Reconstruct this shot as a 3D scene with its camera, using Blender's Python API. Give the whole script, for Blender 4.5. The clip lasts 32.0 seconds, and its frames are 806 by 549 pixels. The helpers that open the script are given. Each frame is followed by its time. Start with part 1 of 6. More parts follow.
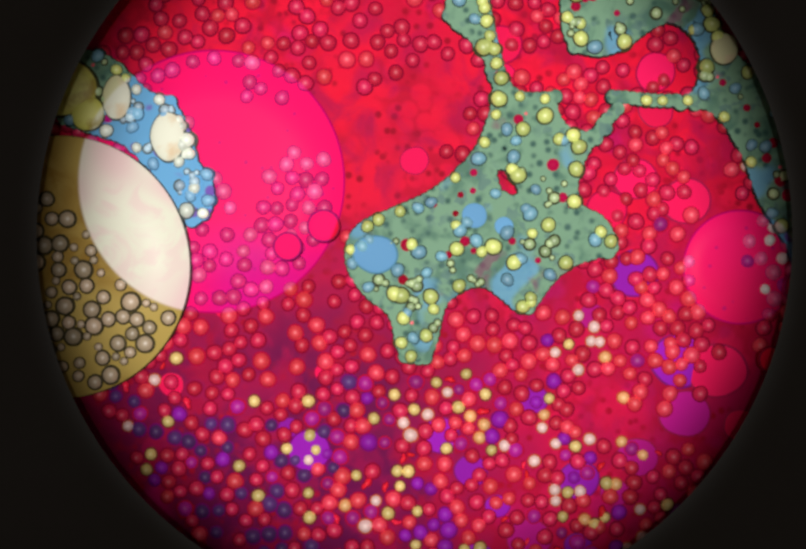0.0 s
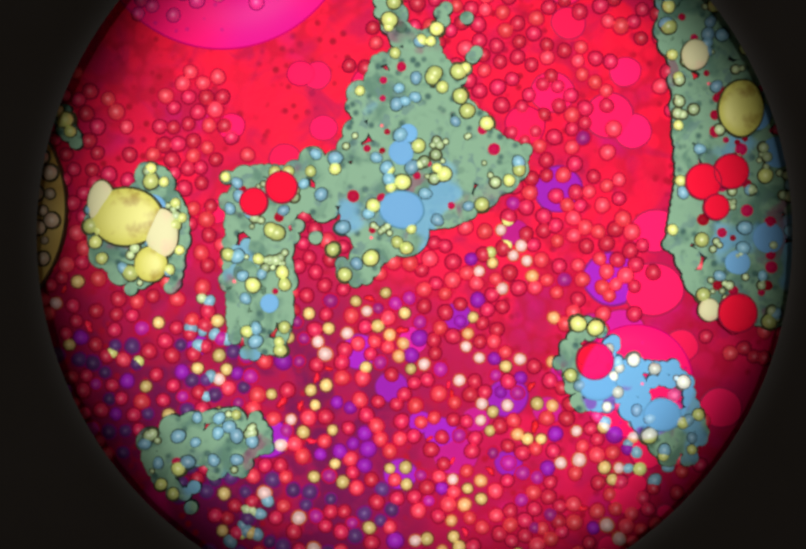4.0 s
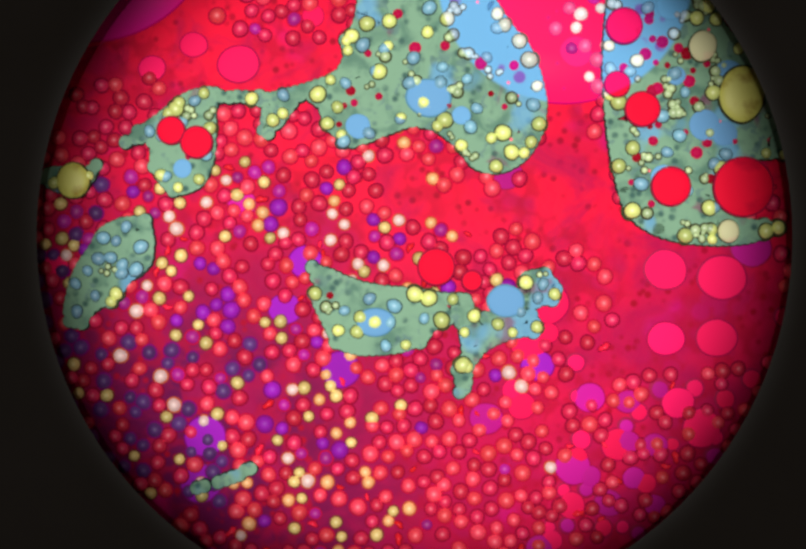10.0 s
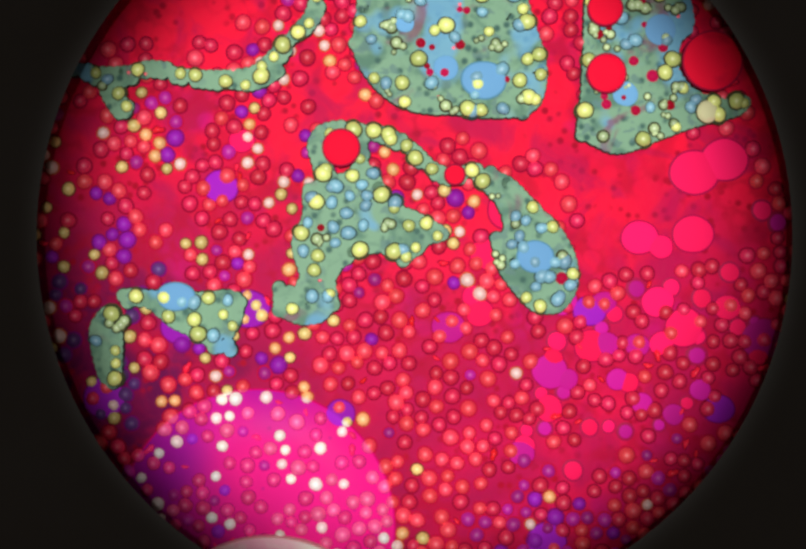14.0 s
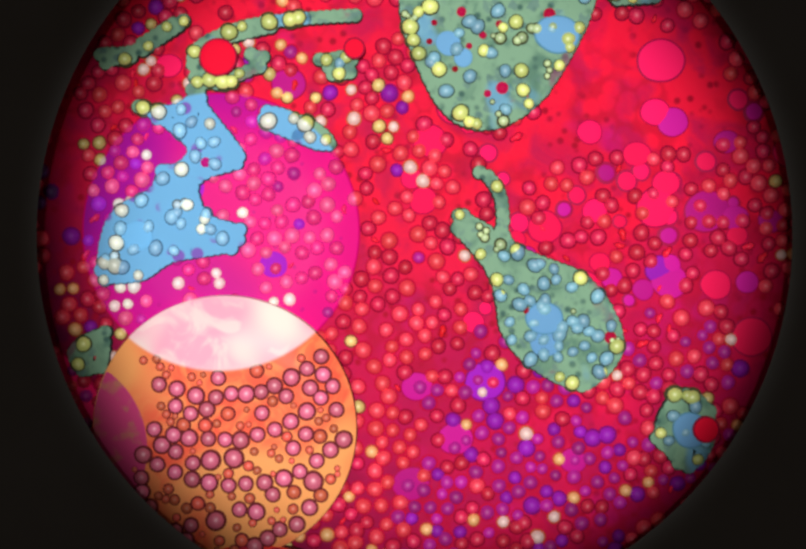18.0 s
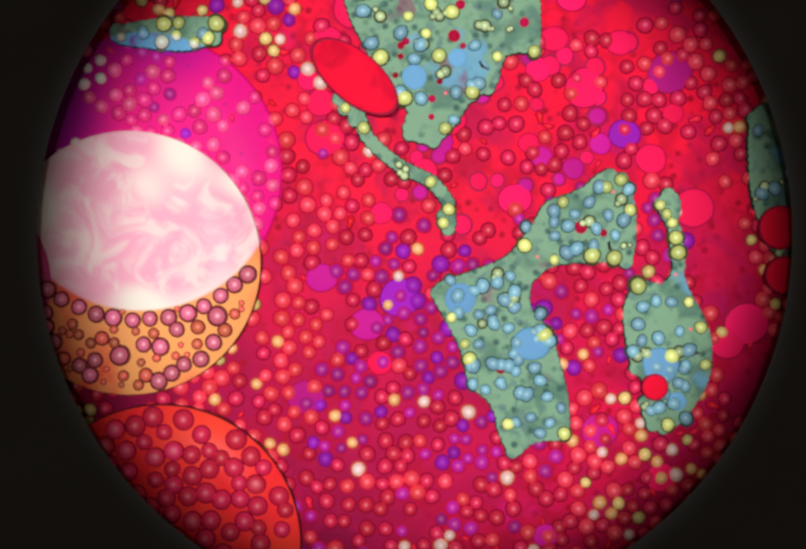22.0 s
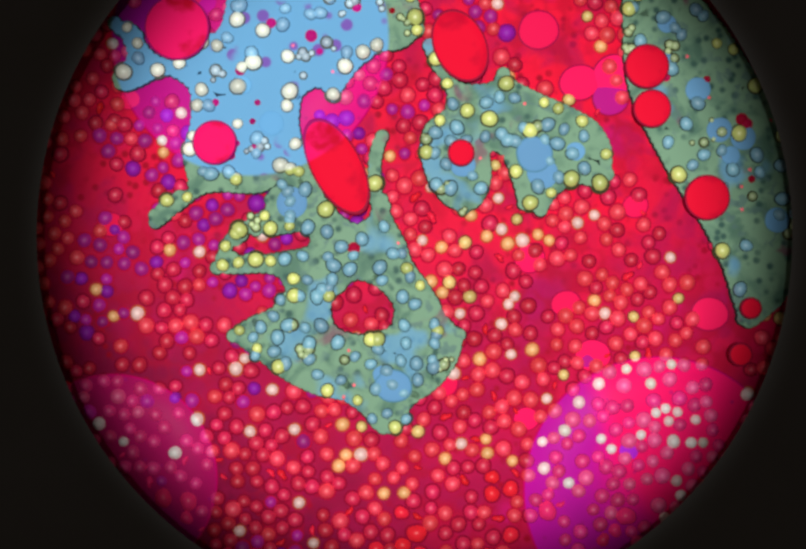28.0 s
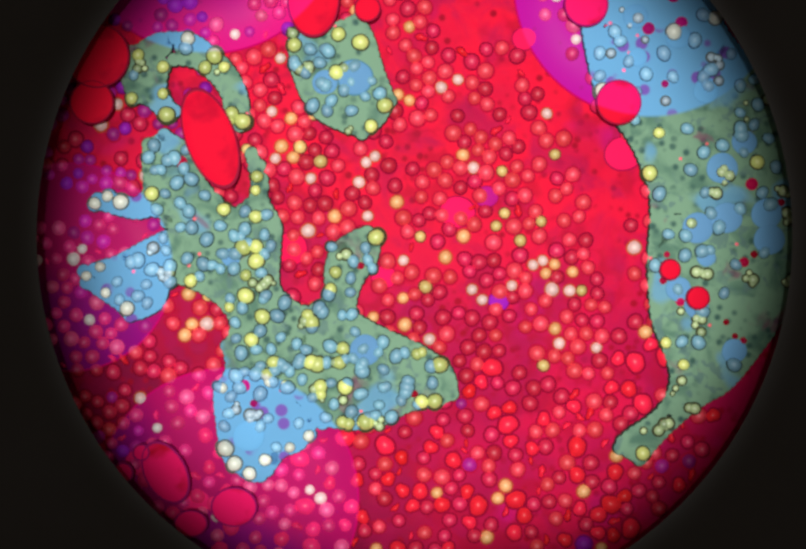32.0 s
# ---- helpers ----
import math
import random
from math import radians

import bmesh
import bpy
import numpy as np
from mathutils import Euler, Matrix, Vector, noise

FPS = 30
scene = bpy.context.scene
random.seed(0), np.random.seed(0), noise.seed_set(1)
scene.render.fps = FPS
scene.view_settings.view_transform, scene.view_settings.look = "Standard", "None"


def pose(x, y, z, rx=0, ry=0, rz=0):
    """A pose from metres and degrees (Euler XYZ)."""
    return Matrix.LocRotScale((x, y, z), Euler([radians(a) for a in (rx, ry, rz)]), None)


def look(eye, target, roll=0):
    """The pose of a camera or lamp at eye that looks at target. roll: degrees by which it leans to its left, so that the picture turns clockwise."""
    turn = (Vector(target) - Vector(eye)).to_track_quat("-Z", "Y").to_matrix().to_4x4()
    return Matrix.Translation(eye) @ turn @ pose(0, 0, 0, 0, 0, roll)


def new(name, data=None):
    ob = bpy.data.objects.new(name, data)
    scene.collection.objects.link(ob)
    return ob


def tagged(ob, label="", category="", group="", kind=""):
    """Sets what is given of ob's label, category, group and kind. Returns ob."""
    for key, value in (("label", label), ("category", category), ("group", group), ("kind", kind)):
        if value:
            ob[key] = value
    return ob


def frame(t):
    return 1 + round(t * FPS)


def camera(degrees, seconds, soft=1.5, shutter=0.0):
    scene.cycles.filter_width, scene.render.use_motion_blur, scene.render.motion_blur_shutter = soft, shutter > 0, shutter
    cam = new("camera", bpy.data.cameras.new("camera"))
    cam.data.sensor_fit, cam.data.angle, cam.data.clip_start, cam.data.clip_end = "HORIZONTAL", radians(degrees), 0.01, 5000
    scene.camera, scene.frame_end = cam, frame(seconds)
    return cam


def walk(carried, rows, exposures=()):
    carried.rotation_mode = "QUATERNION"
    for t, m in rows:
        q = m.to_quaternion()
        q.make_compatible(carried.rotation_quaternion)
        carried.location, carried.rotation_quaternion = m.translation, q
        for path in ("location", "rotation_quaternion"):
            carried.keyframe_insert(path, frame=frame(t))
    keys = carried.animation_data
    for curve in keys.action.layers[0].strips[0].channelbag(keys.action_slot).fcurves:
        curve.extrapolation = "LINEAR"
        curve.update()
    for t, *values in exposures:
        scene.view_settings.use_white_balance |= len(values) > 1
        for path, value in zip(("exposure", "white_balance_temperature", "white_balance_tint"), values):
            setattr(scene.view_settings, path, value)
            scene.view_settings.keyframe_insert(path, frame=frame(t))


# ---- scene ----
# Lengths below are in tenths of a millimetre on a chart of the dish (x right, y down).
U = 1e-4
LENS_HEIGHT = 0.2586

cam = camera(34, 32.0, soft=3.0)
walk(cam, [(0.0, pose(0, 0, LENS_HEIGHT)), (32.0, pose(0, 0, LENS_HEIGHT))],
     exposures=[(0.0, -0.25), (1.5, -0.08), (3.0, 0.05), (14.0, 0.0), (19.0, -0.08), (22.0, -0.1), (25.0, -0.22), (28.0, -0.2), (32.0, -0.12)])

# ---- light: one round spot lamp above the dish, in a nearly dark room ----
world = bpy.data.worlds.new("world")
scene.world = world
world.use_nodes = True
world.node_tree.nodes["Background"].inputs[0].default_value = (1.0, 0.82, 0.68, 1)
world.node_tree.nodes["Background"].inputs[1].default_value = 0.052


def at(x, y, z=0.0):
    return Vector(((x - 784) * U, (534.5 - y) * U, z * U))


spot = bpy.data.lights.new("spot_lamp", "SPOT")
spot.energy, spot.color = 39.5, (1.0, 0.98, 0.95)
spot.spot_size, spot.spot_blend = radians(2 * 4.66), 0.52
spot.shadow_soft_size = 0.006
lamp = new("spot_lamp", spot)
SPOT_AT = at(809, 459)
lamp.matrix_world = look((SPOT_AT.x - 0.03, SPOT_AT.y + 0.04, 0.9), SPOT_AT)
tagged(lamp, "round spot lamp shining down on the dish", "lamp")


# ---- materials ----
def nodes_of(name):
    m = bpy.data.materials.new(name)
    m.use_nodes = True
    nt = m.node_tree
    bsdf = nt.nodes["Principled BSDF"]
    return m, nt, bsdf


def link(nt, a, b):
    nt.links.new(a, b)


def math_node(nt, op, a, b=None):
    n = nt.nodes.new("ShaderNodeMath")
    n.operation = op
    for i, v in enumerate((a, b)):
        if v is None:
            continue
        if isinstance(v, (int, float)):
            n.inputs[i].default_value = v
        else:
            link(nt, v, n.inputs[i])
    return n.outputs[0]


def mix(nt, fac, a, b):
    n = nt.nodes.new("ShaderNodeMix")
    n.data_type = "RGBA"
    for sock, v in ((n.inputs[0], fac), (n.inputs[6], a), (n.inputs[7], b)):
        if isinstance(v, (int, float)):
            sock.default_value = v
        elif isinstance(v, tuple):
            sock.default_value = (*v, 1)
        else:
            link(nt, v, sock)
    return n.outputs[2]


def ramp(nt, fac, lo, hi):
    n = nt.nodes.new("ShaderNodeMapRange")
    n.interpolation_type = "SMOOTHSTEP"
    link(nt, fac, n.inputs[0])
    n.inputs[1].default_value, n.inputs[2].default_value = lo, hi
    return n.outputs[0]


def noise_fac(nt, vec, scale, detail=3.0, distortion=0.0):
    n = nt.nodes.new("ShaderNodeTexNoise")
    n.inputs["Scale"].default_value, n.inputs["Detail"].default_value = scale, detail
    n.inputs["Distortion"].default_value = distortion
    link(nt, vec, n.inputs["Vector"])
    return n.outputs["Fac"]


def cells(nt, vec, scale):
    n = nt.nodes.new("ShaderNodeTexVoronoi")
    n.inputs["Scale"].default_value = scale
    link(nt, vec, n.inputs["Vector"])
    return n.outputs["Distance"]


def object_coords(nt, ob=None):
    n = nt.nodes.new("ShaderNodeTexCoord")
    n.object = ob
    return n.outputs["Object"]


def random_of(nt):
    return nt.nodes.new("ShaderNodeObjectInfo").outputs["Random"]


def bump(nt, bsdf, height, strength, distance):
    n = nt.nodes.new("ShaderNodeBump")
    n.inputs["Strength"].default_value, n.inputs["Distance"].default_value = strength, distance
    link(nt, height, n.inputs["Height"])
    link(nt, n.outputs[0], bsdf.inputs["Normal"])


# The large clear drops that float in the yellow-dyed oil: (first name, radius).
CLEAR = []


def clear_zone(nt):
    """1 where a clear drop lies in the oil at this place: the yellow dye is missing there."""
    g = nt.nodes.new("ShaderNodeGroup")
    g.node_tree = clear_group
    return g.outputs[0]


clear_group = bpy.data.node_groups.new("clear_zone", "ShaderNodeTree")
clear_group.interface.new_socket("zone", in_out="OUTPUT", socket_type="NodeSocketFloat")


def fill_clear_group():
    nt = clear_group
    end = nt.nodes.new("NodeGroupOutput")
    total = None
    for ob, radius in CLEAR:
        vec = nt.nodes.new("ShaderNodeVectorMath")
        vec.operation = "MULTIPLY"
        link(nt, object_coords(nt, ob), vec.inputs[0])
        vec.inputs[1].default_value = (1, 1, 0)
        length = nt.nodes.new("ShaderNodeVectorMath")
        length.operation = "LENGTH"
        link(nt, vec.outputs[0], length.inputs[0])
        inside = nt.nodes.new("ShaderNodeMapRange")
        link(nt, length.outputs["Value"], inside.inputs[0])
        for i, v in ((1, (radius + 2) * U), (2, (radius - 4) * U), (3, 0), (4, 1)):
            inside.inputs[i].default_value = v
        total = inside.outputs[0] if total is None else math_node(nt, "MAXIMUM", total, inside.outputs[0])
    link(nt, total, end.inputs[0])


def liquid(name, dyed, clear, rough=0.5, grain=0.0, dark=None, spec=0.05, vary=0.0):
    """Dyed liquid: its colour in yellow oil and over a clear drop."""
    m, nt, bsdf = nodes_of(name)
    col = mix(nt, clear_zone(nt), dyed, clear)
    if vary:
        hsv = nt.nodes.new("ShaderNodeHueSaturation")
        rnd = random_of(nt)
        link(nt, math_node(nt, "ADD", math_node(nt, "MULTIPLY", rnd, 2 * vary), 1 - vary), hsv.inputs["Value"])
        link(nt, math_node(nt, "ADD", math_node(nt, "MULTIPLY", rnd, -0.06 * vary), 0.5 + 0.03 * vary), hsv.inputs["Hue"])
        link(nt, col, hsv.inputs["Color"])
        col = hsv.outputs[0]
    if dark:
        own = object_coords(nt)
        col = mix(nt, ramp(nt, noise_fac(nt, own, grain), 0.5, 0.72), col, dark)
    link(nt, col, bsdf.inputs["Base Color"])
    bsdf.inputs["Roughness"].default_value = rough
    bsdf.inputs["Specular IOR Level"].default_value = spec
    return m


GREEN, BLUE = (0.205, 0.365, 0.24), (0.15, 0.41, 0.70)
RED, PINK = (0.86, 0.007, 0.042), (1.0, 0.009, 0.15)


def pool_liquid(name, anchor):
    m, nt, bsdf = nodes_of(name)
    vec = object_coords(nt, anchor)
    zone = clear_zone(nt)
    cloud = noise_fac(nt, vec, 170, 4, 0.6)
    spots = ramp(nt, cells(nt, vec, 420), 0.42, 0.12)
    body = mix(nt, ramp(nt, cloud, 0.46, 0.68), GREEN, (0.10, 0.21, 0.15))
    body = mix(nt, math_node(nt, "MULTIPLY", spots, ramp(nt, noise_fac(nt, vec, 90), 0.38, 0.50)), body, (0.05, 0.12, 0.10))
    flecks = math_node(nt, "MULTIPLY", ramp(nt, noise_fac(nt, vec, 430, 2, 0.4), 0.54, 0.62), ramp(nt, noise_fac(nt, vec, 62, 2), 0.40, 0.56))
    body = mix(nt, math_node(nt, "MULTIPLY", flecks, 0.7), body, (0.115, 0.21, 0.20))
    blue_patch = ramp(nt, noise_fac(nt, vec, 75, 2), 0.60, 0.67)
    body = mix(nt, math_node(nt, "MULTIPLY", blue_patch, 0.75), body, (0.15, 0.38, 0.60))
    plum = ramp(nt, noise_fac(nt, vec, 110, 3, 0.5), 0.63, 0.72)
    body = mix(nt, math_node(nt, "MULTIPLY", plum, 0.7), body, (0.22, 0.07, 0.13))
    stain = math_node(nt, "MULTIPLY", ramp(nt, cells(nt, vec, 230), 0.34, 0.22), ramp(nt, noise_fac(nt, vec, 55), 0.47, 0.53))
    over = mix(nt, math_node(nt, "MULTIPLY", stain, 0.85), BLUE, (0.2, 0.05, 0.42))
    link(nt, mix(nt, zone, body, over), bsdf.inputs["Base Color"])
    bsdf.inputs["Roughness"].default_value = 0.4
    bsdf.inputs["Specular IOR Level"].default_value = 0.02
    return m


# violet drop, also the moving centre of the oil's violet darkening
VIOLET_ANCHOR = new("violet_drop")


def oil_sheet(name):
    m, nt, bsdf = nodes_of(name)
    vec = object_coords(nt)
    deep = ramp(nt, noise_fac(nt, vec, 28, 3, 0.4), 0.42, 0.62)
    sep = nt.nodes.new("ShaderNodeSeparateXYZ")
    link(nt, vec, sep.inputs[0])
    # the crimson dye has gathered on one side of the dish
    side = ramp(nt, math_node(nt, "ADD", sep.outputs[1], math_node(nt, "MULTIPLY", noise_fac(nt, vec, 30, 2), 0.03)), 0.040, -0.005)
    col = mix(nt, math_node(nt, "MULTIPLY", math_node(nt, "ADD", math_node(nt, "MULTIPLY", deep, 0.5), 0.5), side), RED, (0.46, 0.006, 0.082))
    col = mix(nt, math_node(nt, "MULTIPLY", deep, 0.45), col, (0.44, 0.004, 0.055))
    # and one end is darker plum: dye, with the light's falloff painted in
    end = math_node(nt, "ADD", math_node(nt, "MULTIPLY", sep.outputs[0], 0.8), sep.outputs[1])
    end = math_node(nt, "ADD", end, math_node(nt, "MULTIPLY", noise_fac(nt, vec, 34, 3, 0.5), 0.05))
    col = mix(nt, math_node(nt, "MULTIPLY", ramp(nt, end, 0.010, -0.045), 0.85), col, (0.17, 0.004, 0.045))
    # the oil turns dark violet round one large violet drop and follows it
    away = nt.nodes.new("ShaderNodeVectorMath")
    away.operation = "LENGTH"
    link(nt, object_coords(nt, VIOLET_ANCHOR), away.inputs[0])
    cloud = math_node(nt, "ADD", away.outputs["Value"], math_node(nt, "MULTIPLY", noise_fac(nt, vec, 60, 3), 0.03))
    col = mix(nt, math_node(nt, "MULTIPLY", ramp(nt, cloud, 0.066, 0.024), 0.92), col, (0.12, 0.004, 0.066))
    specks = ramp(nt, cells(nt, vec, 400), 0.40, 0.14)
    col = mix(nt, math_node(nt, "MULTIPLY", specks, ramp(nt, noise_fac(nt, vec, 60), 0.43, 0.53)), col, (0.36, 0.002, 0.02))
    col = mix(nt, ramp(nt, noise_fac(nt, vec, 55, 2), 0.60, 0.72), col, (0.55, 0.006, 0.14))
    patch = ramp(nt, noise_fac(nt, vec, 105, 4, 0.7), 0.44, 0.66)
    col = mix(nt, math_node(nt, "MULTIPLY", patch, 0.72), col, (0.40, 0.005, 0.070))
    # pebbled oil with darker veins
    veins = math_node(nt, "MULTIPLY", ramp(nt, cells(nt, vec, 310), 0.40, 0.72), ramp(nt, noise_fac(nt, vec, 48, 3), 0.42, 0.56))
    col = mix(nt, math_node(nt, "MULTIPLY", veins, 0.55), col, (0.42, 0.003, 0.025))
    col = mix(nt, clear_zone(nt), col, PINK)
    link(nt, col, bsdf.inputs["Base Color"])
    bsdf.inputs["Roughness"].default_value = 0.45
    bsdf.inputs["Specular IOR Level"].default_value = 0.02
    bump(nt, bsdf, noise_fac(nt, vec, 260), 0.25, 0.0006)
    return m


def clear_liquid(name, pink, violet, lo, hi, lean=(0, 0)):
    m, nt, bsdf = nodes_of(name)
    vec = object_coords(nt)
    sep = nt.nodes.new("ShaderNodeSeparateXYZ")
    link(nt, vec, sep.inputs[0])
    side = math_node(nt, "ADD", math_node(nt, "MULTIPLY", sep.outputs[0], lean[0]), math_node(nt, "MULTIPLY", sep.outputs[1], lean[1]))
    col = mix(nt, ramp(nt, math_node(nt, "ADD", noise_fac(nt, vec, 22, 1, 0.2), side), lo, hi), pink, violet)
    specks = ramp(nt, cells(nt, vec, 300), 0.16, 0.1)
    col = mix(nt, math_node(nt, "MULTIPLY", specks, 0.5), col, (0.4, 0.01, 0.2))
    link(nt, col, bsdf.inputs["Base Color"])
    bsdf.inputs["Roughness"].default_value = 0.35
    bsdf.inputs["Specular IOR Level"].default_value = 0.02
    return m


def pale_liquid(name, dyed, dyed_two, clear, clear_two):
    m, nt, bsdf = nodes_of(name)
    vec = object_coords(nt)
    grain = ramp(nt, noise_fac(nt, vec, 130, 4, 1.5), 0.4, 0.65)
    large = ramp(nt, noise_fac(nt, vec, 35, 2), 0.45, 0.6)
    a = mix(nt, math_node(nt, "MAXIMUM", math_node(nt, "MULTIPLY", grain, 0.6), large), dyed, dyed_two)
    b = mix(nt, math_node(nt, "MAXIMUM", math_node(nt, "MULTIPLY", grain, 0.6), ramp(nt, noise_fac(nt, vec, 48, 1), 0.52, 0.66)), clear, clear_two)
    link(nt, mix(nt, clear_zone(nt), a, b), bsdf.inputs["Base Color"])
    bsdf.inputs["Roughness"].default_value = 0.3
    bsdf.inputs["Specular IOR Level"].default_value = 0.03
    return m


CORAL = liquid("coral_drop", (0.92, 0.050, 0.09), (1.0, 0.10, 0.34), vary=0.15, rough=0.55, spec=1.0)
CRIMSON = liquid("crimson_drop", (0.72, 0.012, 0.075), (0.90, 0.03, 0.26), vary=0.2, rough=0.55, spec=0.9)
ROSE = liquid("rose_drop", (0.92, 0.010, 0.105), (1.0, 0.02, 0.2), vary=0.12, rough=0.6, spec=0.03)
VIOLET = liquid("violet_drop", (0.31, 0.012, 0.42), (0.42, 0.02, 0.62), vary=0.2, rough=0.55, spec=0.2)
ORCHID = liquid("orchid_drop", (0.43, 0.010, 0.26), (0.6, 0.015, 0.36), vary=0.3, rough=0.55, spec=0.5)
INDIGO = liquid("indigo_drop", (0.105, 0.03, 0.17), (0.3, 0.04, 0.5), vary=0.25, rough=0.5, spec=0.35)
YELLOW = liquid("yellow_drop", (0.68, 0.76, 0.22), (0.86, 0.91, 0.78), vary=0.3, rough=0.45, spec=1.0)
STRAW = liquid("straw_drop", (0.78, 0.60, 0.20), (0.9, 0.85, 0.75), vary=0.25, rough=0.5, spec=0.9)
AMBER = liquid("amber_drop", (0.95, 0.50, 0.20), (0.95, 0.72, 0.72), vary=0.15, rough=0.5, spec=0.9)
PEARL = liquid("pearl_drop", (0.88, 0.60, 0.56), (0.92, 0.88, 0.85), vary=0.1, rough=0.5, spec=0.9)
BROAD_VIOLET = liquid("broad_violet", (0.31, 0.012, 0.42), (0.42, 0.02, 0.62), vary=0.2, spec=0.02)
BROAD_ORCHID = liquid("broad_orchid", (0.52, 0.010, 0.25), (0.7, 0.01, 0.4), vary=0.2, spec=0.02)
SKY = liquid("sky_drop", (0.20, 0.43, 0.56), (0.26, 0.54, 0.80), vary=0.2, rough=0.5, spec=0.9)
AZURE = liquid("azure_drop", (0.15, 0.36, 0.62), (0.15, 0.42, 0.75), vary=0.1, spec=0.02)
SCARLET = liquid("scarlet_drop", (0.84, 0.005, 0.035), PINK, grain=170, dark=(0.6, 0.003, 0.03), rough=0.6, spec=0.03)
GEM = liquid("ruby_drop", (0.93, 0.02, 0.05), (1.0, 0.03, 0.2), rough=0.35, spec=0.2, vary=0.15)
WINE = liquid("wine_drop", (0.42, 0.006, 0.045), (0.5, 0.01, 0.2), vary=0.3, spec=0.02)
GLINT = liquid("clear_bead", (0.46, 0.60, 0.30), (0.5, 0.68, 0.8), rough=0.42, spec=1.0, vary=0.3)


def grey(name, value, rough):
    m, nt, bsdf = nodes_of(name)
    vec = object_coords(nt)
    link(nt, mix(nt, noise_fac(nt, vec, 40), (value, value, value), (value * 0.7, value * 0.66, value * 0.6)), bsdf.inputs["Base Color"])
    bsdf.inputs["Roughness"].default_value = rough
    return m


TABLE = grey("dark_table", 0.3, 0.6)
DISH = grey("dish_enamel", 0.25, 0.4)


# ---- shapes ----
def lathe(name, profile, seg, material, wobble=0.0, stretch=1.0, seed=0, rim=None, rim_rows=0):
    """A round body from (radius, height) pairs, the first on the axis; wobble makes its outline uneven."""
    rng = random.Random(seed)
    phases = [(k, rng.uniform(0, 6.28), rng.uniform(0.4, 1.0) / k) for k in (2, 3, 5)]
    verts, faces = [(0, 0, profile[0][1] * U)], []
    for r, z in profile[1:]:
        for i in range(seg):
            a = 2 * math.pi * i / seg
            w = 1 + wobble * sum(amp * math.sin(k * a + ph) for k, ph, amp in phases)
            verts.append((r * w * math.cos(a) * U, r * w * stretch * math.sin(a) * U, z * U))
    for i in range(seg):
        faces.append((0, 1 + i, 1 + (i + 1) % seg))
    for j in range(len(profile) - 2):
        for i in range(seg):
            a, b = 1 + j * seg + i, 1 + j * seg + (i + 1) % seg
            faces.append((a, a + seg, b + seg, b))
    me = bpy.data.meshes.new(name)
    me.from_pydata(verts, [], faces)
    me.polygons.foreach_set("use_smooth", [True] * len(faces))
    me.materials.append(material)
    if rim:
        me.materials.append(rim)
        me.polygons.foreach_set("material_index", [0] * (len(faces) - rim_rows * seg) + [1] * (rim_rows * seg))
    return me


RIMS = {}
BROAD = [(0.0, 1.0), (0.45, 0.93), (0.68, 0.8), (0.82, 0.63), (0.92, 0.42), (0.97, 0.2), (1.0, 0.0)]
DOME = [(0.0, 1.0), (0.3, 0.95), (0.54, 0.82), (0.74, 0.62), (0.87, 0.4), (0.99, 0.18), (1.24, 0.0)]


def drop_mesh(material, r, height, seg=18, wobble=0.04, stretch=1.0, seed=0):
    """A drop with a dark ring painted round its foot for edge refraction; small ones are domed like lenses."""
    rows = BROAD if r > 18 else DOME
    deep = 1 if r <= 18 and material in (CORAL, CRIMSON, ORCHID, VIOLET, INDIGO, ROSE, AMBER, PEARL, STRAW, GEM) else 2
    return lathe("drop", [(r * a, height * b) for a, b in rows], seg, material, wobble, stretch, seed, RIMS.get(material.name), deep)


def film_mesh(name, material, r, top, seg=32, wobble=0.05, stretch=1.0, seed=0, lip=1.0, skirt=False):
    """A flat-topped drop of liquid with a steep rounded edge that reaches down into the oil; its origin is at its foot."""
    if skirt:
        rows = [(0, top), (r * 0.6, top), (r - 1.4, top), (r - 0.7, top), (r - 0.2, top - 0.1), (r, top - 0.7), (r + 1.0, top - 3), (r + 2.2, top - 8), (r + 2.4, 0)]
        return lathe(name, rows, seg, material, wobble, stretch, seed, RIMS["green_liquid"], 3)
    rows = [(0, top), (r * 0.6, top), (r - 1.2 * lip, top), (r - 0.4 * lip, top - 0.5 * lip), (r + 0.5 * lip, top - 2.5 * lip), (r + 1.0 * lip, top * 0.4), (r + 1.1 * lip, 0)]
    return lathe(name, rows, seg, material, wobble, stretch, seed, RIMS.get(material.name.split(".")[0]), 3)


def child(name, mesh, parent, x, y, z, label="", turn=0.0):
    """A part at (x, y) from its thing's middle, y down as on the chart."""
    ob = new(name, mesh)
    ob.parent = parent
    ob.location, ob.rotation_euler = (x * U, -y * U, z * U), (0, 0, turn)
    if label:
        ob["label"] = label
    return ob


MOVES = []


def travel(ob, rows, base=(784, 534.5, 0)):
    """Notes the way of a thing over the dish: rows of (seconds, x, y), (seconds, x, y, degrees) or (seconds, x, y, degrees, height)."""
    MOVES.append((ob, rows, base))
    return ob


def motions():
    for ob, rows, base in MOVES:
        keys = []
        for t, x, y, *more in rows:
            p = at(x, y, base[2] + (more[1] if len(more) > 1 else 0)) - at(base[0], base[1], 0)
            keys.append((t, pose(p.x, p.y, p.z, 0, 0, -more[0] if more else 0)))
        if keys[0][0] > 0:
            keys.insert(0, (0.0, keys[0][1]))
        if keys[-1][0] < 32:
            keys.append((32.0, keys[-1][1]))
        walk(ob, keys)


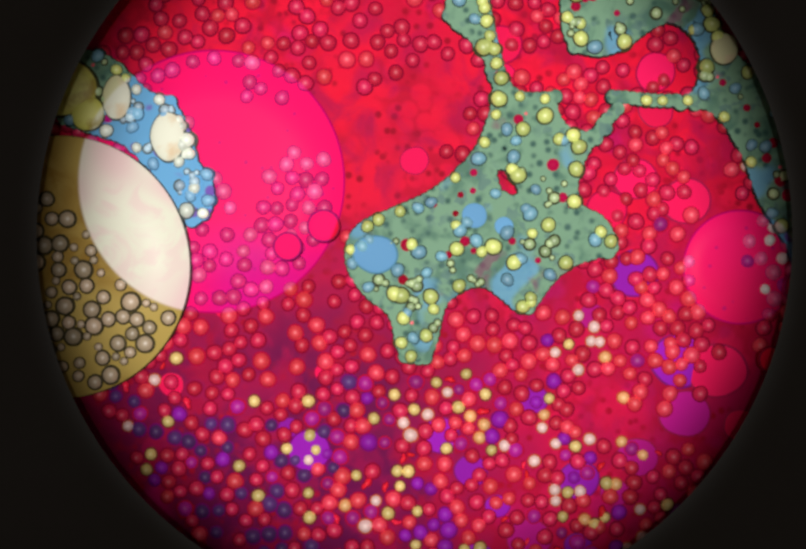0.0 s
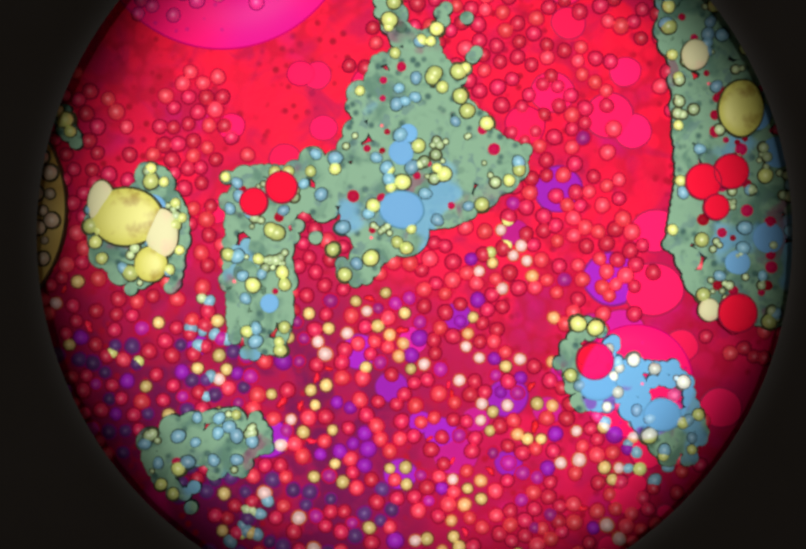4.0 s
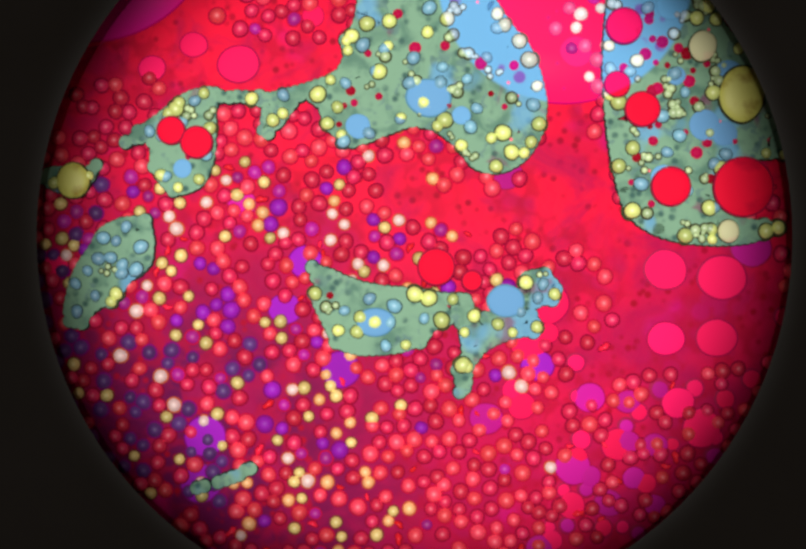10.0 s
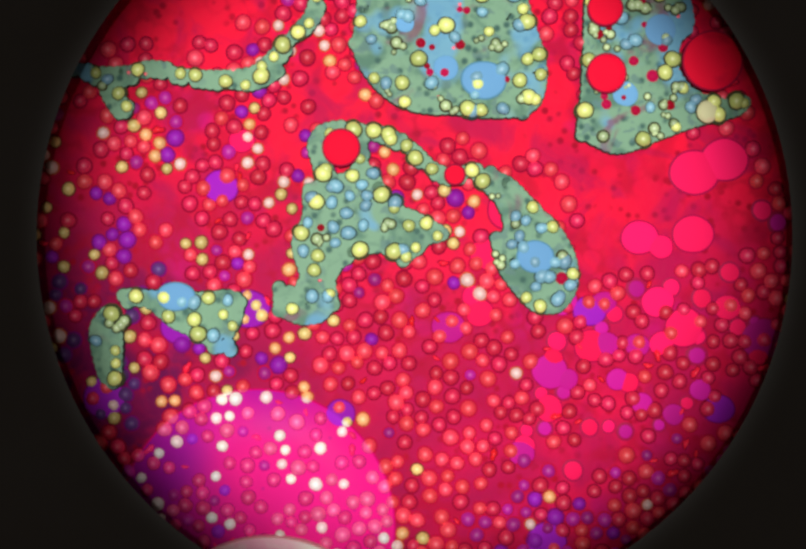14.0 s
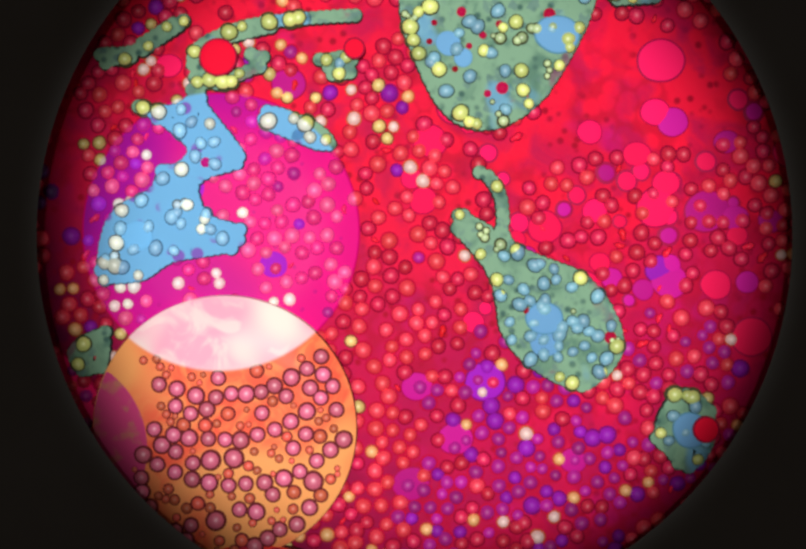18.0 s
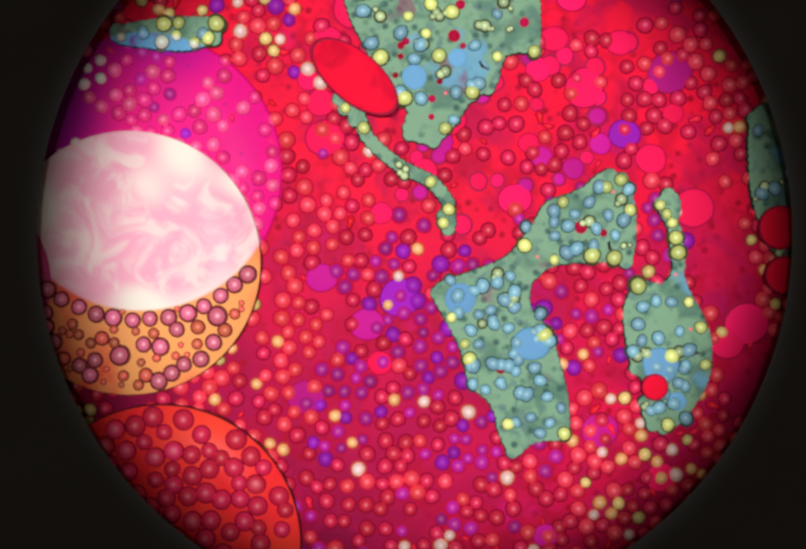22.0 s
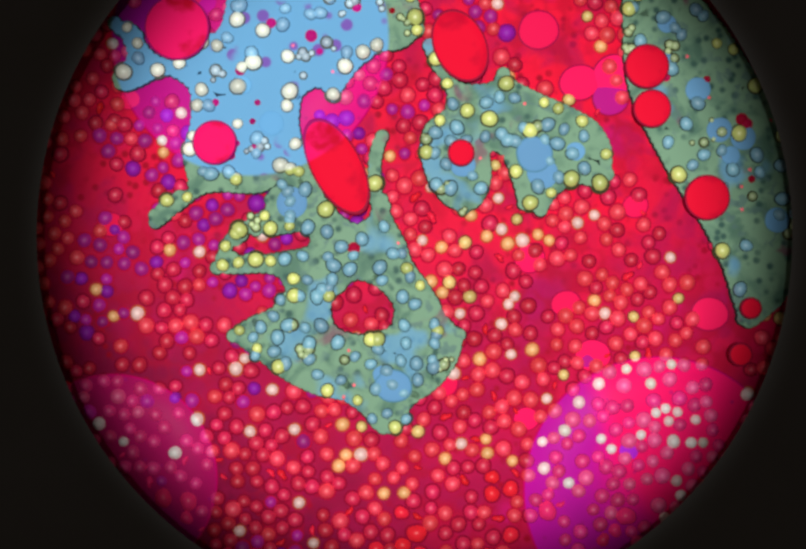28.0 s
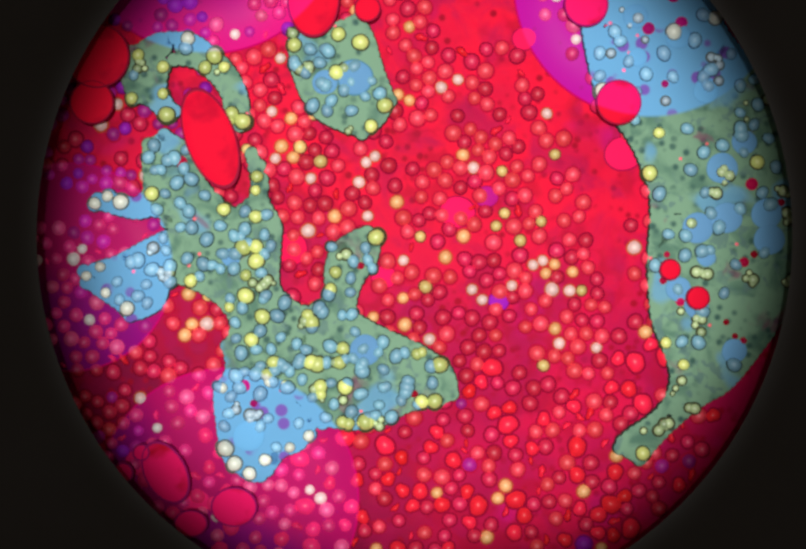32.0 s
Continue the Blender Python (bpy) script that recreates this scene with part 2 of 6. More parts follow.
# every drop has a thin rim in darker colour, painted for the refraction at its edge
RED_RIM = liquid("red_rim_shade", (0.50, 0.006, 0.045), (0.6, 0.01, 0.2))
WINE_RIM = liquid("wine_rim_shade", (0.29, 0.004, 0.035), (0.35, 0.006, 0.14))
VIOLET_RIM = liquid("violet_rim_shade", (0.20, 0.005, 0.16), (0.24, 0.008, 0.28))
OLIVE_RIM = liquid("olive_rim_shade", (0.06, 0.065, 0.03), (0.12, 0.14, 0.13))
TEAL_RIM = liquid("teal_rim_shade", (0.03, 0.06, 0.06), (0.05, 0.12, 0.22))
AZURE_RIM = liquid("azure_rim_shade", (0.10, 0.27, 0.40), (0.13, 0.36, 0.62))
AMBER_RIM = liquid("amber_rim_shade", (0.55, 0.10, 0.035), (0.55, 0.1, 0.2))
BROWN_RIM = liquid("brown_rim_shade", (0.20, 0.04, 0.025), (0.35, 0.08, 0.15))
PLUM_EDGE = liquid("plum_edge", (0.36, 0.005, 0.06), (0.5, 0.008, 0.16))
CREAM_RIM = liquid("cream_rim_shade", (0.06, 0.05, 0.025), (0.82, 0.77, 0.62))
PLUM_RIM = liquid("plum_rim_shade", (0.16, 0.025, 0.03), (0.88, 0.70, 0.65))
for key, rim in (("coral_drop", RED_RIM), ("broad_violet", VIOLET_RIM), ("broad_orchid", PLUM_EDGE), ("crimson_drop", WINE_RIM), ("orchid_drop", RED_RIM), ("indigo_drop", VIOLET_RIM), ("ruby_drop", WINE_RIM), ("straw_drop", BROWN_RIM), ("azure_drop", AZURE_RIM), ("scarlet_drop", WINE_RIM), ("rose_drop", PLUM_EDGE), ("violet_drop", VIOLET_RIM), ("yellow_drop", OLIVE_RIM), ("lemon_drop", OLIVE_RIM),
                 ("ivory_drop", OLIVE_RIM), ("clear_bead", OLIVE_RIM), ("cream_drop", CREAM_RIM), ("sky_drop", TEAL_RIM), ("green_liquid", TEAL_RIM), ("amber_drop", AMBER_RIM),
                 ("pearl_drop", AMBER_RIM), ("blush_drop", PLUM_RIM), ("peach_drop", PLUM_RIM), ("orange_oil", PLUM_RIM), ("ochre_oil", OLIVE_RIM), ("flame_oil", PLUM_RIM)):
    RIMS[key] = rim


# ---- the table, the dish and the oil in it ----
def disc_grid(name, r, rings, seg, z, material, wave=0.0):
    verts, faces = [(0, 0, z * U)], []
    for j in range(1, rings + 1):
        for i in range(seg):
            a, q = 2 * math.pi * i / seg, r * j / rings
            h = wave * noise.noise((q * math.cos(a) / 150, q * math.sin(a) / 150, 0.3)) if j < rings else 0
            verts.append((q * math.cos(a) * U, q * math.sin(a) * U, (z + h) * U))
    for i in range(seg):
        faces.append((0, 1 + i, 1 + (i + 1) % seg))
    for j in range(rings - 1):
        for i in range(seg):
            a, b = 1 + j * seg + i, 1 + j * seg + (i + 1) % seg
            faces.append((a, a + seg, b + seg, b))
    me = bpy.data.meshes.new(name)
    me.from_pydata(verts, [], faces)
    me.polygons.foreach_set("use_smooth", [True] * len(faces))
    me.materials.append(material)
    return me


DISH_R = 1500
table = new("ground", disc_grid("ground", 3000, 6, 64, -122, TABLE))
tagged(table, "dark matt table top under the dish", "table", kind="structure")
dish = new("dish")
dish.location = at(784, 534.5, -120)
tagged(dish, "wide shallow dish filled with dyed oil", "dish")
base_mesh = lathe("dish_base", [(0, 40), (DISH_R - 20, 40), (DISH_R - 4, 46), (DISH_R, 56), (DISH_R, 180), (DISH_R + 10, 184), (DISH_R + 20, 180), (DISH_R + 22, 10), (DISH_R, 0), (0.01, 0)], 96, DISH)
child("dish_base", base_mesh, dish, 0, 0, 0)
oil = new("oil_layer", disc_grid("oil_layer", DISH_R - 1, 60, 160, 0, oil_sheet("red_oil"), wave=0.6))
tagged(oil, "bright red dyed oil, mottled crimson, filling the dish", "oil", kind="structure")

# added dark plate with a round hole over the dish: its grey stands for glare just outside the lit circle
def plate_mesh():
    verts, faces, seg = [], [], 128
    for q, z in ((1600, 68), (722, 68), (732, 62), (1600, 62)):
        verts += [(q * math.cos(6.28318 * i / seg) * U, q * math.sin(6.28318 * i / seg) * U, z * U) for i in range(seg)]
    for j in range(3):
        for i in range(seg):
            k = (i + 1) % seg
            faces.append((j * seg + i, j * seg + k, (j + 1) * seg + k, (j + 1) * seg + i))
    me = bpy.data.meshes.new("mask_plate")
    me.from_pydata(verts, [], faces)
    me.materials.append(grey("glare_grey", 0.12, 0.8))
    return me


plate = tagged(new("mask_plate", plate_mesh()), "dark plate with a round hole above the dish", "plate", kind="structure")
plate.location = at(806, 461, 0)
# ---- large clear drops in the oil, which turn red to pink and green to blue ----
def ring_mesh(name, material, inner, outer, z0, z1, seg=96):
    verts, faces = [], []
    rows = ((inner, z0), (inner * 0.4 + outer * 0.6, z1), (outer, z0 - 1.2))
    for q, z in rows:
        verts += [(q * math.cos(6.28318 * i / seg) * U, q * math.sin(6.28318 * i / seg) * U, z * U) for i in range(seg)]
    for j in range(len(rows) - 1):
        for i in range(seg):
            k = (i + 1) % seg
            faces.append((j * seg + i, (j + 1) * seg + i, (j + 1) * seg + k, j * seg + k))
    me = bpy.data.meshes.new(name)
    me.from_pydata(verts, [], faces)
    me.polygons.foreach_set("use_smooth", [True] * len(faces))
    me.materials.append(material)
    return me


EDGE = liquid("drop_edge", (0.5, 0.003, 0.06), (0.62, 0.004, 0.2), spec=0.0)


def clear_drop(radius, material, label, rows):
    ob = tagged(new("large_drop"), label, "liquid drop", "large clear drops")
    height = 0.9 + 0.22 * len(CLEAR)
    child("film", film_mesh("film", material, radius, height, seg=96, wobble=0.0, lip=0.2), ob, 0, 0, 0)
    child("rim", ring_mesh("rim", EDGE, radius - 3, radius + 1.2, height, height + 0.5), ob, 0, 0, 0.02, "thin darker edge of the drop")
    travel(ob, rows, (784, 534.5, 0.2))
    CLEAR.append((ob, radius))
    return ob


ROSY = clear_liquid("rose_liquid", PINK, (0.72, 0.008, 0.25), 0.60, 0.84, (4.5, -5.0))
PLAIN_PINK = clear_liquid("pink_liquid", PINK, (0.95, 0.010, 0.12), 0.4, 0.6)
MAGENTA = clear_liquid("magenta_liquid", (0.76, 0.010, 0.22), (0.36, 0.008, 0.30), 0.44, 0.72, (-6.0, 6.0))

TWO_TONE = clear_liquid("two_tone_liquid", (1.0, 0.008, 0.15), (0.52, 0.007, 0.34), 0.50, 0.72, (-14.0, 0.0))
DUSK = clear_liquid("dusk_liquid", (0.48, 0.007, 0.13), (0.30, 0.006, 0.22), 0.45, 0.62)
ROSY_WAY = [(0, 412, 352), (1, 440, 215), (1.5, 452, 113), (2, 452, 10), (3, 455, -165), (6, 310, -165), (7.5, 250, -160), (9, 200, -165), (13, 60, -250), (32, -300, -500)]
clear_drop(258, ROSY, "big round pink drop shading to violet, floating in red oil", ROSY_WAY)
clear_drop(250, PLAIN_PINK, "big round pink drop crossing the red oil",
           [(0, 1050, 2100), (3, 1090, 1540), (5.5, 1115, 1090), (6, 1117, 965), (7, 1130, 700), (7.5, 1135, 563), (8, 1135, 400), (8.5, 1125, 265), (9, 1115, 100), (10, 1100, -50), (11, 1060, -145), (12, 1020, -215), (14.5, 950, -270), (32, 600, -700)])
MAGENTA_WAY = [(0, 900, 1500), (10, 640, 1420), (12.5, 560, 1250), (14.5, 480, 955), (17, 440, 615), (18, 427, 450), (19, 418, 312), (20, 367, 293), (21, 312, 302), (22, 275, 333), (23, 270, 355), (24, 308, 366), (25, 345, 368), (25.5, 370, 350), (27.5, 495, 122), (28, 485, 70), (29, 475, -5), (30, 445, -70), (31, 425, -125), (32, 400, -170)]
clear_drop(272, MAGENTA, "big round magenta drop dotted with pale droplets", MAGENTA_WAY)
clear_drop(265, TWO_TONE, "big round violet drop with rows of pink droplets",
           [(0, 1500, 2300), (20, 1420, 2200), (25, 1350, 1600), (27.5, 1295, 1075), (28, 1285, 960), (29, 1258, 724), (30, 1265, 490), (31, 1268, 238), (31.5, 1268, 95), (32, 1265, -38)])
clear_drop(112, PLAIN_PINK, "broad pink drop near the rim of the lit circle",
           [(0, 1445, 520), (1.5, 1365, 580), (3, 1290, 660), (3.5, 1272, 690), (6, 1117, 965, 0, -4), (7, 1130, 700, 0, -4), (7.5, 1135, 563, 0, -4), (8, 1135, 400, 0, -4), (8.5, 1125, 265, 0, -4), (9, 1115, 100, 0, -4), (10, 1100, -50, 0, -4), (12, 1020, -215, 0, -4), (32, 600, -700, 0, -4)])
clear_drop(205, DUSK, "dim violet drop low in the oil",
           [(0, 560, 1700), (20, 500, 1500), (25, 330, 1250), (28, 215, 935), (29, 150, 800), (30, 135, 690), (31, 135, 575), (32, 130, 520)])
clear_drop(258, DUSK, "dim magenta drop at the lower dark edge",
           [(0, 900, 2100), (25, 700, 1850), (28, 560, 1500), (30, 480, 1290), (31, 430, 1075), (32, 440, 975)])
clear_drop(200, PLAIN_PINK, "dim pink drop at the dark edge",
           [(0, -300, 1300), (15, -200, 1150), (17, -100, 980), (19, 70, 755), (21, -38, 660), (23, -200, 600), (32, -400, 500)])
# the last, dim drop lies too deep to clear what floats above it
CLEAR.pop()
fill_clear_group()
child("film", drop_mesh(BROAD_VIOLET, 42, 4.0, seg=36, wobble=0.05, seed=3), VIOLET_ANCHOR, 0, 0, 0.4)
tagged(VIOLET_ANCHOR, "large violet drop trailing a cloud of dark dye", "liquid drop")
travel(VIOLET_ANCHOR, [(0, 600, 880), (3, 545, 860), (6, 470, 850), (9, 420, 860), (12, 320, 810), (15, 120, 760), (18, -150, 700), (32, -600, 500)], (784, 534.5, 0))


# ---- pale drops with yellow oil under them ----
def on_way(rows, t):
    return np.array([np.interp(t, [q[0] for q in rows], [q[k] for q in rows]) for k in (1, 2)])


def pale_drop(radius, material, label, rows, spread, seed, kinds, other=None, edge=False):
    """other: the way and radius of a clear drop; where the two overlap, the bubbles sink."""
    ob = new("pale_drop", film_mesh("pale_drop", material, radius, 30.0 + 0.03 * seed, seg=96, wobble=0.0, lip=1.2))
    tagged(ob, label, "liquid drop")
    travel(ob, rows, (784, 534.5, 0.3))
    rng = random.Random(seed)
    taken = []
    # the bubbles nearest to the clear drop line up along its edge
    for i in range(1400):
        a, q = rng.uniform(0, 6.283), radius * math.sqrt(rng.random()) * 0.93
        x, y = q * math.cos(a), q * math.sin(a)
        mesh, r = rng.choice(kinds)
        if edge and i < 240:
            mesh, r = kinds[i % 4]
            a, t = 0.35 + 0.041 * (i % 60), 19 + i // 60
            x, y = on_way(other[0], t) - on_way(rows, t) + (other[1] + 18) * np.array((math.cos(a), math.sin(a))) + (rng.uniform(-4, 4), rng.uniform(-4, 4))
            x, y = float(x), float(y)
        if math.hypot(x, y) > radius * 0.93 or not spread(x, y) or any((x - p) ** 2 + (y - s) ** 2 < (r + w) ** 2 * 0.88 for p, s, w in taken):
            continue
        taken.append((x, y, r))
        turn = rng.uniform(0, 6)
        bubble = child("droplet", mesh, ob, x, y, 29.6, turn=turn)
        if other:
            low = [(t, np.hypot(*(on_way(rows, t) + (x, y) - on_way(other[0], t))) < other[1] + r - 6) for t in np.arange(0, 32.1, 0.5)]
            if any(v for t, v in low):
                travel(bubble, [(float(t), x, y, math.degrees(turn), -14 if v else 0) for t, v in low], (0, 0, 29.6))
    return ob


BLUSH = liquid("blush_drop", (0.78, 0.15, 0.27), (0.90, 0.62, 0.62), vary=0.25, rough=0.45, spec=1.0)
PEACH = liquid("peach_drop", (0.74, 0.13, 0.07), (0.9, 0.6, 0.6), vary=0.3, rough=0.45, spec=0.6)
CREAM = liquid("cream_drop", (0.50, 0.38, 0.25), (0.86, 0.76, 0.64), vary=0.3, rough=0.45, spec=1.0)
blush = [(drop_mesh(BLUSH, r, r * 0.7, seed=int(r)), r) for r in (14, 15, 16, 14, 15, 18)] + [(drop_mesh(PEACH, r, r * 0.7, seed=int(r)), r) for r in (6, 8, 10, 13)]
crimson = [(drop_mesh(CRIMSON, r, r * 0.85, seed=int(r)), r) for r in (14, 16, 17, 18, 20)]
cream = [(drop_mesh(CREAM, r, r * 0.7, seed=int(r)), r) for r in (14, 15, 16, 17, 13, 8, 11, 18)]
big_pale = pale_drop(256, pale_liquid("orange_oil", (0.90, 0.11, 0.06), (0.90, 0.36, 0.12), (0.90, 0.40, 0.53), (0.90, 0.82, 0.73)),
          "large round drop, orange below and milky pink above, full of bubbles",
          [(0, 900, 1700), (10, 700, 1620), (12.5, 580, 1470), (14.5, 510, 1240), (17, 465, 940), (18, 438, 832), (19, 408, 740), (20, 372, 645), (21, 328, 568), (22, 252, 512), (23, 165, 525), (24, 76, 552), (25, -8, 600), (25.5, -50, 612), (28, -260, 660), (32, -420, 700)],
          lambda x, y: math.hypot(x - 10, y + 428) > 284 and math.hypot(x + 335, y + 40) > 198, 5, blush, (MAGENTA_WAY, 272), True)

def lens_mesh(name, material, r, off, r_off, z):
    """Where two round drops overlap: a flat lens between their arcs; off is the middle of the second."""
    ring = [(r * math.cos(a), r * math.sin(a)) for a in np.linspace(0, 2 * math.pi, 160, endpoint=False)]
    other = [(off[0] + r_off * math.cos(a), off[1] + r_off * math.sin(a)) for a in np.linspace(0, 2 * math.pi, 160, endpoint=False)]
    pts = [q for q in ring if math.hypot(q[0] - off[0], q[1] - off[1]) < r_off] + [q for q in other if math.hypot(*q) < r]
    mx, my = sum(q[0] for q in pts) / len(pts), sum(q[1] for q in pts) / len(pts)
    pts.sort(key=lambda q: math.atan2(q[1] - my, q[0] - mx))
    n = len(pts)
    verts = [(x * U, y * U, h * U) for h in (z, z - 1) for x, y in pts]
    faces = [tuple(range(n))] + [(k, k + n, (k + 1) % n + n, (k + 1) % n) for k in range(n)]
    me = bpy.data.meshes.new(name)
    me.from_pydata(verts, [], faces)
    me.materials.append(material)
    return me


child("lens", lens_mesh("lens", liquid("rose_lens", (0.60, 0.05, 0.19), (0.66, 0.06, 0.24), grain=300, dark=(0.5, 0.16, 0.12)), 254, (-335, -40), 185, 30.5), big_pale, 0, 0, 0, "dull rose lens along one edge")
pale_drop(270, pale_liquid("flame_oil", (0.85, 0.02, 0.03), (0.88, 0.05, 0.03), (0.92, 0.1, 0.2), (0.9, 0.3, 0.3)),
          "large flame-red drop crowded with crimson bubbles",
          [(0, 700, 1800), (15, 560, 1500), (19, 470, 1250), (20, 430, 1165), (21, 350, 1095), (22, 315, 1058), (23, 250, 1055), (24, 170, 1055), (25, 60, 1085), (28, -250, 1150), (32, -500, 1200)],
          lambda x, y: True, 7, crimson)
pale_drop(255, pale_liquid("ochre_oil", (0.33, 0.19, 0.035), (0.48, 0.34, 0.09), (0.85, 0.84, 0.68), (0.86, 0.62, 0.6)),
          "large ochre drop with a cream lens, crowded with pale bubbles",
          [(0, 116, 520), (1, 60, 480), (2, -5, 430), (3, -60, 415), (3.5, -90, 410), (6, -260, 390), (32, -500, 380)],
          lambda x, y: y > -150, 6, cream, (ROSY_WAY, 258))


# ---- the current in the oil ----
CURRENT = []


def current(t, east, south):
    """The drift at time t, in chart units a second, as a quadratic over the dish."""
    CURRENT.append((t, east, south))


current(0, [-40, 12, 9, 1, 3, -5], [-31, 0, 8, 1, 3, -2])
current(4, [-36, 6, 6, 4, 1, -4], [-43, -2, -6, 4, 2, -2])
current(8, [-41, 14, 10, 4, 2, 0], [-38, -5, -11, 4, 4, -3])
current(12, [-22, 26, 13, -13, 0, 4], [-36, -12, 1, 1, 6, -1])
current(16, [-27, 25, 1, -4, -4, -2], [-54, -2, -16, 4, 3, 5])
current(20, [-39, 17, 8, -1, 1, -4], [-48, -11, -7, 4, 4, 4])
current(24, [-64, 24, 11, 1, 1, 1], [-44, -37, -4, 8, 4, -3])
current(28, [-64, 16, 6, 5, 0, 4], [-68, -15, -19, 9, -7, 3])
current(32, [-66, 12, -3, 6, -1, 4], [-50, -13, 4, 10, -4, 1])


def drift(xy, t):
    ts = [c[0] for c in CURRENT]
    i = max(0, min(len(ts) - 2, int(t // 4)))
    f = min(1.0, max(0.0, (t - ts[i]) / 4))
    u, w = np.clip((xy[:, 0] - 784) / 700, -1.1, 1.1), np.clip((xy[:, 1] - 534) / 700, -1.1, 1.1)
    basis = np.stack([np.ones_like(u), u, w, u * u, u * w, w * w])
    a, b = np.array(CURRENT[i][1:]), np.array(CURRENT[i + 1][1:])
    return ((a * (1 - f) + b * f) @ basis).T * 1.12


STEP = 0.5


def carried_along(xy, t0):
    """The places of drifting points at every half second from 0 to 32 s."""
    n = int(32 / STEP) + 1
    out, k = np.zeros((n, len(xy), 2)), int(round(t0 / STEP))
    out[k] = xy
    for j in range(k, n - 1):
        out[j + 1] = hold(out[j] + STEP * drift(out[j], j * STEP))
    for j in range(k, 0, -1):
        out[j - 1] = hold(out[j] - STEP * drift(out[j], j * STEP))
    return out


def hold(p):
    """The wall of the dish stops what drifts against it."""
    d = p - np.array([[790.0, 450.0]])
    q = np.maximum(1.0, np.hypot(d[:, 0], d[:, 1]) / 1150)
    return np.array([[790.0, 450.0]]) + d / q[:, None]


# ---- green pools: each is made of many rounded lobes that slide over one another ----
TOP, SUNK = 14.0, -30.0
LOBE_R = {"big": 44, "mid": 25, "small": 13}
REACH = {"big": (42, 500, 48), "mid": (22, 34, 27), "small": (4, 13, 14)}
YELLOW_DROPS = [drop_mesh(YELLOW, r, r * 0.9, wobble=0.09, seed=r) for r in (12, 13, 14, 15, 16, 17, 11)]
SKY_DROPS = [drop_mesh(SKY, r, r * 0.8, wobble=0.1, stretch=0.9, seed=r) for r in (12, 13, 14, 15, 16)]
BEADS = [drop_mesh(GLINT, r, r * 0.8, seg=14, seed=r) for r in (5, 6, 7, 9, 11)]
RED_BITS = [drop_mesh(WINE, r, 4.0, seg=14, seed=r) for r in (5, 6, 8, 10)]
SKY_FILMS = [film_mesh("blue_spot", AZURE, r, 1.5, seg=24, seed=r, lip=0.4) for r in (18, 24, 30)]
GRID = np.arange(0, 33, 2.0)


def within(pts, ring):
    """Which points lie inside a closed outline."""
    x, y = pts[:, 0:1], pts[:, 1:2]
    a = np.array(ring, float).reshape(-1, 2)
    b = np.roll(a, -1, 0)
    cross = (a[:, 1] > y) != (b[:, 1] > y)
    with np.errstate(divide="ignore", invalid="ignore"):
        at_x = a[:, 0] + (y - a[:, 1]) * (b[:, 0] - a[:, 0]) / (b[:, 1] - a[:, 1])
    return (cross & (x < at_x)).sum(1) % 2 == 1


def rounded(ring):
    """The outline with its corners cut, as a liquid's edge is."""
    a = np.array(ring, float).reshape(-1, 2)
    for cut in (0.2, 0.25):
        b = np.roll(a, -1, 0)
        a = np.stack([a * (1 - cut) + b * cut, a * cut + b * (1 - cut)], 1).reshape(-1, 2)
    return [float(v) for v in a.ravel()]


def along(ring, gap):
    """Points at even steps along a closed outline, with their normals."""
    a = np.array(ring, float).reshape(-1, 2)
    d = np.roll(a, -1, 0) - a
    length = np.hypot(d[:, 0], d[:, 1])
    total = np.concatenate([[0], np.cumsum(length)])
    n = max(3, int(round(total[-1] / gap)))
    at_s = np.arange(n) * total[-1] / n
    k = np.clip(np.searchsorted(total, at_s, "right") - 1, 0, len(a) - 1)
    f = (at_s - total[k]) / np.maximum(length[k], 1e-6)
    u = d[k] / np.maximum(length[k], 1e-6)[:, None]
    return a[k] + d[k] * f[:, None], np.stack([-u[:, 1], u[:, 0]], 1)


class Room:
    """Keeps droplets from drifting through one another while they are in the lit circle."""

    def __init__(self):
        self.ways, self.radii, self.n = np.zeros((17, 8000, 2)), np.zeros(8000), 0

    def free(self, way, r, snug=0.86, often=0.25):
        lit = np.hypot(way[:, 0] - 800, way[:, 1] - 440) < 740
        if not lit.any():
            return False
        d = self.ways[lit, :self.n] - way[lit][:, None]
        close = (d[..., 0] ** 2 + d[..., 1] ** 2 < (snug * (self.radii[:self.n] + r)) ** 2).any(1)
        if close.mean() > often:
            return False
        self.ways[:, self.n], self.radii[self.n] = way, r
        self.n += 1
        return True


POOL_ROOM = Room()
POOLS = []


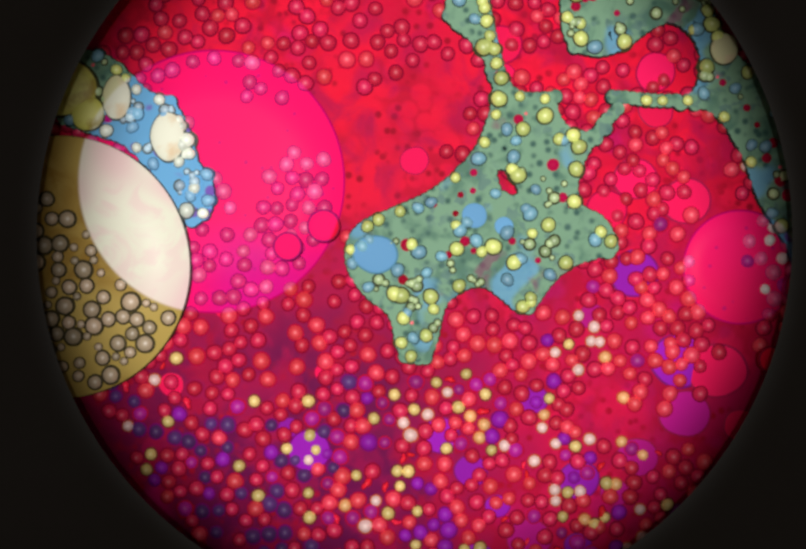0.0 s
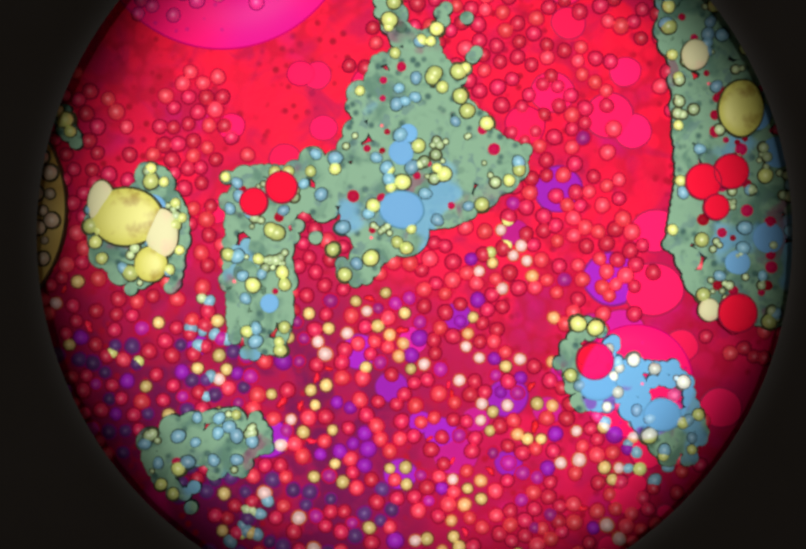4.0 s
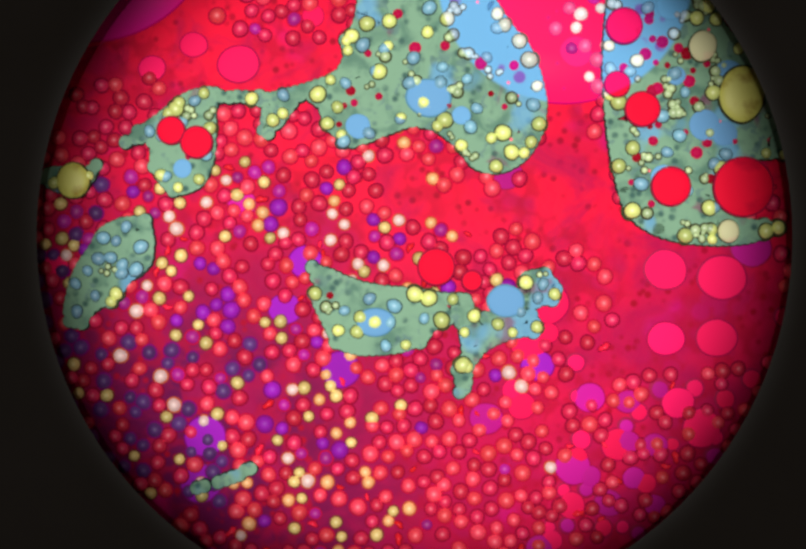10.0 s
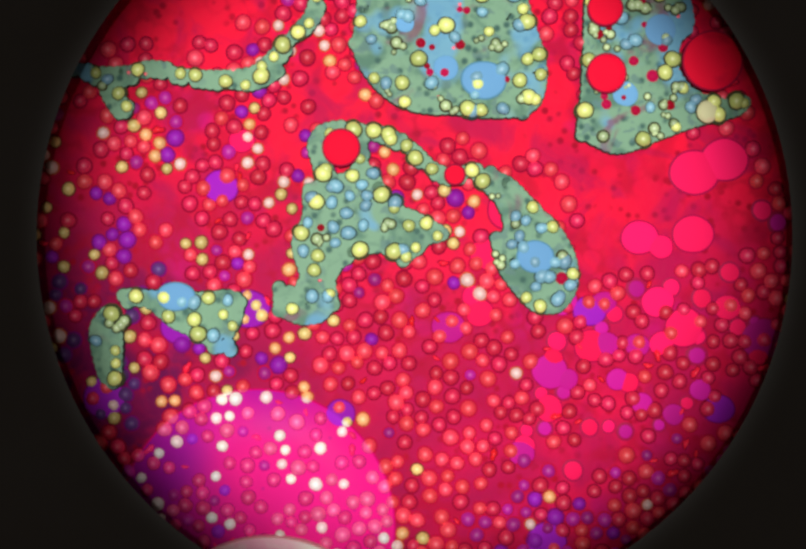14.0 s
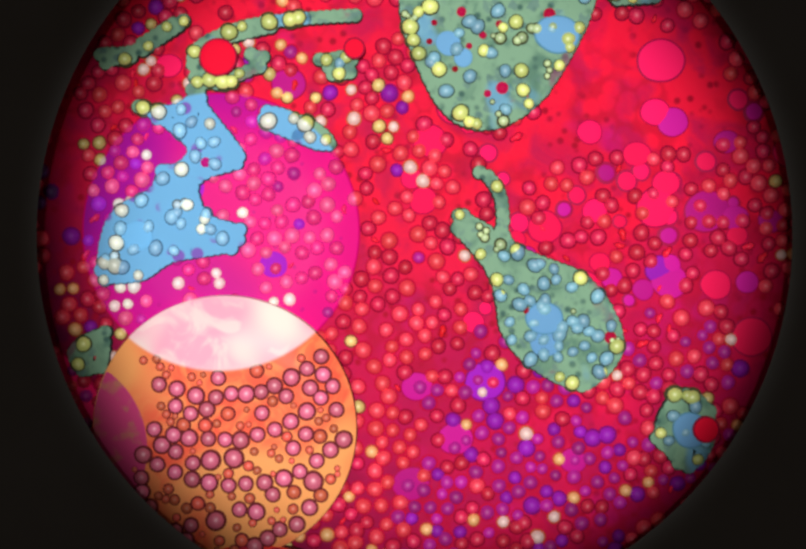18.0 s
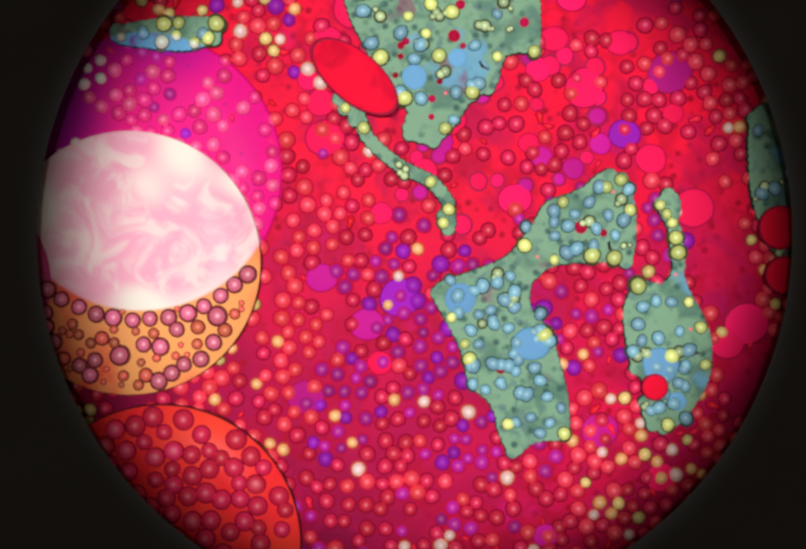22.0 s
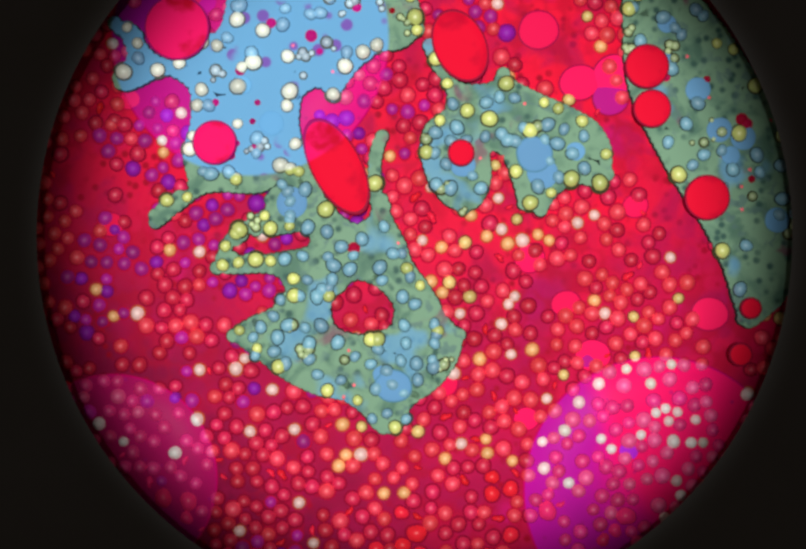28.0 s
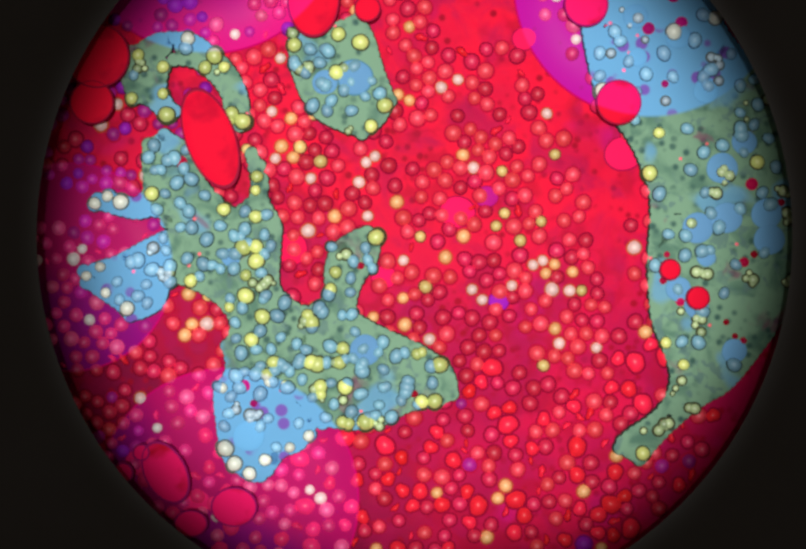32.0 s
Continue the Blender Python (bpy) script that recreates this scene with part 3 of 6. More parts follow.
class Pool:
    """A pool of green liquid, given by its outlines at some times: lobes of three sizes fill it, follow it, and rise from the oil or sink into it as it grows and shrinks.
    yellow, blue, bead and red give the share of lobes that carry such a droplet."""

    def __init__(self, label, yellow, blue, bead, red, seed):
        self.ob = tagged(new("green_pool"), label, "liquid pool", "green pools")
        self.shares, self.rng = (yellow, blue, bead, red), random.Random(seed)
        self.outlines, self.holes, self.count = {}, {}, 0
        POOLS.append(self)

    def shape(self, t, *xy):
        """An outline at time t; at the borders of the lit circle it goes on beyond them."""
        self.outlines.setdefault(t, []).append(rounded([v - 70 if k % 2 and v <= 0 else v + 60 if v >= 1480 else v for k, v in enumerate(xy)]))

    def hole(self, t, *xy):
        self.holes.setdefault(t, []).append(rounded(xy))

    def slide(self, t, other, dx, dy):
        """At another time the pool lies elsewhere in the same shape."""
        self.outlines[other] = [[v + (dy if k % 2 else dx) for k, v in enumerate(ring)] for ring in self.outlines[t]]

    def holds(self, pts, t):
        inside = np.zeros(len(pts), bool)
        for ring in self.outlines.get(t, ()):
            inside |= within(pts, ring)
        for ring in self.holes.get(t, ()):
            inside &= ~within(pts, ring)
        return inside

    def places(self, t):
        """Where lobes of each size lie at time t."""
        allxy = np.concatenate([np.array(r, float).reshape(-1, 2) for r in self.outlines[t]])
        (x0, y0), (x1, y1), step = allxy.min(0) - 14, allxy.max(0) + 14, 6.0
        gx, gy = np.meshgrid(np.arange(x0, x1, step), np.arange(y0, y1, step))
        pts = np.stack([gx.ravel(), gy.ravel()], 1)
        inside = self.holds(pts, t)
        grid = inside.reshape(gx.shape)
        near = np.zeros_like(grid)
        near[1:] |= grid[:-1]
        near[:-1] |= grid[1:]
        near[:, 1:] |= grid[:, :-1]
        near[:, :-1] |= grid[:, 1:]
        shore = pts[(near & ~grid).ravel()]
        pts = pts[inside]
        depth = np.sqrt(((pts[:, None] - shore[None]) ** 2).sum(2).min(1)) - 3 if len(pts) else np.zeros(0)
        out = {}
        for size, (lo, hi, gap) in REACH.items():
            want = (depth >= lo) & (depth <= hi)
            some, deep = pts[want], depth[want]
            # the lobes of a shore lie just inside it
            order = np.argsort(np.abs(deep - LOBE_R[size] + 1.5), kind="stable") if size != "big" else np.argsort(-deep, kind="stable")
            kept = self.shore(t, gap) if size == "small" else np.zeros((0, 2))
            for k in order:
                if not len(kept) or ((kept - some[k]) ** 2).sum(1).min() > gap * gap:
                    kept = np.vstack([kept, some[k:k + 1]])
            out[size] = kept
        return out

    def shore(self, t, gap):
        """Small lobes in a row just inside the outlines."""
        kept = np.zeros((0, 2))
        for ring in self.outlines[t] + self.holes.get(t, []):
            pts, normal = along(ring, gap)
            for inset in (LOBE_R["small"], LOBE_R["small"] * 0.5):
                for side in (1, -1):
                    spot = pts + side * inset * normal
                    good = self.holds(spot, t) & self.holds(pts + side * 2 * inset * normal, t)
                    for q in spot[good]:
                        if not len(kept) or ((kept - q) ** 2).sum(1).min() > (gap * 0.7) ** 2:
                            kept = np.vstack([kept, q[None]])
            # thin strands
            for side in (1, -1):
                spot = pts + side * 5 * normal
                good = self.holds(spot, t) & ~self.holds(pts + side * 20 * normal, t)
                for q in spot[good]:
                    if not len(kept) or ((kept - q) ** 2).sum(1).min() > (gap * 0.7) ** 2:
                        kept = np.vstack([kept, q[None]])
        return kept[np.hypot(kept[:, 0] - 795, kept[:, 1] - 440) < 800]

    def build(self):
        times = sorted(self.outlines)
        if times[-1] < 32:
            self.outlines[32] = self.outlines[times[-1]]
            times.append(32)
        spots = {t: self.places(t) for t in times}
        anchor = None
        for size in LOBE_R:
            n = max(len(spots[t][size]) for t in times)
            if not n:
                continue
            ways, up = np.zeros((len(times), n, 2)), np.zeros((len(times), n), bool)
            first = spots[times[0]][size]
            ways[0] = np.resize(first, (n, 2)) if len(first) else np.array(self.outlines[times[0]][0][:2])
            up[0, :len(first)] = True
            for k in range(1, len(times)):
                t0, t1 = times[k - 1], times[k]
                guess = ways[k - 1] + drift(ways[k - 1], t0) * min(3.0, t1 - t0)
                for again in range(3):
                    ways[k], up[k] = pair_up(guess, up[k - 1], spots[t1][size])
                    both = up[k - 1] & up[k]
                    if again < 2 and both.any():
                        # neighbours move together
                        near = np.exp(-((guess[:, None] - guess[both][None]) ** 2).sum(2) / 110.0 ** 2)
                        guess = guess + near @ (ways[k] - guess)[both] / (near.sum(1)[:, None] + 0.3)
            for k in range(len(times) - 1):
                span = min(3.0, times[k + 1] - times[k])
                fall, rise = up[k] & ~up[k + 1], ~up[k] & up[k + 1]
                ways[k + 1, fall] = ways[k, fall] + drift(ways[k, fall], times[k]) * span
                ways[k, rise] = ways[k + 1, rise] - drift(ways[k + 1, rise], times[k]) * span
            for i in range(n):
                anchor = self.lobe(size, times, ways[:, i], up[:, i], anchor)

    def lobe(self, size, times, way, up, anchor):
        rng = self.rng
        self.count += 1
        ob = new("lobe")
        if anchor is None:
            # the first lobe is also the anchor of the liquid's mottling
            anchor = ob
            stuff = pool_liquid("green_liquid", anchor)
            self.meshes = {k: [film_mesh("lobe", stuff, v, TOP, seg=36 if v > 20 else 20, wobble=0.04, seed=s, skirt=True) for s in range(3)] for k, v in LOBE_R.items()}
            bpy.data.objects.remove(ob)
            ob = anchor = new("lobe", rng.choice(self.meshes[size]))
            for node in stuff.node_tree.nodes:
                if node.type == "TEX_COORD":
                    node.object = anchor
        else:
            bpy.data.objects.remove(ob)
            ob = new("lobe", rng.choice(self.meshes[size]))
        ob.parent = self.ob
        z = 0.0012 * (self.count % 75)
        rows = []
        for k, (t, (x, y), u) in enumerate(zip(times, way, up)):
            if k and t - times[k - 1] > 1.5 and u != up[k - 1] and t < 32:
                # over a long span a lobe is up from the middle on, or until then
                rows.append(((t + times[k - 1]) / 2, float(x + way[k - 1][0]) / 2, float(y + way[k - 1][1]) / 2, 0, z))
            rows.append((t, float(x), float(y), 0, z if u else SUNK))
        travel(ob, rows)
        shown = np.interp(GRID, times, up.astype(float)) > 0.5
        track = np.stack([np.interp(GRID, times, way[:, 0]), np.interp(GRID, times, way[:, 1])], 1)
        track[~shown] = 1e6
        yellow, blue, bead, red = self.shares
        # the lobes that rise in the last seconds are crowded with blue droplets
        late = up.any() and np.array(times)[up].mean() > 22
        blue, yellow = blue * (1.8 if late else 0.6), yellow * (2.2 if late else 1.0)
        if size == "small":
            self.seat(ob, track, "yellow_droplet", YELLOW_DROPS, 13, yellow, 2, TOP - 2)
            self.seat(ob, track, "bead", BEADS, 7, 0.12 * bead, 3, TOP)
        elif size == "mid":
            self.seat(ob, track, "yellow_droplet", YELLOW_DROPS, 13, 0.5 * yellow, 12, TOP - 2)
            for _ in range(5 if late else 3):
                self.seat(ob, track, "blue_droplet", SKY_DROPS, 13, blue, 14, TOP - 2)
            self.seat(ob, track, "bead", BEADS, 7, 0.4 * bead, 12, TOP)
        else:
            self.seat(ob, track, "blue_spot", SKY_FILMS, 24, 0.12, 12, TOP + 0.3)
            for _ in range(32 if late else 12):
                self.seat(ob, track, "blue_droplet", SKY_DROPS, 14, 0.8 * blue, 42, TOP - 2)
            for _ in range(2):
                self.seat(ob, track, "yellow_droplet", YELLOW_DROPS, 13, 0.4 * yellow, 30, TOP - 2)
            for _ in range(3):
                self.seat(ob, track, "bead", BEADS, 7, 0.4 * bead, 30, TOP)
            for _ in range(3):
                self.seat(ob, track, "red_speck", RED_BITS, 7, red, 34, TOP)
        return anchor

    def seat(self, ob, track, name, meshes, r, share, reach, z):
        """Puts a droplet on a lobe, unless another one would be in its way."""
        rng = self.rng
        if rng.random() < share:
            x, y = rng.uniform(-reach, reach), rng.uniform(-reach, reach)
            if name == "blue_spot" or POOL_ROOM.free(track + np.array([[x, y]]), r, 1.0 if name == "blue_droplet" else 0.92 if r > 10 else 0.75, 0.5 if name == "blue_droplet" else 0.42 if r > 10 else 0.2):
                child(name, rng.choice(meshes), ob, x, y, z, turn=rng.uniform(0, 6))
                for _ in range(rng.choice((0, 1, 3)) if name == "bead" else 0):
                    child(name, rng.choice(meshes), ob, x + rng.uniform(-15, 15), y + rng.uniform(-15, 15), z, turn=rng.uniform(0, 6))


def pair_up(guess, up, goals):
    """Sends each lobe to a goal near the place to which it drifts; those left over sink."""
    n, m = len(guess), len(goals)
    out, shown = guess.copy(), np.zeros(n, bool)
    if not m:
        return out, shown
    cost = ((guess[:, None] - goals[None]) ** 2).sum(2)
    cost[~up] = 110.0 ** 2 + 0.001 * cost[~up]
    left, pick = cost.copy(), np.full(n, -1)
    for _ in range(m):
        i, j = divmod(int(np.argmin(left)), m)
        pick[i] = j
        left[i], left[:, j] = 1e18, 1e18
    # swaps that shorten the ways
    who = np.nonzero(pick >= 0)[0]
    for _ in range(150):
        c = cost[np.ix_(who, pick[who])]
        own = np.diag(c)
        gain = own[:, None] + own[None] - c - c.T
        a, b = divmod(int(np.argmax(gain)), len(who))
        if gain[a, b] < 1:
            break
        pick[who[a]], pick[who[b]] = pick[who[b]], pick[who[a]]
    out[who], shown[who] = goals[pick[who]], True
    return out, shown


# grey-green pool that breaks up and drifts to the dark edge
M = Pool("grey-green pool ringed with yellow droplets in red oil", 0.6, 0.2, 0.4, 0.25, 1)
M.shape(0, 880,0,940,0,965,60,990,160,1020,180,1090,175,1085,215,1110,250,1150,255,1190,215,1215,195,1190,250,1150,290,1125,350,1130,400,1180,420,1215,490,1160,505,1110,520,1070,560,1045,600,1010,615,985,590,940,555,890,570,865,600,850,680,825,712,790,708,770,680,758,612,715,585,680,540,668,500,675,460,700,430,760,405,830,375,890,330,930,280,955,210,960,150,920,80,860,40)
M.hole(0, 965,322,1000,345,1012,385,975,372)
M.shape(1, 850,0,890,0,880,50,900,80,930,125,960,135,1000,120,1005,150,1020,185,1055,195,1090,180,1130,150,1120,185,1080,225,1055,250,1050,310,1070,340,1110,370,1140,410,1150,440,1130,470,1090,475,1050,490,1000,540,960,590,930,605,910,570,890,540,850,515,810,520,785,555,780,620,765,690,730,712,695,705,680,660,668,610,620,590,580,540,572,485,600,440,620,410,640,390,700,385,760,355,820,315,855,265,880,190,895,130,870,60,830,20)
M.hole(1, 865,288,900,300,960,330,985,370,940,362,890,322)
M.shape(2, 800,0,840,0,845,40,870,75,920,75,960,60,930,90,935,130,970,155,1000,140,1040,110,1100,70,1090,90,1040,130,1000,170,990,200,1010,240,1020,290,1030,340,1080,370,1070,420,1010,420,990,470,950,530,880,590,850,590,830,550,800,505,740,490,705,510,700,570,690,670,660,705,620,717,605,690,590,640,560,605,510,570,485,520,480,460,505,410,540,385,600,375,680,360,740,320,775,270,780,190,820,150,840,80,815,30)
M.hole(2, 790,205,800,240,850,248,895,268,890,290,840,287,800,262,783,230)
M.shape(3, 790,0,830,0,850,40,880,80,930,90,965,60,985,20,1110,10,1080,30,990,45,950,90,920,120,935,170,945,230,975,260,1010,310,1035,370,1020,410,990,450,940,470,890,500,870,530,810,550,770,572,735,545,715,490,670,460,635,480,620,540,610,640,600,695,565,720,530,700,510,650,485,590,465,540,450,450,450,400,480,365,540,355,620,340,680,310,715,260,725,180,725,130,770,105,790,60)
M.hole(3, 735,150,770,148,778,185,738,182)
M.hole(3, 785,185,825,185,828,228,790,225)
M.shape(3.5, 760,0,800,0,815,60,860,75,900,50,930,0,945,10,915,60,890,100,905,150,915,200,960,240,975,270,1030,310,1040,345,1020,385,985,410,940,440,900,465,850,470,830,510,800,520,760,540,740,580,715,575,695,540,700,490,670,455,610,440,585,480,575,560,570,640,550,705,520,718,490,695,470,640,455,580,442,500,445,400,450,360,500,335,600,335,650,315,690,285,705,230,705,180,740,165,780,110,760,80)
M.shape(5.5, 605,35,640,20,690,0,740,0,755,50,800,80,850,130,900,150,950,165,968,200,955,260,960,300,945,360,930,410,905,440,880,425,860,395,800,395,770,380,730,410,690,430,660,470,600,490,590,540,575,580,530,608,500,590,515,530,520,470,500,420,470,395,420,400,390,420,350,420,385,350,440,300,520,290,580,280,620,240,645,180,645,130,630,90)
M.shape(6, 580,0,720,0,740,30,740,90,800,110,860,110,915,140,935,200,960,270,975,330,980,370,955,395,900,400,870,435,840,400,780,370,730,395,660,405,610,450,570,490,545,550,510,590,485,625,450,642,425,630,440,580,470,520,480,470,460,420,430,400,385,385,360,440,315,460,310,420,350,370,390,330,440,300,500,285,560,280,610,250,635,200,640,150,630,100,605,60)
M.hole(6, 640,22,668,30,672,60,645,80,630,58)
M.shape(7, 550,0,590,0,620,50,700,40,720,80,780,90,850,100,880,150,950,190,1000,220,1035,260,1035,310,1000,345,940,360,900,375,840,385,800,350,740,345,680,355,620,360,585,390,550,410,500,430,480,500,450,570,420,630,390,660,345,680,335,660,355,590,375,540,395,480,400,430,380,370,330,390,300,385,320,360,360,320,420,290,480,260,560,250,610,215,630,160,615,90,590,50,560,20)
M.hole(7, 430,312,500,290,550,290,560,330,500,342,450,350)
M.shape(8, 520,0,600,0,640,40,700,50,770,75,790,105,850,125,920,120,990,110,1030,140,1065,190,1085,250,1085,290,1060,320,1010,338,940,342,880,340,840,350,790,362,750,350,720,310,690,290,640,300,610,320,580,300,540,300,510,330,490,340,470,300,440,300,400,310,340,330,285,325,340,280,400,252,470,238,540,240,600,225,630,180,630,140,600,100,550,90,530,40)
M.shape(9, 450,0,600,0,650,30,690,60,750,90,810,75,870,50,930,35,980,55,1020,95,1050,140,1070,190,1070,250,1055,305,1020,335,980,340,930,320,890,300,830,310,770,325,720,330,690,310,680,260,640,225,610,255,595,290,570,305,550,270,560,240,500,245,470,290,450,310,390,320,340,320,300,300,240,310,210,320,230,295,290,270,340,245,390,205,440,190,480,205,530,212,590,200,625,165,635,120,610,75,570,60,500,65,465,50)
M.shape(10, 700,0,930,0,990,40,1030,80,1055,140,1068,200,1060,260,1030,310,990,335,950,340,915,325,890,290,850,255,800,245,750,265,700,285,660,275,630,250,620,210,590,190,560,230,520,270,500,250,510,210,470,190,420,200,420,250,420,300,400,360,360,380,320,375,290,330,290,280,250,280,220,290,260,250,310,215,360,175,410,165,450,178,520,180,600,158,650,140,668,110,660,80,690,40)
M.shape(11, 540,0,940,0,980,40,1020,80,1050,130,1062,190,1050,250,1020,300,970,320,910,318,860,300,835,270,840,240,800,210,760,180,720,185,690,215,640,235,590,225,560,190,530,175,490,200,480,240,450,220,400,195,360,210,340,230,355,270,350,340,320,375,280,380,250,375,220,385,205,360,230,320,230,290,180,250,100,310,90,300,150,260,220,210,270,170,340,150,400,155,480,160,530,130,570,160,620,160,665,130,685,90,670,50,630,40,580,35,550,15)
M.shape(12, 650,0,1000,0,1035,70,1055,140,1055,200,1035,255,990,280,930,292,880,295,830,285,790,250,770,215,755,170,735,120,700,95,660,120,640,145,620,190,590,225,570,205,540,180,500,165,470,190,430,220,430,270,400,270,360,230,330,190,300,160,260,150,230,160,180,180,190,230,185,290,240,290,280,280,285,310,220,330,225,380,280,400,270,410,200,390,140,400,130,380,170,310,160,260,130,240,160,190,210,145,300,130,370,155,430,140,490,160,570,155,630,120,665,70,672,30)
M.shape(13, 705,0,970,0,1010,40,1045,90,1052,150,1050,210,1025,245,970,262,910,262,850,250,790,240,745,215,720,170,710,120,705,60)
M.shape(13, 680,0,650,20,620,70,560,110,545,145,500,150,440,155,380,150,340,140,250,140,170,130,130,145,180,150,200,190,120,210,120,230,180,220,190,290,160,330,140,390,170,400,180,350,210,330,205,230,230,180,270,210,290,250,360,255,380,240,340,215,310,170,370,160,430,185,480,200,530,205,555,190,560,140,610,120,650,70,670,30)
M.shape(14, 700,0,1010,0,1040,40,1062,100,1068,150,1055,205,1020,228,950,230,880,222,820,222,770,205,730,175,700,135,682,90,690,40)
M.shape(14, 620,0,600,30,560,60,525,95,490,130,430,135,370,135,300,120,200,130,80,125,80,140,180,150,200,200,230,240,260,220,235,170,290,140,350,160,430,170,490,180,545,155,550,110,600,60,630,20)
M.shape(14.5, 690,0,1000,0,1040,30,1070,70,1080,120,1075,170,1050,215,1020,228,960,215,880,205,800,192,750,175,715,140,690,100,672,50)
M.shape(14.5, 140,130,220,110,300,125,390,125,450,110,490,75,540,30,570,0,600,0,600,40,540,60,500,110,440,160,360,140,290,140,260,190,300,200,280,225,200,230,170,190,150,160)
M.shape(16.5, 690,50,720,20,760,0,1250,0,1250,60,1230,80,1160,110,1130,170,1070,220,1010,240,960,242,920,225,890,190,850,140,830,100,770,85,730,90)
M.shape(16.5, 150,90,240,85,290,110,330,85,400,90,410,30,440,60,420,110,360,140,330,165,300,130,240,115)
M.shape(17, 690,0,1200,0,1200,60,1170,105,1110,160,1060,205,1010,240,960,245,920,230,885,200,850,170,835,130,800,80,760,50,710,30)
M.shape(17, 170,80,240,75,290,100,380,80,400,30,430,50,390,100,310,140,280,140,250,100)
M.shape(18, 770,0,1180,0,1150,40,1120,100,1085,160,1040,215,980,250,930,255,880,238,845,200,820,150,800,100,780,50)
M.shape(18, 180,90,250,90,300,60,360,20,370,40,310,80,260,115,200,135)
M.shape(19, 760,0,1105,0,1095,60,1080,120,1050,180,1000,220,950,243,890,242,840,220,800,180,775,130,768,80)
M.shape(20, 715,0,1070,0,1065,60,1060,120,1030,175,990,215,910,235,870,225,810,190,770,150,735,110,715,60)
M.shape(21, 680,0,1060,0,1060,60,1040,130,990,150,960,180,950,235,900,255,890,220,860,205,810,200,785,160,740,100,690,50)
M.shape(22, 650,0,1050,0,1055,60,1050,110,1010,100,980,110,970,170,920,190,890,240,850,285,800,275,780,250,795,210,760,195,735,190,725,140,710,90,680,40)
M.shape(23, 630,0,1040,0,1030,70,990,40,950,60,920,120,880,150,870,230,900,290,890,330,850,345,820,325,770,285,720,245,680,225,690,200,640,190,655,140,655,90,640,40)
M.shape(24, 590,0,780,0,810,50,820,120,870,170,915,190,930,240,910,290,860,330,810,360,770,410,730,460,690,470,680,460,705,420,700,370,680,320,640,300,600,270,570,240,560,200,510,170,500,110,560,95,595,90,605,40)
M.shape(25, 570,0,640,0,700,30,760,70,830,80,900,110,918,160,905,200,870,240,810,270,770,310,745,370,735,430,735,500,715,510,700,480,610,480,590,460,620,420,630,370,615,310,570,265,510,240,450,205,460,150,460,100,510,75,560,60)
M.shape(25.5, 400,80,440,85,540,100,600,60,550,50,545,0,720,0,760,40,830,60,880,90,910,130,905,180,860,210,820,240,770,270,740,310,720,360,720,420,710,480,650,480,590,460,540,465,550,420,570,390,565,310,560,270,520,240,430,225,380,205,440,180,430,120)
M.shape(27.5, 230,40,270,35,310,100,360,110,420,70,490,30,490,0,720,0,760,60,860,60,880,110,820,135,750,140,720,200,700,270,640,330,650,390,560,400,440,375,410,420,370,465,335,450,340,400,390,375,415,330,410,260,405,190,360,155,300,165,250,200,240,160,290,120)
M.shape(28, 450,0,790,0,830,50,790,95,730,100,690,140,650,200,620,165,585,185,580,240,590,290,610,340,560,340,510,380,400,370,350,410,300,450,285,435,310,385,370,370,350,300,370,240,370,170,320,140,270,170,230,180,210,150,250,110,230,60,200,30,260,50,300,110,360,110,380,70,430,60)
M.shape(29, 400,0,700,0,760,20,800,80,790,110,750,60,690,35,640,40,600,100,590,170,530,180,515,210,530,260,560,320,600,380,560,380,520,330,480,290,400,270,380,240,330,220,300,240,285,290,300,330,370,310,330,340,280,340,260,400,220,440,190,420,220,370,250,310,270,250,290,180,280,150,180,170,130,180,130,140,230,130,300,110,320,100,390,80,400,40)
M.shape(30, 350,40,420,10,480,60,500,110,560,140,600,150,575,190,540,180,480,165,460,190,480,240,450,260,480,300,510,340,440,370,400,340,370,300,300,290,240,300,220,350,200,410,150,450,120,430,170,380,160,330,190,290,220,210,230,150,100,160,200,130,290,130,340,110)
M.shape(31, 280,50,340,30,420,70,490,90,540,80,540,140,550,200,550,280,530,340,520,260,490,200,440,150,410,145,410,200,440,260,470,330,510,380,440,370,350,330,330,280,280,250,260,180,290,130)
M.shape(32, 240,100,300,60,380,60,450,120,480,170,490,250,440,250,430,180,380,130,330,125,320,170,350,220,320,240,280,200,250,200,230,150)
M.build()
# pool along the dark edge, which follows the grey-green one
R = Pool("tall blue-green pool along the dark edge with red specks", 0.2, 0.08, 0.9, 0.4, 7)
R.shape(0, 1090,0,1092,60,1115,100,1170,112,1220,95,1270,55,1310,40,1350,70,1365,110,1360,160,1340,186,1290,190,1180,178,1180,200,1300,208,1370,208,1410,240,1450,310,1475,390,1488,500,1490,600,1530,600,1530,300,1500,200,1450,120,1400,60,1370,0)
R.shape(1, 1030,0,1040,35,1080,62,1130,60,1180,30,1200,0)
R.shape(1, 1290,0,1305,40,1300,90,1270,120,1150,115,1150,136,1270,138,1330,150,1375,210,1410,290,1430,380,1440,480,1440,600,1500,600,1520,400,1500,250,1460,120,1420,50,1380,0)
R.shape(2, 1000,0,1060,22,1110,0)
R.shape(2, 1250,0,1235,45,1215,60,1100,60,1100,80,1230,78,1290,95,1330,150,1365,230,1385,310,1395,400,1385,520,1380,590,1410,650,1440,690,1480,650,1510,500,1510,300,1480,150,1430,60,1380,0)
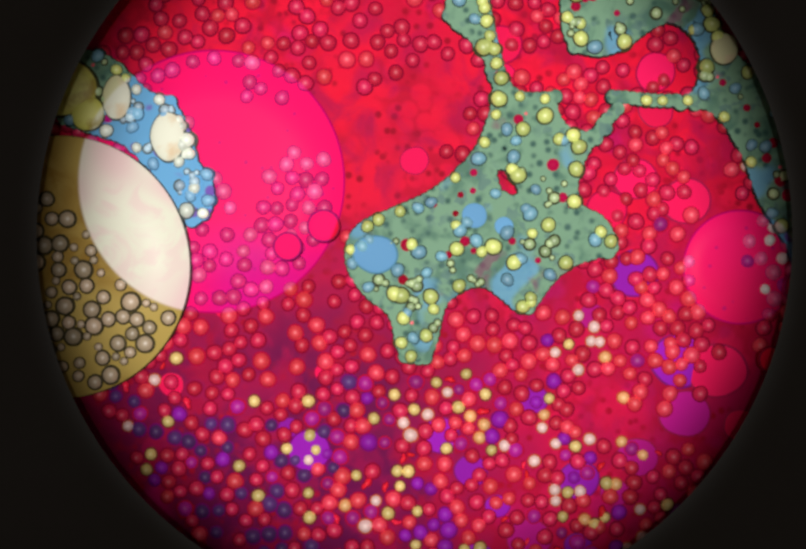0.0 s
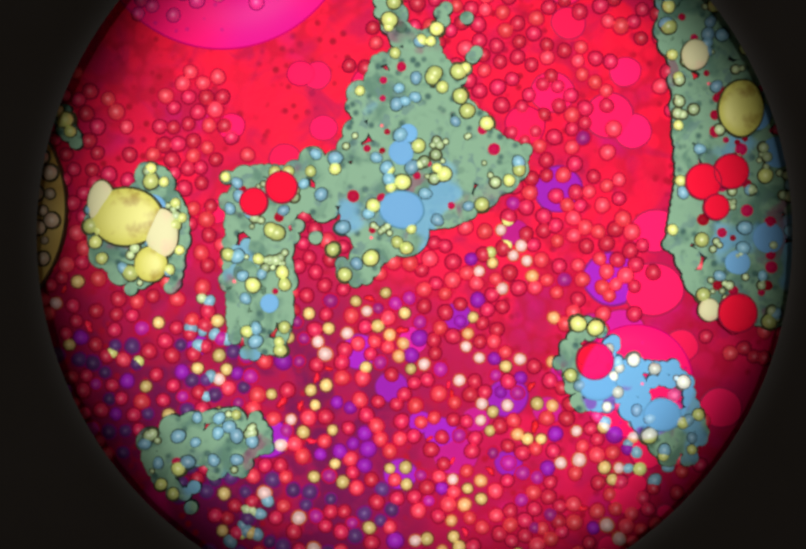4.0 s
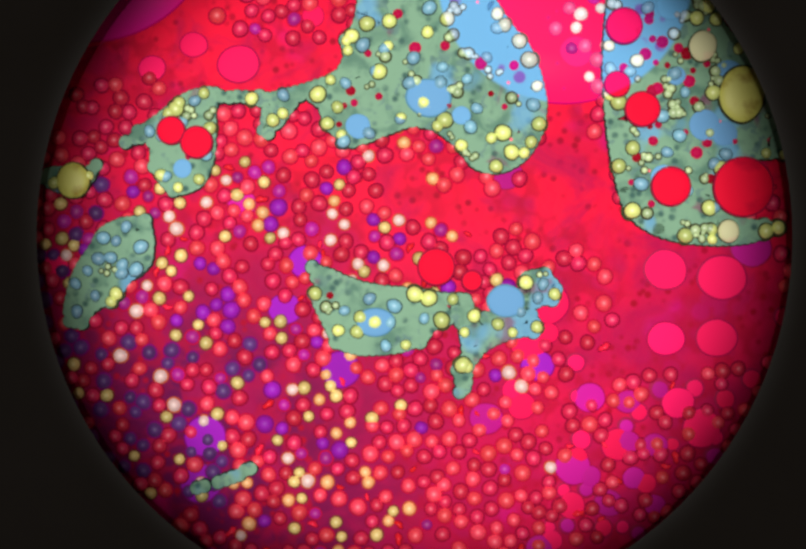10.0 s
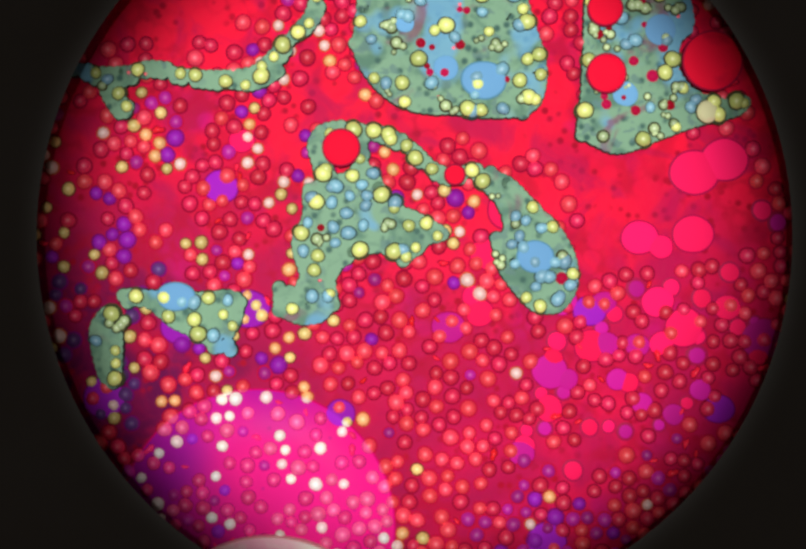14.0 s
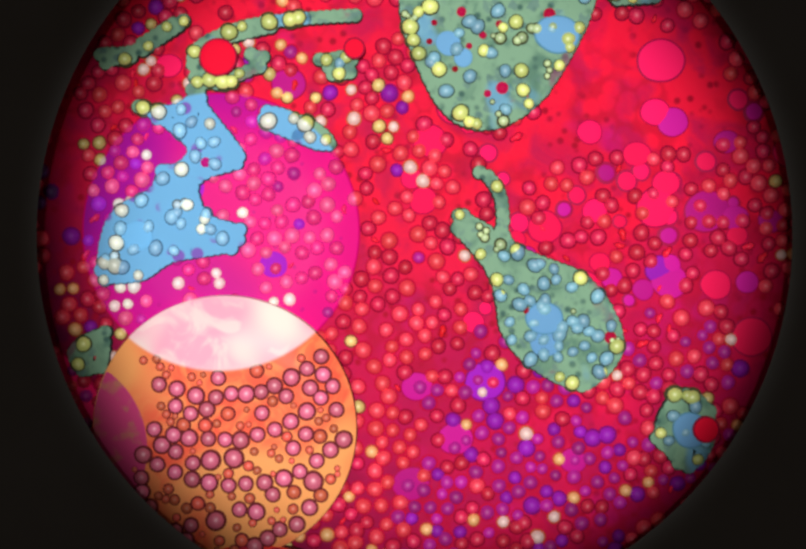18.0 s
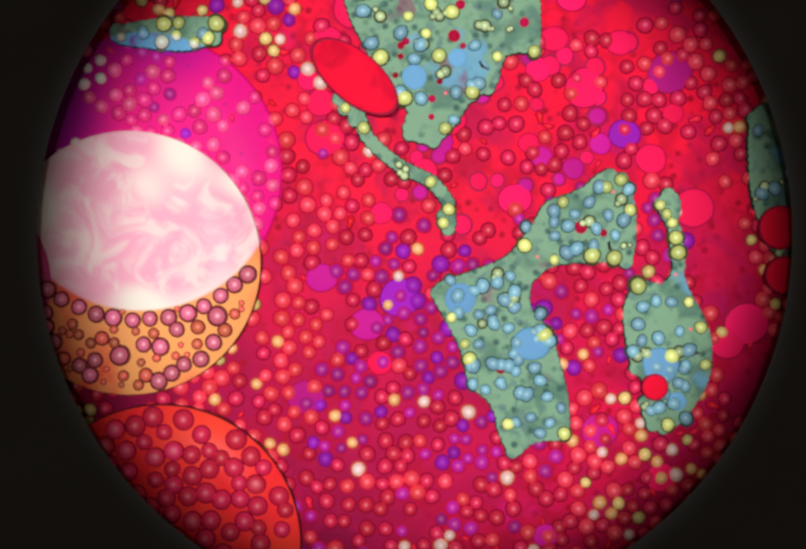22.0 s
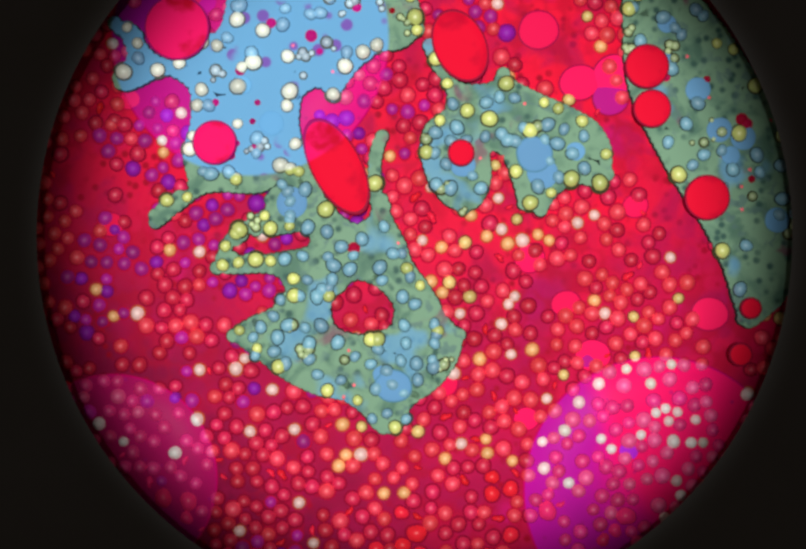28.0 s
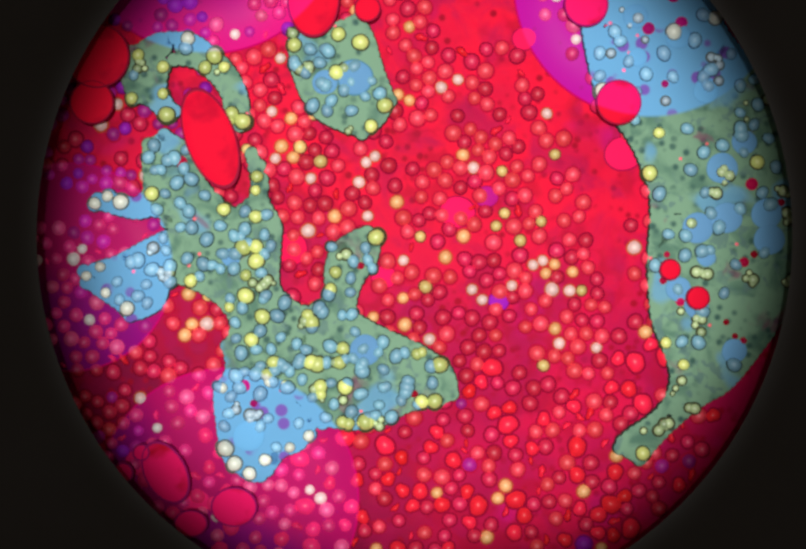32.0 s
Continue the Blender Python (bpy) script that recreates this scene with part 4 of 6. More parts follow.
R.shape(3, 1240,0,1280,60,1320,140,1345,220,1360,320,1360,400,1345,480,1335,520,1360,570,1375,630,1400,680,1440,695,1480,650,1510,500,1510,300,1480,150,1430,60,1350,0)
R.shape(3.5, 1260,0,1290,80,1325,160,1335,250,1340,360,1325,440,1310,500,1340,530,1355,590,1400,640,1480,660,1510,500,1510,300,1480,150,1430,60,1350,0)
R.shape(5.5, 1275,0,1265,100,1250,200,1255,290,1265,380,1265,460,1285,520,1330,565,1390,600,1480,640,1510,560,1505,300,1480,180,1440,80,1390,0)
R.shape(6, 1275,0,1265,100,1250,180,1240,260,1255,330,1255,440,1275,500,1310,545,1370,580,1430,605,1490,635,1510,560,1505,300,1480,180,1440,80,1390,0)
R.shape(7, 1275,0,1250,90,1230,150,1215,210,1225,300,1230,390,1240,450,1265,500,1310,540,1370,560,1440,575,1490,590,1500,400,1490,200,1450,90,1390,0)
R.shape(8, 1250,0,1235,60,1205,120,1200,200,1200,330,1215,410,1240,460,1290,495,1340,520,1400,520,1450,530,1500,560,1510,400,1480,200,1440,100,1380,0)
R.shape(9, 1230,0,1210,40,1190,90,1185,170,1187,300,1195,380,1230,430,1270,465,1320,490,1380,510,1440,525,1500,525,1520,400,1500,250,1450,130,1400,60,1360,0)
R.shape(10, 1190,0,1175,60,1172,150,1180,250,1195,340,1210,400,1240,440,1290,465,1340,475,1400,480,1470,475,1480,440,1440,420,1400,390,1420,310,1490,310,1500,200,1460,100,1400,30,1360,0)
R.shape(11, 1170,0,1168,100,1170,220,1175,300,1195,370,1220,420,1240,437,1290,430,1370,420,1420,412,1390,380,1370,330,1370,280,1400,250,1450,240,1480,210,1450,120,1410,60,1360,0)
R.shape(12, 1155,0,1155,150,1155,300,1175,350,1210,370,1290,373,1370,365,1490,360,1490,330,1420,325,1370,290,1355,230,1380,190,1400,160,1400,100,1360,40,1320,0)
R.shape(13, 1150,0,1145,100,1140,200,1150,260,1190,300,1240,342,1300,325,1380,310,1460,290,1470,250,1420,260,1360,250,1335,200,1340,140,1380,115,1400,60,1360,0)
R.shape(14, 1140,0,1135,100,1130,200,1120,260,1150,280,1190,300,1225,298,1290,270,1360,245,1450,225,1470,190,1410,192,1350,175,1320,130,1325,80,1360,55,1330,0)
R.shape(14.5, 1140,0,1135,100,1125,190,1110,235,1130,265,1200,272,1270,240,1340,215,1440,195,1450,160,1390,160,1330,140,1310,100,1320,60,1350,30,1320,0)
R.shape(16.5, 1230,0,1370,0,1380,60,1330,105,1260,110,1220,90)
R.shape(17, 1190,-90,1340,-90,1340,50,1270,55,1200,60)
R.slide(17, 19, 0, -260)
R.build()
# pool that rises from the lower edge, splits and winds through the middle
C = Pool("drifting green pool, patchy blue, with yellow beads round it", 0.55, 0.45, 0.4, 0.25, 8)
C.shape(1, 1280,890,1310,910,1360,930,1330,950,1280,930)
C.slide(1, 0, 60, 110)
C.shape(2, 1200,810,1240,800,1250,830,1210,860,1240,900,1290,910,1340,880,1320,840,1350,815,1400,800,1390,860,1370,930,1330,950,1270,945,1220,900)
C.shape(3, 1140,730,1170,690,1205,690,1240,735,1248,800,1230,860,1270,870,1270,790,1310,755,1370,760,1400,800,1340,800,1310,830,1330,870,1390,870,1350,915,1270,905,1200,888,1160,845,1138,780)
C.shape(3.5, 1110,690,1130,655,1180,650,1215,690,1215,735,1260,730,1330,725,1365,760,1400,850,1380,910,1310,915,1260,870,1240,840,1235,805,1180,830,1150,835,1130,790,1115,740)
C.hole(3.5, 1150,690,1195,690,1190,730,1160,735)
C.hole(3.5, 1280,770,1360,770,1365,820,1310,835,1285,810)
C.shape(5.5, 1050,600,1055,560,1100,580,1150,615,1175,660,1180,700,1220,715,1250,690,1280,730,1285,780,1260,840,1240,885,1200,880,1170,850,1150,810,1100,785,1060,775,1010,790,975,780,980,730,1000,690,1020,650)
C.shape(6, 1000,610,1025,572,1070,580,1110,610,1130,650,1180,685,1210,670,1250,700,1252,770,1230,830,1200,878,1160,865,1140,830,1110,785,1060,785,1030,830,990,850,960,830,980,795,930,765,940,700,965,660)
C.shape(7, 905,570,930,552,1000,565,1040,590,1060,640,1110,655,1170,635,1182,680,1175,740,1150,820,1130,862,1100,855,1070,810,1030,760,1000,775,990,820,960,830,970,790,930,755,880,770,870,730,885,670)
C.shape(8, 800,545,850,545,910,555,940,600,1000,610,1050,600,1065,580,1095,610,1100,680,1080,760,1065,820,1040,838,1010,820,1005,770,990,720,940,730,930,790,900,790,885,740,790,738,790,690,755,650,780,620,800,590)
C.shape(9, 655,470,680,450,695,480,705,530,770,535,830,550,900,580,960,600,985,565,1005,590,1010,650,1050,620,1060,595,1105,605,1115,650,1080,675,1030,690,1000,740,990,800,970,810,945,790,945,720,920,690,880,700,830,715,760,700,710,690,682,640,690,570,680,510)
C.shape(10, 590,510,640,520,690,545,740,555,800,560,860,570,920,570,925,610,970,600,1010,580,1010,530,1060,520,1100,560,1085,590,1040,600,1065,650,1000,660,950,680,920,720,920,765,890,775,880,720,900,690,890,630,850,640,830,670,780,690,700,695,650,680,630,640,600,580,615,550)
C.shape(11, 505,540,560,520,600,545,650,560,720,550,770,540,800,560,800,600,790,640,740,665,660,680,590,675,540,640,510,600)
C.shape(11, 900,490,920,465,980,455,1020,445,1050,465,1070,515,1100,530,1100,560,1060,567,1000,575,950,600,975,635,920,640,880,670,850,670,860,620,890,580,910,540,945,510)
C.shape(12, 370,480,400,480,440,505,490,530,560,540,640,540,720,550,780,545,820,550,838,590,810,635,740,645,660,655,640,690,600,660,500,645,440,615,390,590,370,540)
C.shape(12, 750,475,760,452,810,445,830,410,800,375,870,370,890,400,885,450,830,470,800,480)
C.shape(12, 885,480,880,450,930,455,1000,465,1060,465,1110,475,1130,510,1125,560,1105,595,1040,600,1010,580,995,540,930,550,870,570,890,520)
C.shape(13, 285,510,320,500,400,545,480,560,560,560,640,550,710,545,730,500,700,480,655,470,660,420,680,395,740,390,775,370,760,340,800,300,835,320,800,345,810,400,850,450,858,500,830,550,770,575,700,590,660,620,640,675,590,670,560,630,480,620,460,655,420,650,390,600,330,595,290,570)
C.shape(13, 880,340,920,370,1010,370,1050,385,1100,430,1135,500,1135,560,1100,610,1050,612,990,570,960,530,970,490,930,470,1000,475,1050,450,1000,400,930,410)
C.shape(14, 610,310,600,280,620,245,690,235,740,250,810,275,850,320,900,330,940,325,890,360,840,345,780,290,720,260,710,310,740,340,760,390,830,420,880,450,830,480,790,520,740,490,690,500,650,540,660,590,630,630,580,635,530,610,530,550,590,560,560,470,590,420,585,360,620,350)
C.hole(14, 622,270,680,258,692,310,670,340,640,330)
C.shape(14, 225,560,300,565,380,570,470,560,475,620,450,660,465,690,420,690,380,660,330,640,290,600,235,595)
C.shape(14, 920,340,950,325,1000,345,1050,400,1100,450,1128,510,1125,570,1095,612,1040,612,1000,570,970,530,965,500,950,460,985,450,970,400,930,360)
C.shape(14, 165,640,200,590,240,620,235,760,190,750)
C.shape(14.5, 560,300,590,300,585,230,620,215,670,225,690,270,660,300,690,310,700,340,690,400,720,450,790,455,870,440,880,460,820,490,740,490,680,450,650,480,640,560,620,610,560,620,510,590,490,560,520,540,560,550,590,500,540,490,515,480,500,430,520,390,555,350)
C.shape(14.5, 580,210,640,198,740,222,800,260,830,290,900,330,890,345,820,310,780,270,730,235,640,216,590,228)
C.shape(14.5, 280,600,330,580,440,580,470,610,490,660,530,690,535,740,500,740,430,740,400,700,340,670,300,640)
C.shape(14.5, 130,560,200,550,230,600,230,690,250,760,200,790,140,760,130,650)
C.shape(14.5, 890,330,920,310,970,325,1010,370,1060,400,1100,440,1115,500,1125,560,1100,605,1050,615,1000,590,965,540,960,480,940,420,910,370)
C.shape(16.5, 430,250,440,200,450,150,470,120,560,95,640,65,660,75,590,110,540,110,560,140,620,180,700,200,720,215,800,235,810,260,760,290,740,320,690,338,640,320,610,280,560,270,500,240,480,260,500,300,490,340,490,400,450,415,420,400,440,350,430,310)
C.hole(16.5, 470,140,520,130,545,170,530,205,480,205)
C.shape(16.5, 780,250,850,285,900,295,970,340,960,345,890,305,820,280)
C.shape(16.5, 980,370,1010,370,1060,410,1100,470,1140,530,1158,590,1150,650,1110,690,1050,690,1010,650,1000,590,940,540,935,500,970,490,990,440)
C.shape(16.5, 340,440,420,440,440,415,500,400,560,430,570,480,530,530,460,530,430,600,380,580,430,550,330,520,320,470)
C.shape(16.5, 220,640,250,610,310,600,400,610,430,580,460,610,380,640,340,660,340,710,290,750,240,730,225,690)
C.shape(17, 410,200,420,140,430,110,480,100,550,70,640,65,560,80,520,100,580,150,520,190,470,190,440,240,480,220,560,230,600,260,590,210,560,170,620,200,720,230,780,240,720,270,700,310,640,320,600,310,590,270,540,240,480,255,440,260,490,300,440,340,390,340,370,300,390,250)
C.shape(17, 300,400,330,370,400,370,450,345,500,360,540,400,540,470,500,520,420,560,370,590,330,540,280,530,275,470)
C.shape(17, 190,650,230,610,300,640,320,690,280,740,240,750,200,710)
C.shape(17, 890,290,910,280,960,340,1010,390,1060,450,1110,500,1165,550,1178,620,1170,680,1120,715,1060,712,1010,680,995,620,960,560,920,510,905,470,970,465,1000,440,995,400,940,340)
C.shape(18, 240,200,310,205,350,200,380,160,400,200,440,250,480,300,470,330,420,340,380,360,400,420,480,440,460,490,400,500,330,510,280,550,190,555,185,500,200,430,230,395,290,370,310,320,340,320,370,290,310,240)
C.shape(18, 500,200,560,210,640,250,660,290,620,295,560,270,510,250)
C.shape(18, 370,160,365,100,400,70,480,40,560,30,700,20,690,40,560,50,470,70,400,90,380,120,420,150,490,130,470,90,520,100,510,140,450,165,400,170)
C.shape(18, 600,110,690,90,690,150,640,160,625,130)
C.shape(18, 925,330,945,325,980,370,985,430,1000,475,1060,500,1130,525,1180,570,1215,640,1215,690,1190,730,1140,768,1100,755,1050,730,1000,690,970,640,965,580,950,530,900,470,875,450,890,405,940,430,965,445,978,400,950,360)
C.shape(18, 120,680,180,640,215,640,210,720,150,740)
C.shape(19, 190,190,240,190,310,190,300,120,320,100,420,110,480,110,580,120,600,160,560,190,520,180,480,100,400,130,330,150,330,190,350,220,400,260,460,260,470,300,420,330,340,340,280,345,240,380,220,460,190,450,175,400,180,320,270,320,290,280,280,240)
C.shape(19, 310,90,330,45,400,25,440,40,560,60,620,50,640,90,590,110,480,110,440,80,390,40,340,60)
C.shape(19, 110,160,150,100,220,60,290,20,300,40,230,80,160,130,180,180,130,170)
C.shape(19, 825,380,850,340,880,370,930,400,950,450,985,495,1040,505,1100,500,1095,550,1130,595,1180,590,1220,530,1250,540,1270,590,1265,640,1220,700,1170,720,1120,768,1080,760,1060,730,1000,730,970,690,960,640,920,600,930,550,955,520,930,470,870,415)
C.shape(19, 130,430,180,430,210,500,200,560,120,590,105,520)
C.shape(20, 350,60,400,50,520,60,520,160,480,165,450,130,380,110,350,90)
C.shape(20, 240,90,260,140,250,190,240,220,300,240,400,260,430,290,400,330,330,330,260,310,200,330,110,320,100,280,190,290,220,250,210,190,225,120)
C.shape(20, 130,40,180,30,260,10,270,60,240,100,230,60,160,60)
C.shape(20, 770,310,790,265,830,300,850,350,890,380,920,430,940,475,990,490,1000,540,1030,575,1080,560,1130,520,1170,480,1190,450,1230,480,1275,500,1280,560,1250,620,1210,650,1150,665,1120,700,1115,780,1080,835,1040,825,1010,780,990,710,940,670,905,620,925,570,910,500,930,470,900,420,850,375,810,330)
C.shape(21, 300,40,350,50,470,50,480,110,420,130,350,105,300,90)
C.shape(21, 110,280,160,240,200,240,280,240,330,290,300,300,230,260,160,290,110,350,95,320)
C.shape(21, 710,240,740,215,770,260,800,310,850,350,900,400,930,460,920,500,915,540,960,555,1010,540,1060,510,1110,450,1110,410,1150,405,1200,425,1240,400,1270,430,1268,500,1250,560,1200,605,1150,590,1100,600,1080,650,1110,700,1120,780,1115,850,1080,890,1050,895,1010,860,980,790,930,710,900,670,890,610,905,560,900,500,915,460,880,390,820,345,770,310,730,270)
C.shape(22, 210,50,320,30,430,30,430,80,360,100,300,95,220,85)
C.shape(22, 640,190,670,165,700,210,720,270,780,320,850,350,885,400,890,450,865,465,855,430,860,390,830,350,770,325,710,275,680,230)
C.shape(22, 835,570,850,550,910,530,990,500,1040,430,1060,390,1130,370,1170,330,1220,340,1240,400,1240,470,1230,520,1180,510,1080,515,1035,545,1030,600,1070,640,1090,700,1110,780,1110,860,1040,860,1000,900,970,850,960,790,910,750,900,690,870,630)
C.shape(23, 190,60,260,20,350,20,350,70,290,80,270,110,200,80)
C.shape(23, 565,150,595,125,620,170,640,180,600,190)
C.shape(23, 630,260,680,280,740,310,800,360,825,410,815,460,790,470,800,420,770,350,700,300)
C.shape(23, 790,540,850,520,910,490,930,440,970,390,1040,350,1080,300,1140,295,1160,310,1175,370,1190,420,1140,470,1100,425,1030,415,960,450,950,500,990,530,1030,600,1010,640,1080,680,1105,740,1095,790,1050,840,1000,840,930,860,925,830,950,790,900,740,850,700,830,690,840,640,835,590)
C.shape(24, 180,40,250,30,290,70,270,110,200,110)
C.shape(24, 730,510,790,520,860,500,880,440,900,445,940,470,960,510,980,560,990,630,1040,680,1065,720,1070,770,1010,800,940,820,880,830,845,820,870,770,820,740,810,700,800,650,740,660,690,680,740,620,780,580,770,540)
C.shape(24, 860,390,900,350,980,310,1010,290,1040,265,1080,290,1100,330,1160,360,1100,380,1060,370,1010,350,940,365,900,395)
C.shape(25, 740,510,800,515,840,480,850,420,880,420,905,490,930,540,900,590,900,630,960,680,1020,680,1030,710,980,755,920,760,915,800,890,815,840,805,790,795,790,760,730,760,740,700,760,640,760,590,700,560,640,600,640,670,622,630,640,580,700,540)
C.shape(25, 800,360,830,345,870,310,900,280,950,285,970,300,900,310,860,370,880,420,850,400,815,390)
C.shape(25.5, 690,500,740,490,800,495,840,400,880,390,900,470,900,540,870,600,890,640,920,690,1000,690,1000,710,910,730,905,790,900,825,840,815,780,790,760,750,690,765,690,700,750,640,720,560,640,560,620,600,640,650,590,640,580,600,620,550)
C.shape(25.5, 800,370,830,320,830,270,880,250,900,220,950,215,1000,230,990,270,930,270,870,300,850,350)
C.shape(27.5, 600,400,650,430,720,440,750,380,740,300,750,250,790,290,760,340,780,400,800,500,780,540,720,510,690,540,660,600,640,630,760,640,840,620,880,650,920,710,890,750,830,790,790,830,720,810,640,780,560,740,500,700,470,670,520,640,600,600,620,540,600,470,560,460,490,500,480,540,560,560,540,575,450,560,440,530,480,460,540,430)
C.shape(28, 560,340,610,340,640,400,690,440,725,420,720,300,750,240,740,290,735,350,760,420,790,470,800,510,840,560,870,620,905,650,890,710,850,760,800,790,780,840,735,850,710,810,670,780,610,770,550,740,500,700,435,650,480,620,530,600,560,560,530,530,440,535,410,525,420,490,470,430,520,405,510,380)
C.hole(28, 640,590,690,540,740,560,770,600,760,640,700,655,650,640)
C.hole(28, 445,482,490,450,530,460,600,447,605,480,540,492,470,502)
C.shape(29, 480,290,560,320,600,400,650,440,685,420,690,330,660,260,690,230,680,300,710,370,720,430,760,480,770,540,780,590,830,600,840,660,850,720,790,760,775,830,700,890,670,870,640,820,600,760,540,730,480,720,420,700,360,650,365,600,430,600,480,560,500,520,460,490,400,510,350,480,380,430,440,400,430,370,450,340)
C.hole(29, 590,550,640,540,680,590,680,640,620,660,590,610)
C.hole(29, 400,440,460,425,540,438,570,460,510,482,450,462,410,472)
C.shape(30, 450,300,500,320,540,370,570,410,610,420,640,400,615,300,620,200,640,220,640,310,680,400,700,440,690,520,720,580,800,590,830,630,800,690,780,780,730,840,680,890,640,920,600,890,570,830,560,780,500,700,440,690,360,660,280,620,290,570,350,560,420,500,400,470,340,470,280,460,290,430,350,370,400,370)
C.hole(30, 480,570,520,540,570,560,630,640,560,650,520,680,470,620)
C.hole(30, 340,420,390,388,402,420,480,438,500,460,430,472,370,452)
C.shape(31, 340,280,440,330,500,380,560,400,590,370,560,300,580,300,610,370,640,450,640,490,610,520,650,580,700,590,740,520,800,510,790,570,740,620,780,680,820,740,810,820,750,850,680,860,610,890,590,930,560,935,510,890,500,830,480,790,490,750,440,700,470,670,530,650,500,600,440,560,380,570,350,630,320,650,280,610,210,580,220,530,290,510,350,500,360,460,300,430,220,430,215,400,290,400,330,400)
C.hole(31, 370,430,410,422,452,440,420,457,385,452)
C.shape(32, 480,410,490,330,480,290,510,310,520,390,550,430,545,500,540,560,590,600,630,580,630,510,650,470,700,440,740,455,740,500,700,560,690,610,750,640,820,670,880,710,895,760,870,790,800,800,740,835,680,840,620,830,500,700)
C.shape(32, 520,940,480,940,430,900,420,840,410,760,440,720,430,680,450,630,420,590,370,560,330,550,320,600,260,630,220,600,160,560,150,520,220,500,290,460,340,440,300,420,260,430,160,400,200,370,280,390,270,280,320,250,370,280,390,340,440,400,480,410,550,430,545,500,540,560,590,600,620,830,590,880,550,890)
C.build()
# pool with blue droplets, from the lower edge
D = Pool("small green pool with blue droplets and yellow rim", 0.55, 0.6, 0.5, 0.25, 11)
D.shape(17, 1300,860,1340,840,1385,850,1370,900,1330,950,1295,930)
D.slide(17, 14, 80, 300)
D.slide(17, 0, 80, 300)
D.slide(17, 16.5, 10, 75)
D.shape(18, 1310,760,1350,755,1390,790,1400,850,1370,910,1330,920,1300,890,1270,860,1280,810)
D.shape(19, 1320,670,1350,660,1385,700,1400,750,1430,800,1410,870,1370,910,1320,890,1280,850,1250,800,1300,760,1330,730)
D.shape(20, 1320,580,1350,560,1370,610,1400,650,1420,710,1430,780,1410,850,1370,890,1320,890,1290,830,1250,760,1240,690,1300,700,1330,660)
D.shape(21, 1310,460,1325,430,1360,440,1370,500,1355,540,1370,590,1390,660,1415,720,1420,780,1395,820,1360,875,1320,855,1290,820,1310,770,1270,720,1240,660,1240,610,1300,615,1335,590,1335,520)
D.shape(22, 1275,400,1300,355,1330,390,1320,440,1325,500,1340,560,1365,600,1390,660,1385,740,1350,800,1310,840,1270,840,1245,800,1260,750,1230,720,1220,670,1210,600,1240,540,1290,555,1320,520,1310,460)
D.shape(23, 1225,320,1245,275,1270,310,1260,360,1275,420,1280,470,1320,530,1365,580,1355,620,1330,660,1340,720,1310,740,1290,770,1240,790,1210,750,1200,700,1190,640,1150,590,1150,520,1160,470,1190,420,1210,445,1250,440,1260,400,1240,350)
D.shape(24, 1060,300,1090,330,1140,360,1200,360,1230,390,1290,440,1320,480,1330,550,1300,620,1240,640,1290,700,1230,690,1210,710,1180,735,1150,700,1130,650,1105,600,1080,540,1085,470,1070,410,1050,370)
D.shape(24, 1170,240,1190,195,1220,240,1210,310,1190,345,1195,290)
D.shape(25, 930,260,970,225,1010,250,1040,310,1090,320,1120,300,1130,240,1110,190,1130,130,1160,190,1150,250,1150,295,1190,335,1240,360,1270,410,1292,480,1290,550,1260,590,1200,590,1140,600,1120,645,1080,600,1060,560,1005,520,1030,460,1030,390,1030,350,1000,290,960,280)
D.shape(25.5, 900,220,950,210,1000,250,1040,295,1100,290,1110,240,1090,180,1085,110,1110,110,1120,200,1130,260,1170,290,1220,330,1250,380,1272,450,1270,520,1240,570,1180,575,1110,545,1095,590,1060,605,1030,580,1010,530,990,490,1000,420,1005,340,990,290,930,265)
D.shape(27.5, 860,320,850,290,890,250,890,200,930,210,1000,210,1010,150,1050,180,1110,220,1170,260,1200,310,1215,360,1190,400,1110,435,1060,445,1010,410,1000,360,980,330,970,400,960,440,910,450,870,420,860,370)
D.shape(27.5, 990,150,1000,60,930,30,960,20,1010,50,1030,150)
D.shape(28, 830,60,860,130,900,165,960,160,970,130,990,150,1060,185,1120,210,1170,240,1195,290,1190,350,1160,365,1120,355,1090,370,1060,420,1010,400,1000,360,980,300,950,290,960,340,940,400,900,415,860,395,830,350,815,290,825,240,870,210,870,170,840,120)
D.shape(29, 900,60,930,80,960,100,1000,140,1060,160,1090,140,1140,170,1170,220,1160,270,1130,310,1070,310,1000,315,930,330,930,270,920,210,900,250,890,300,860,325,810,315,770,290,750,220,760,180,810,150,870,130,900,120)
D.shape(30, 690,70,730,80,800,85,830,60,870,130,920,80,960,90,1020,80,1080,110,1115,150,1110,190,1060,190,1040,240,990,230,930,240,900,305,840,300,810,290,770,280,720,230,700,190,690,130)
D.shape(31, 620,60,680,65,740,40,800,60,870,80,950,90,1000,70,1030,130,980,180,910,150,830,150,830,220,830,290,770,290,720,260,680,240,660,170,640,110)
D.shape(32, 560,100,560,60,610,40,660,40,700,20,730,70,745,130,770,190,750,240,710,268,660,255,610,230,580,180,565,140)
D.build()
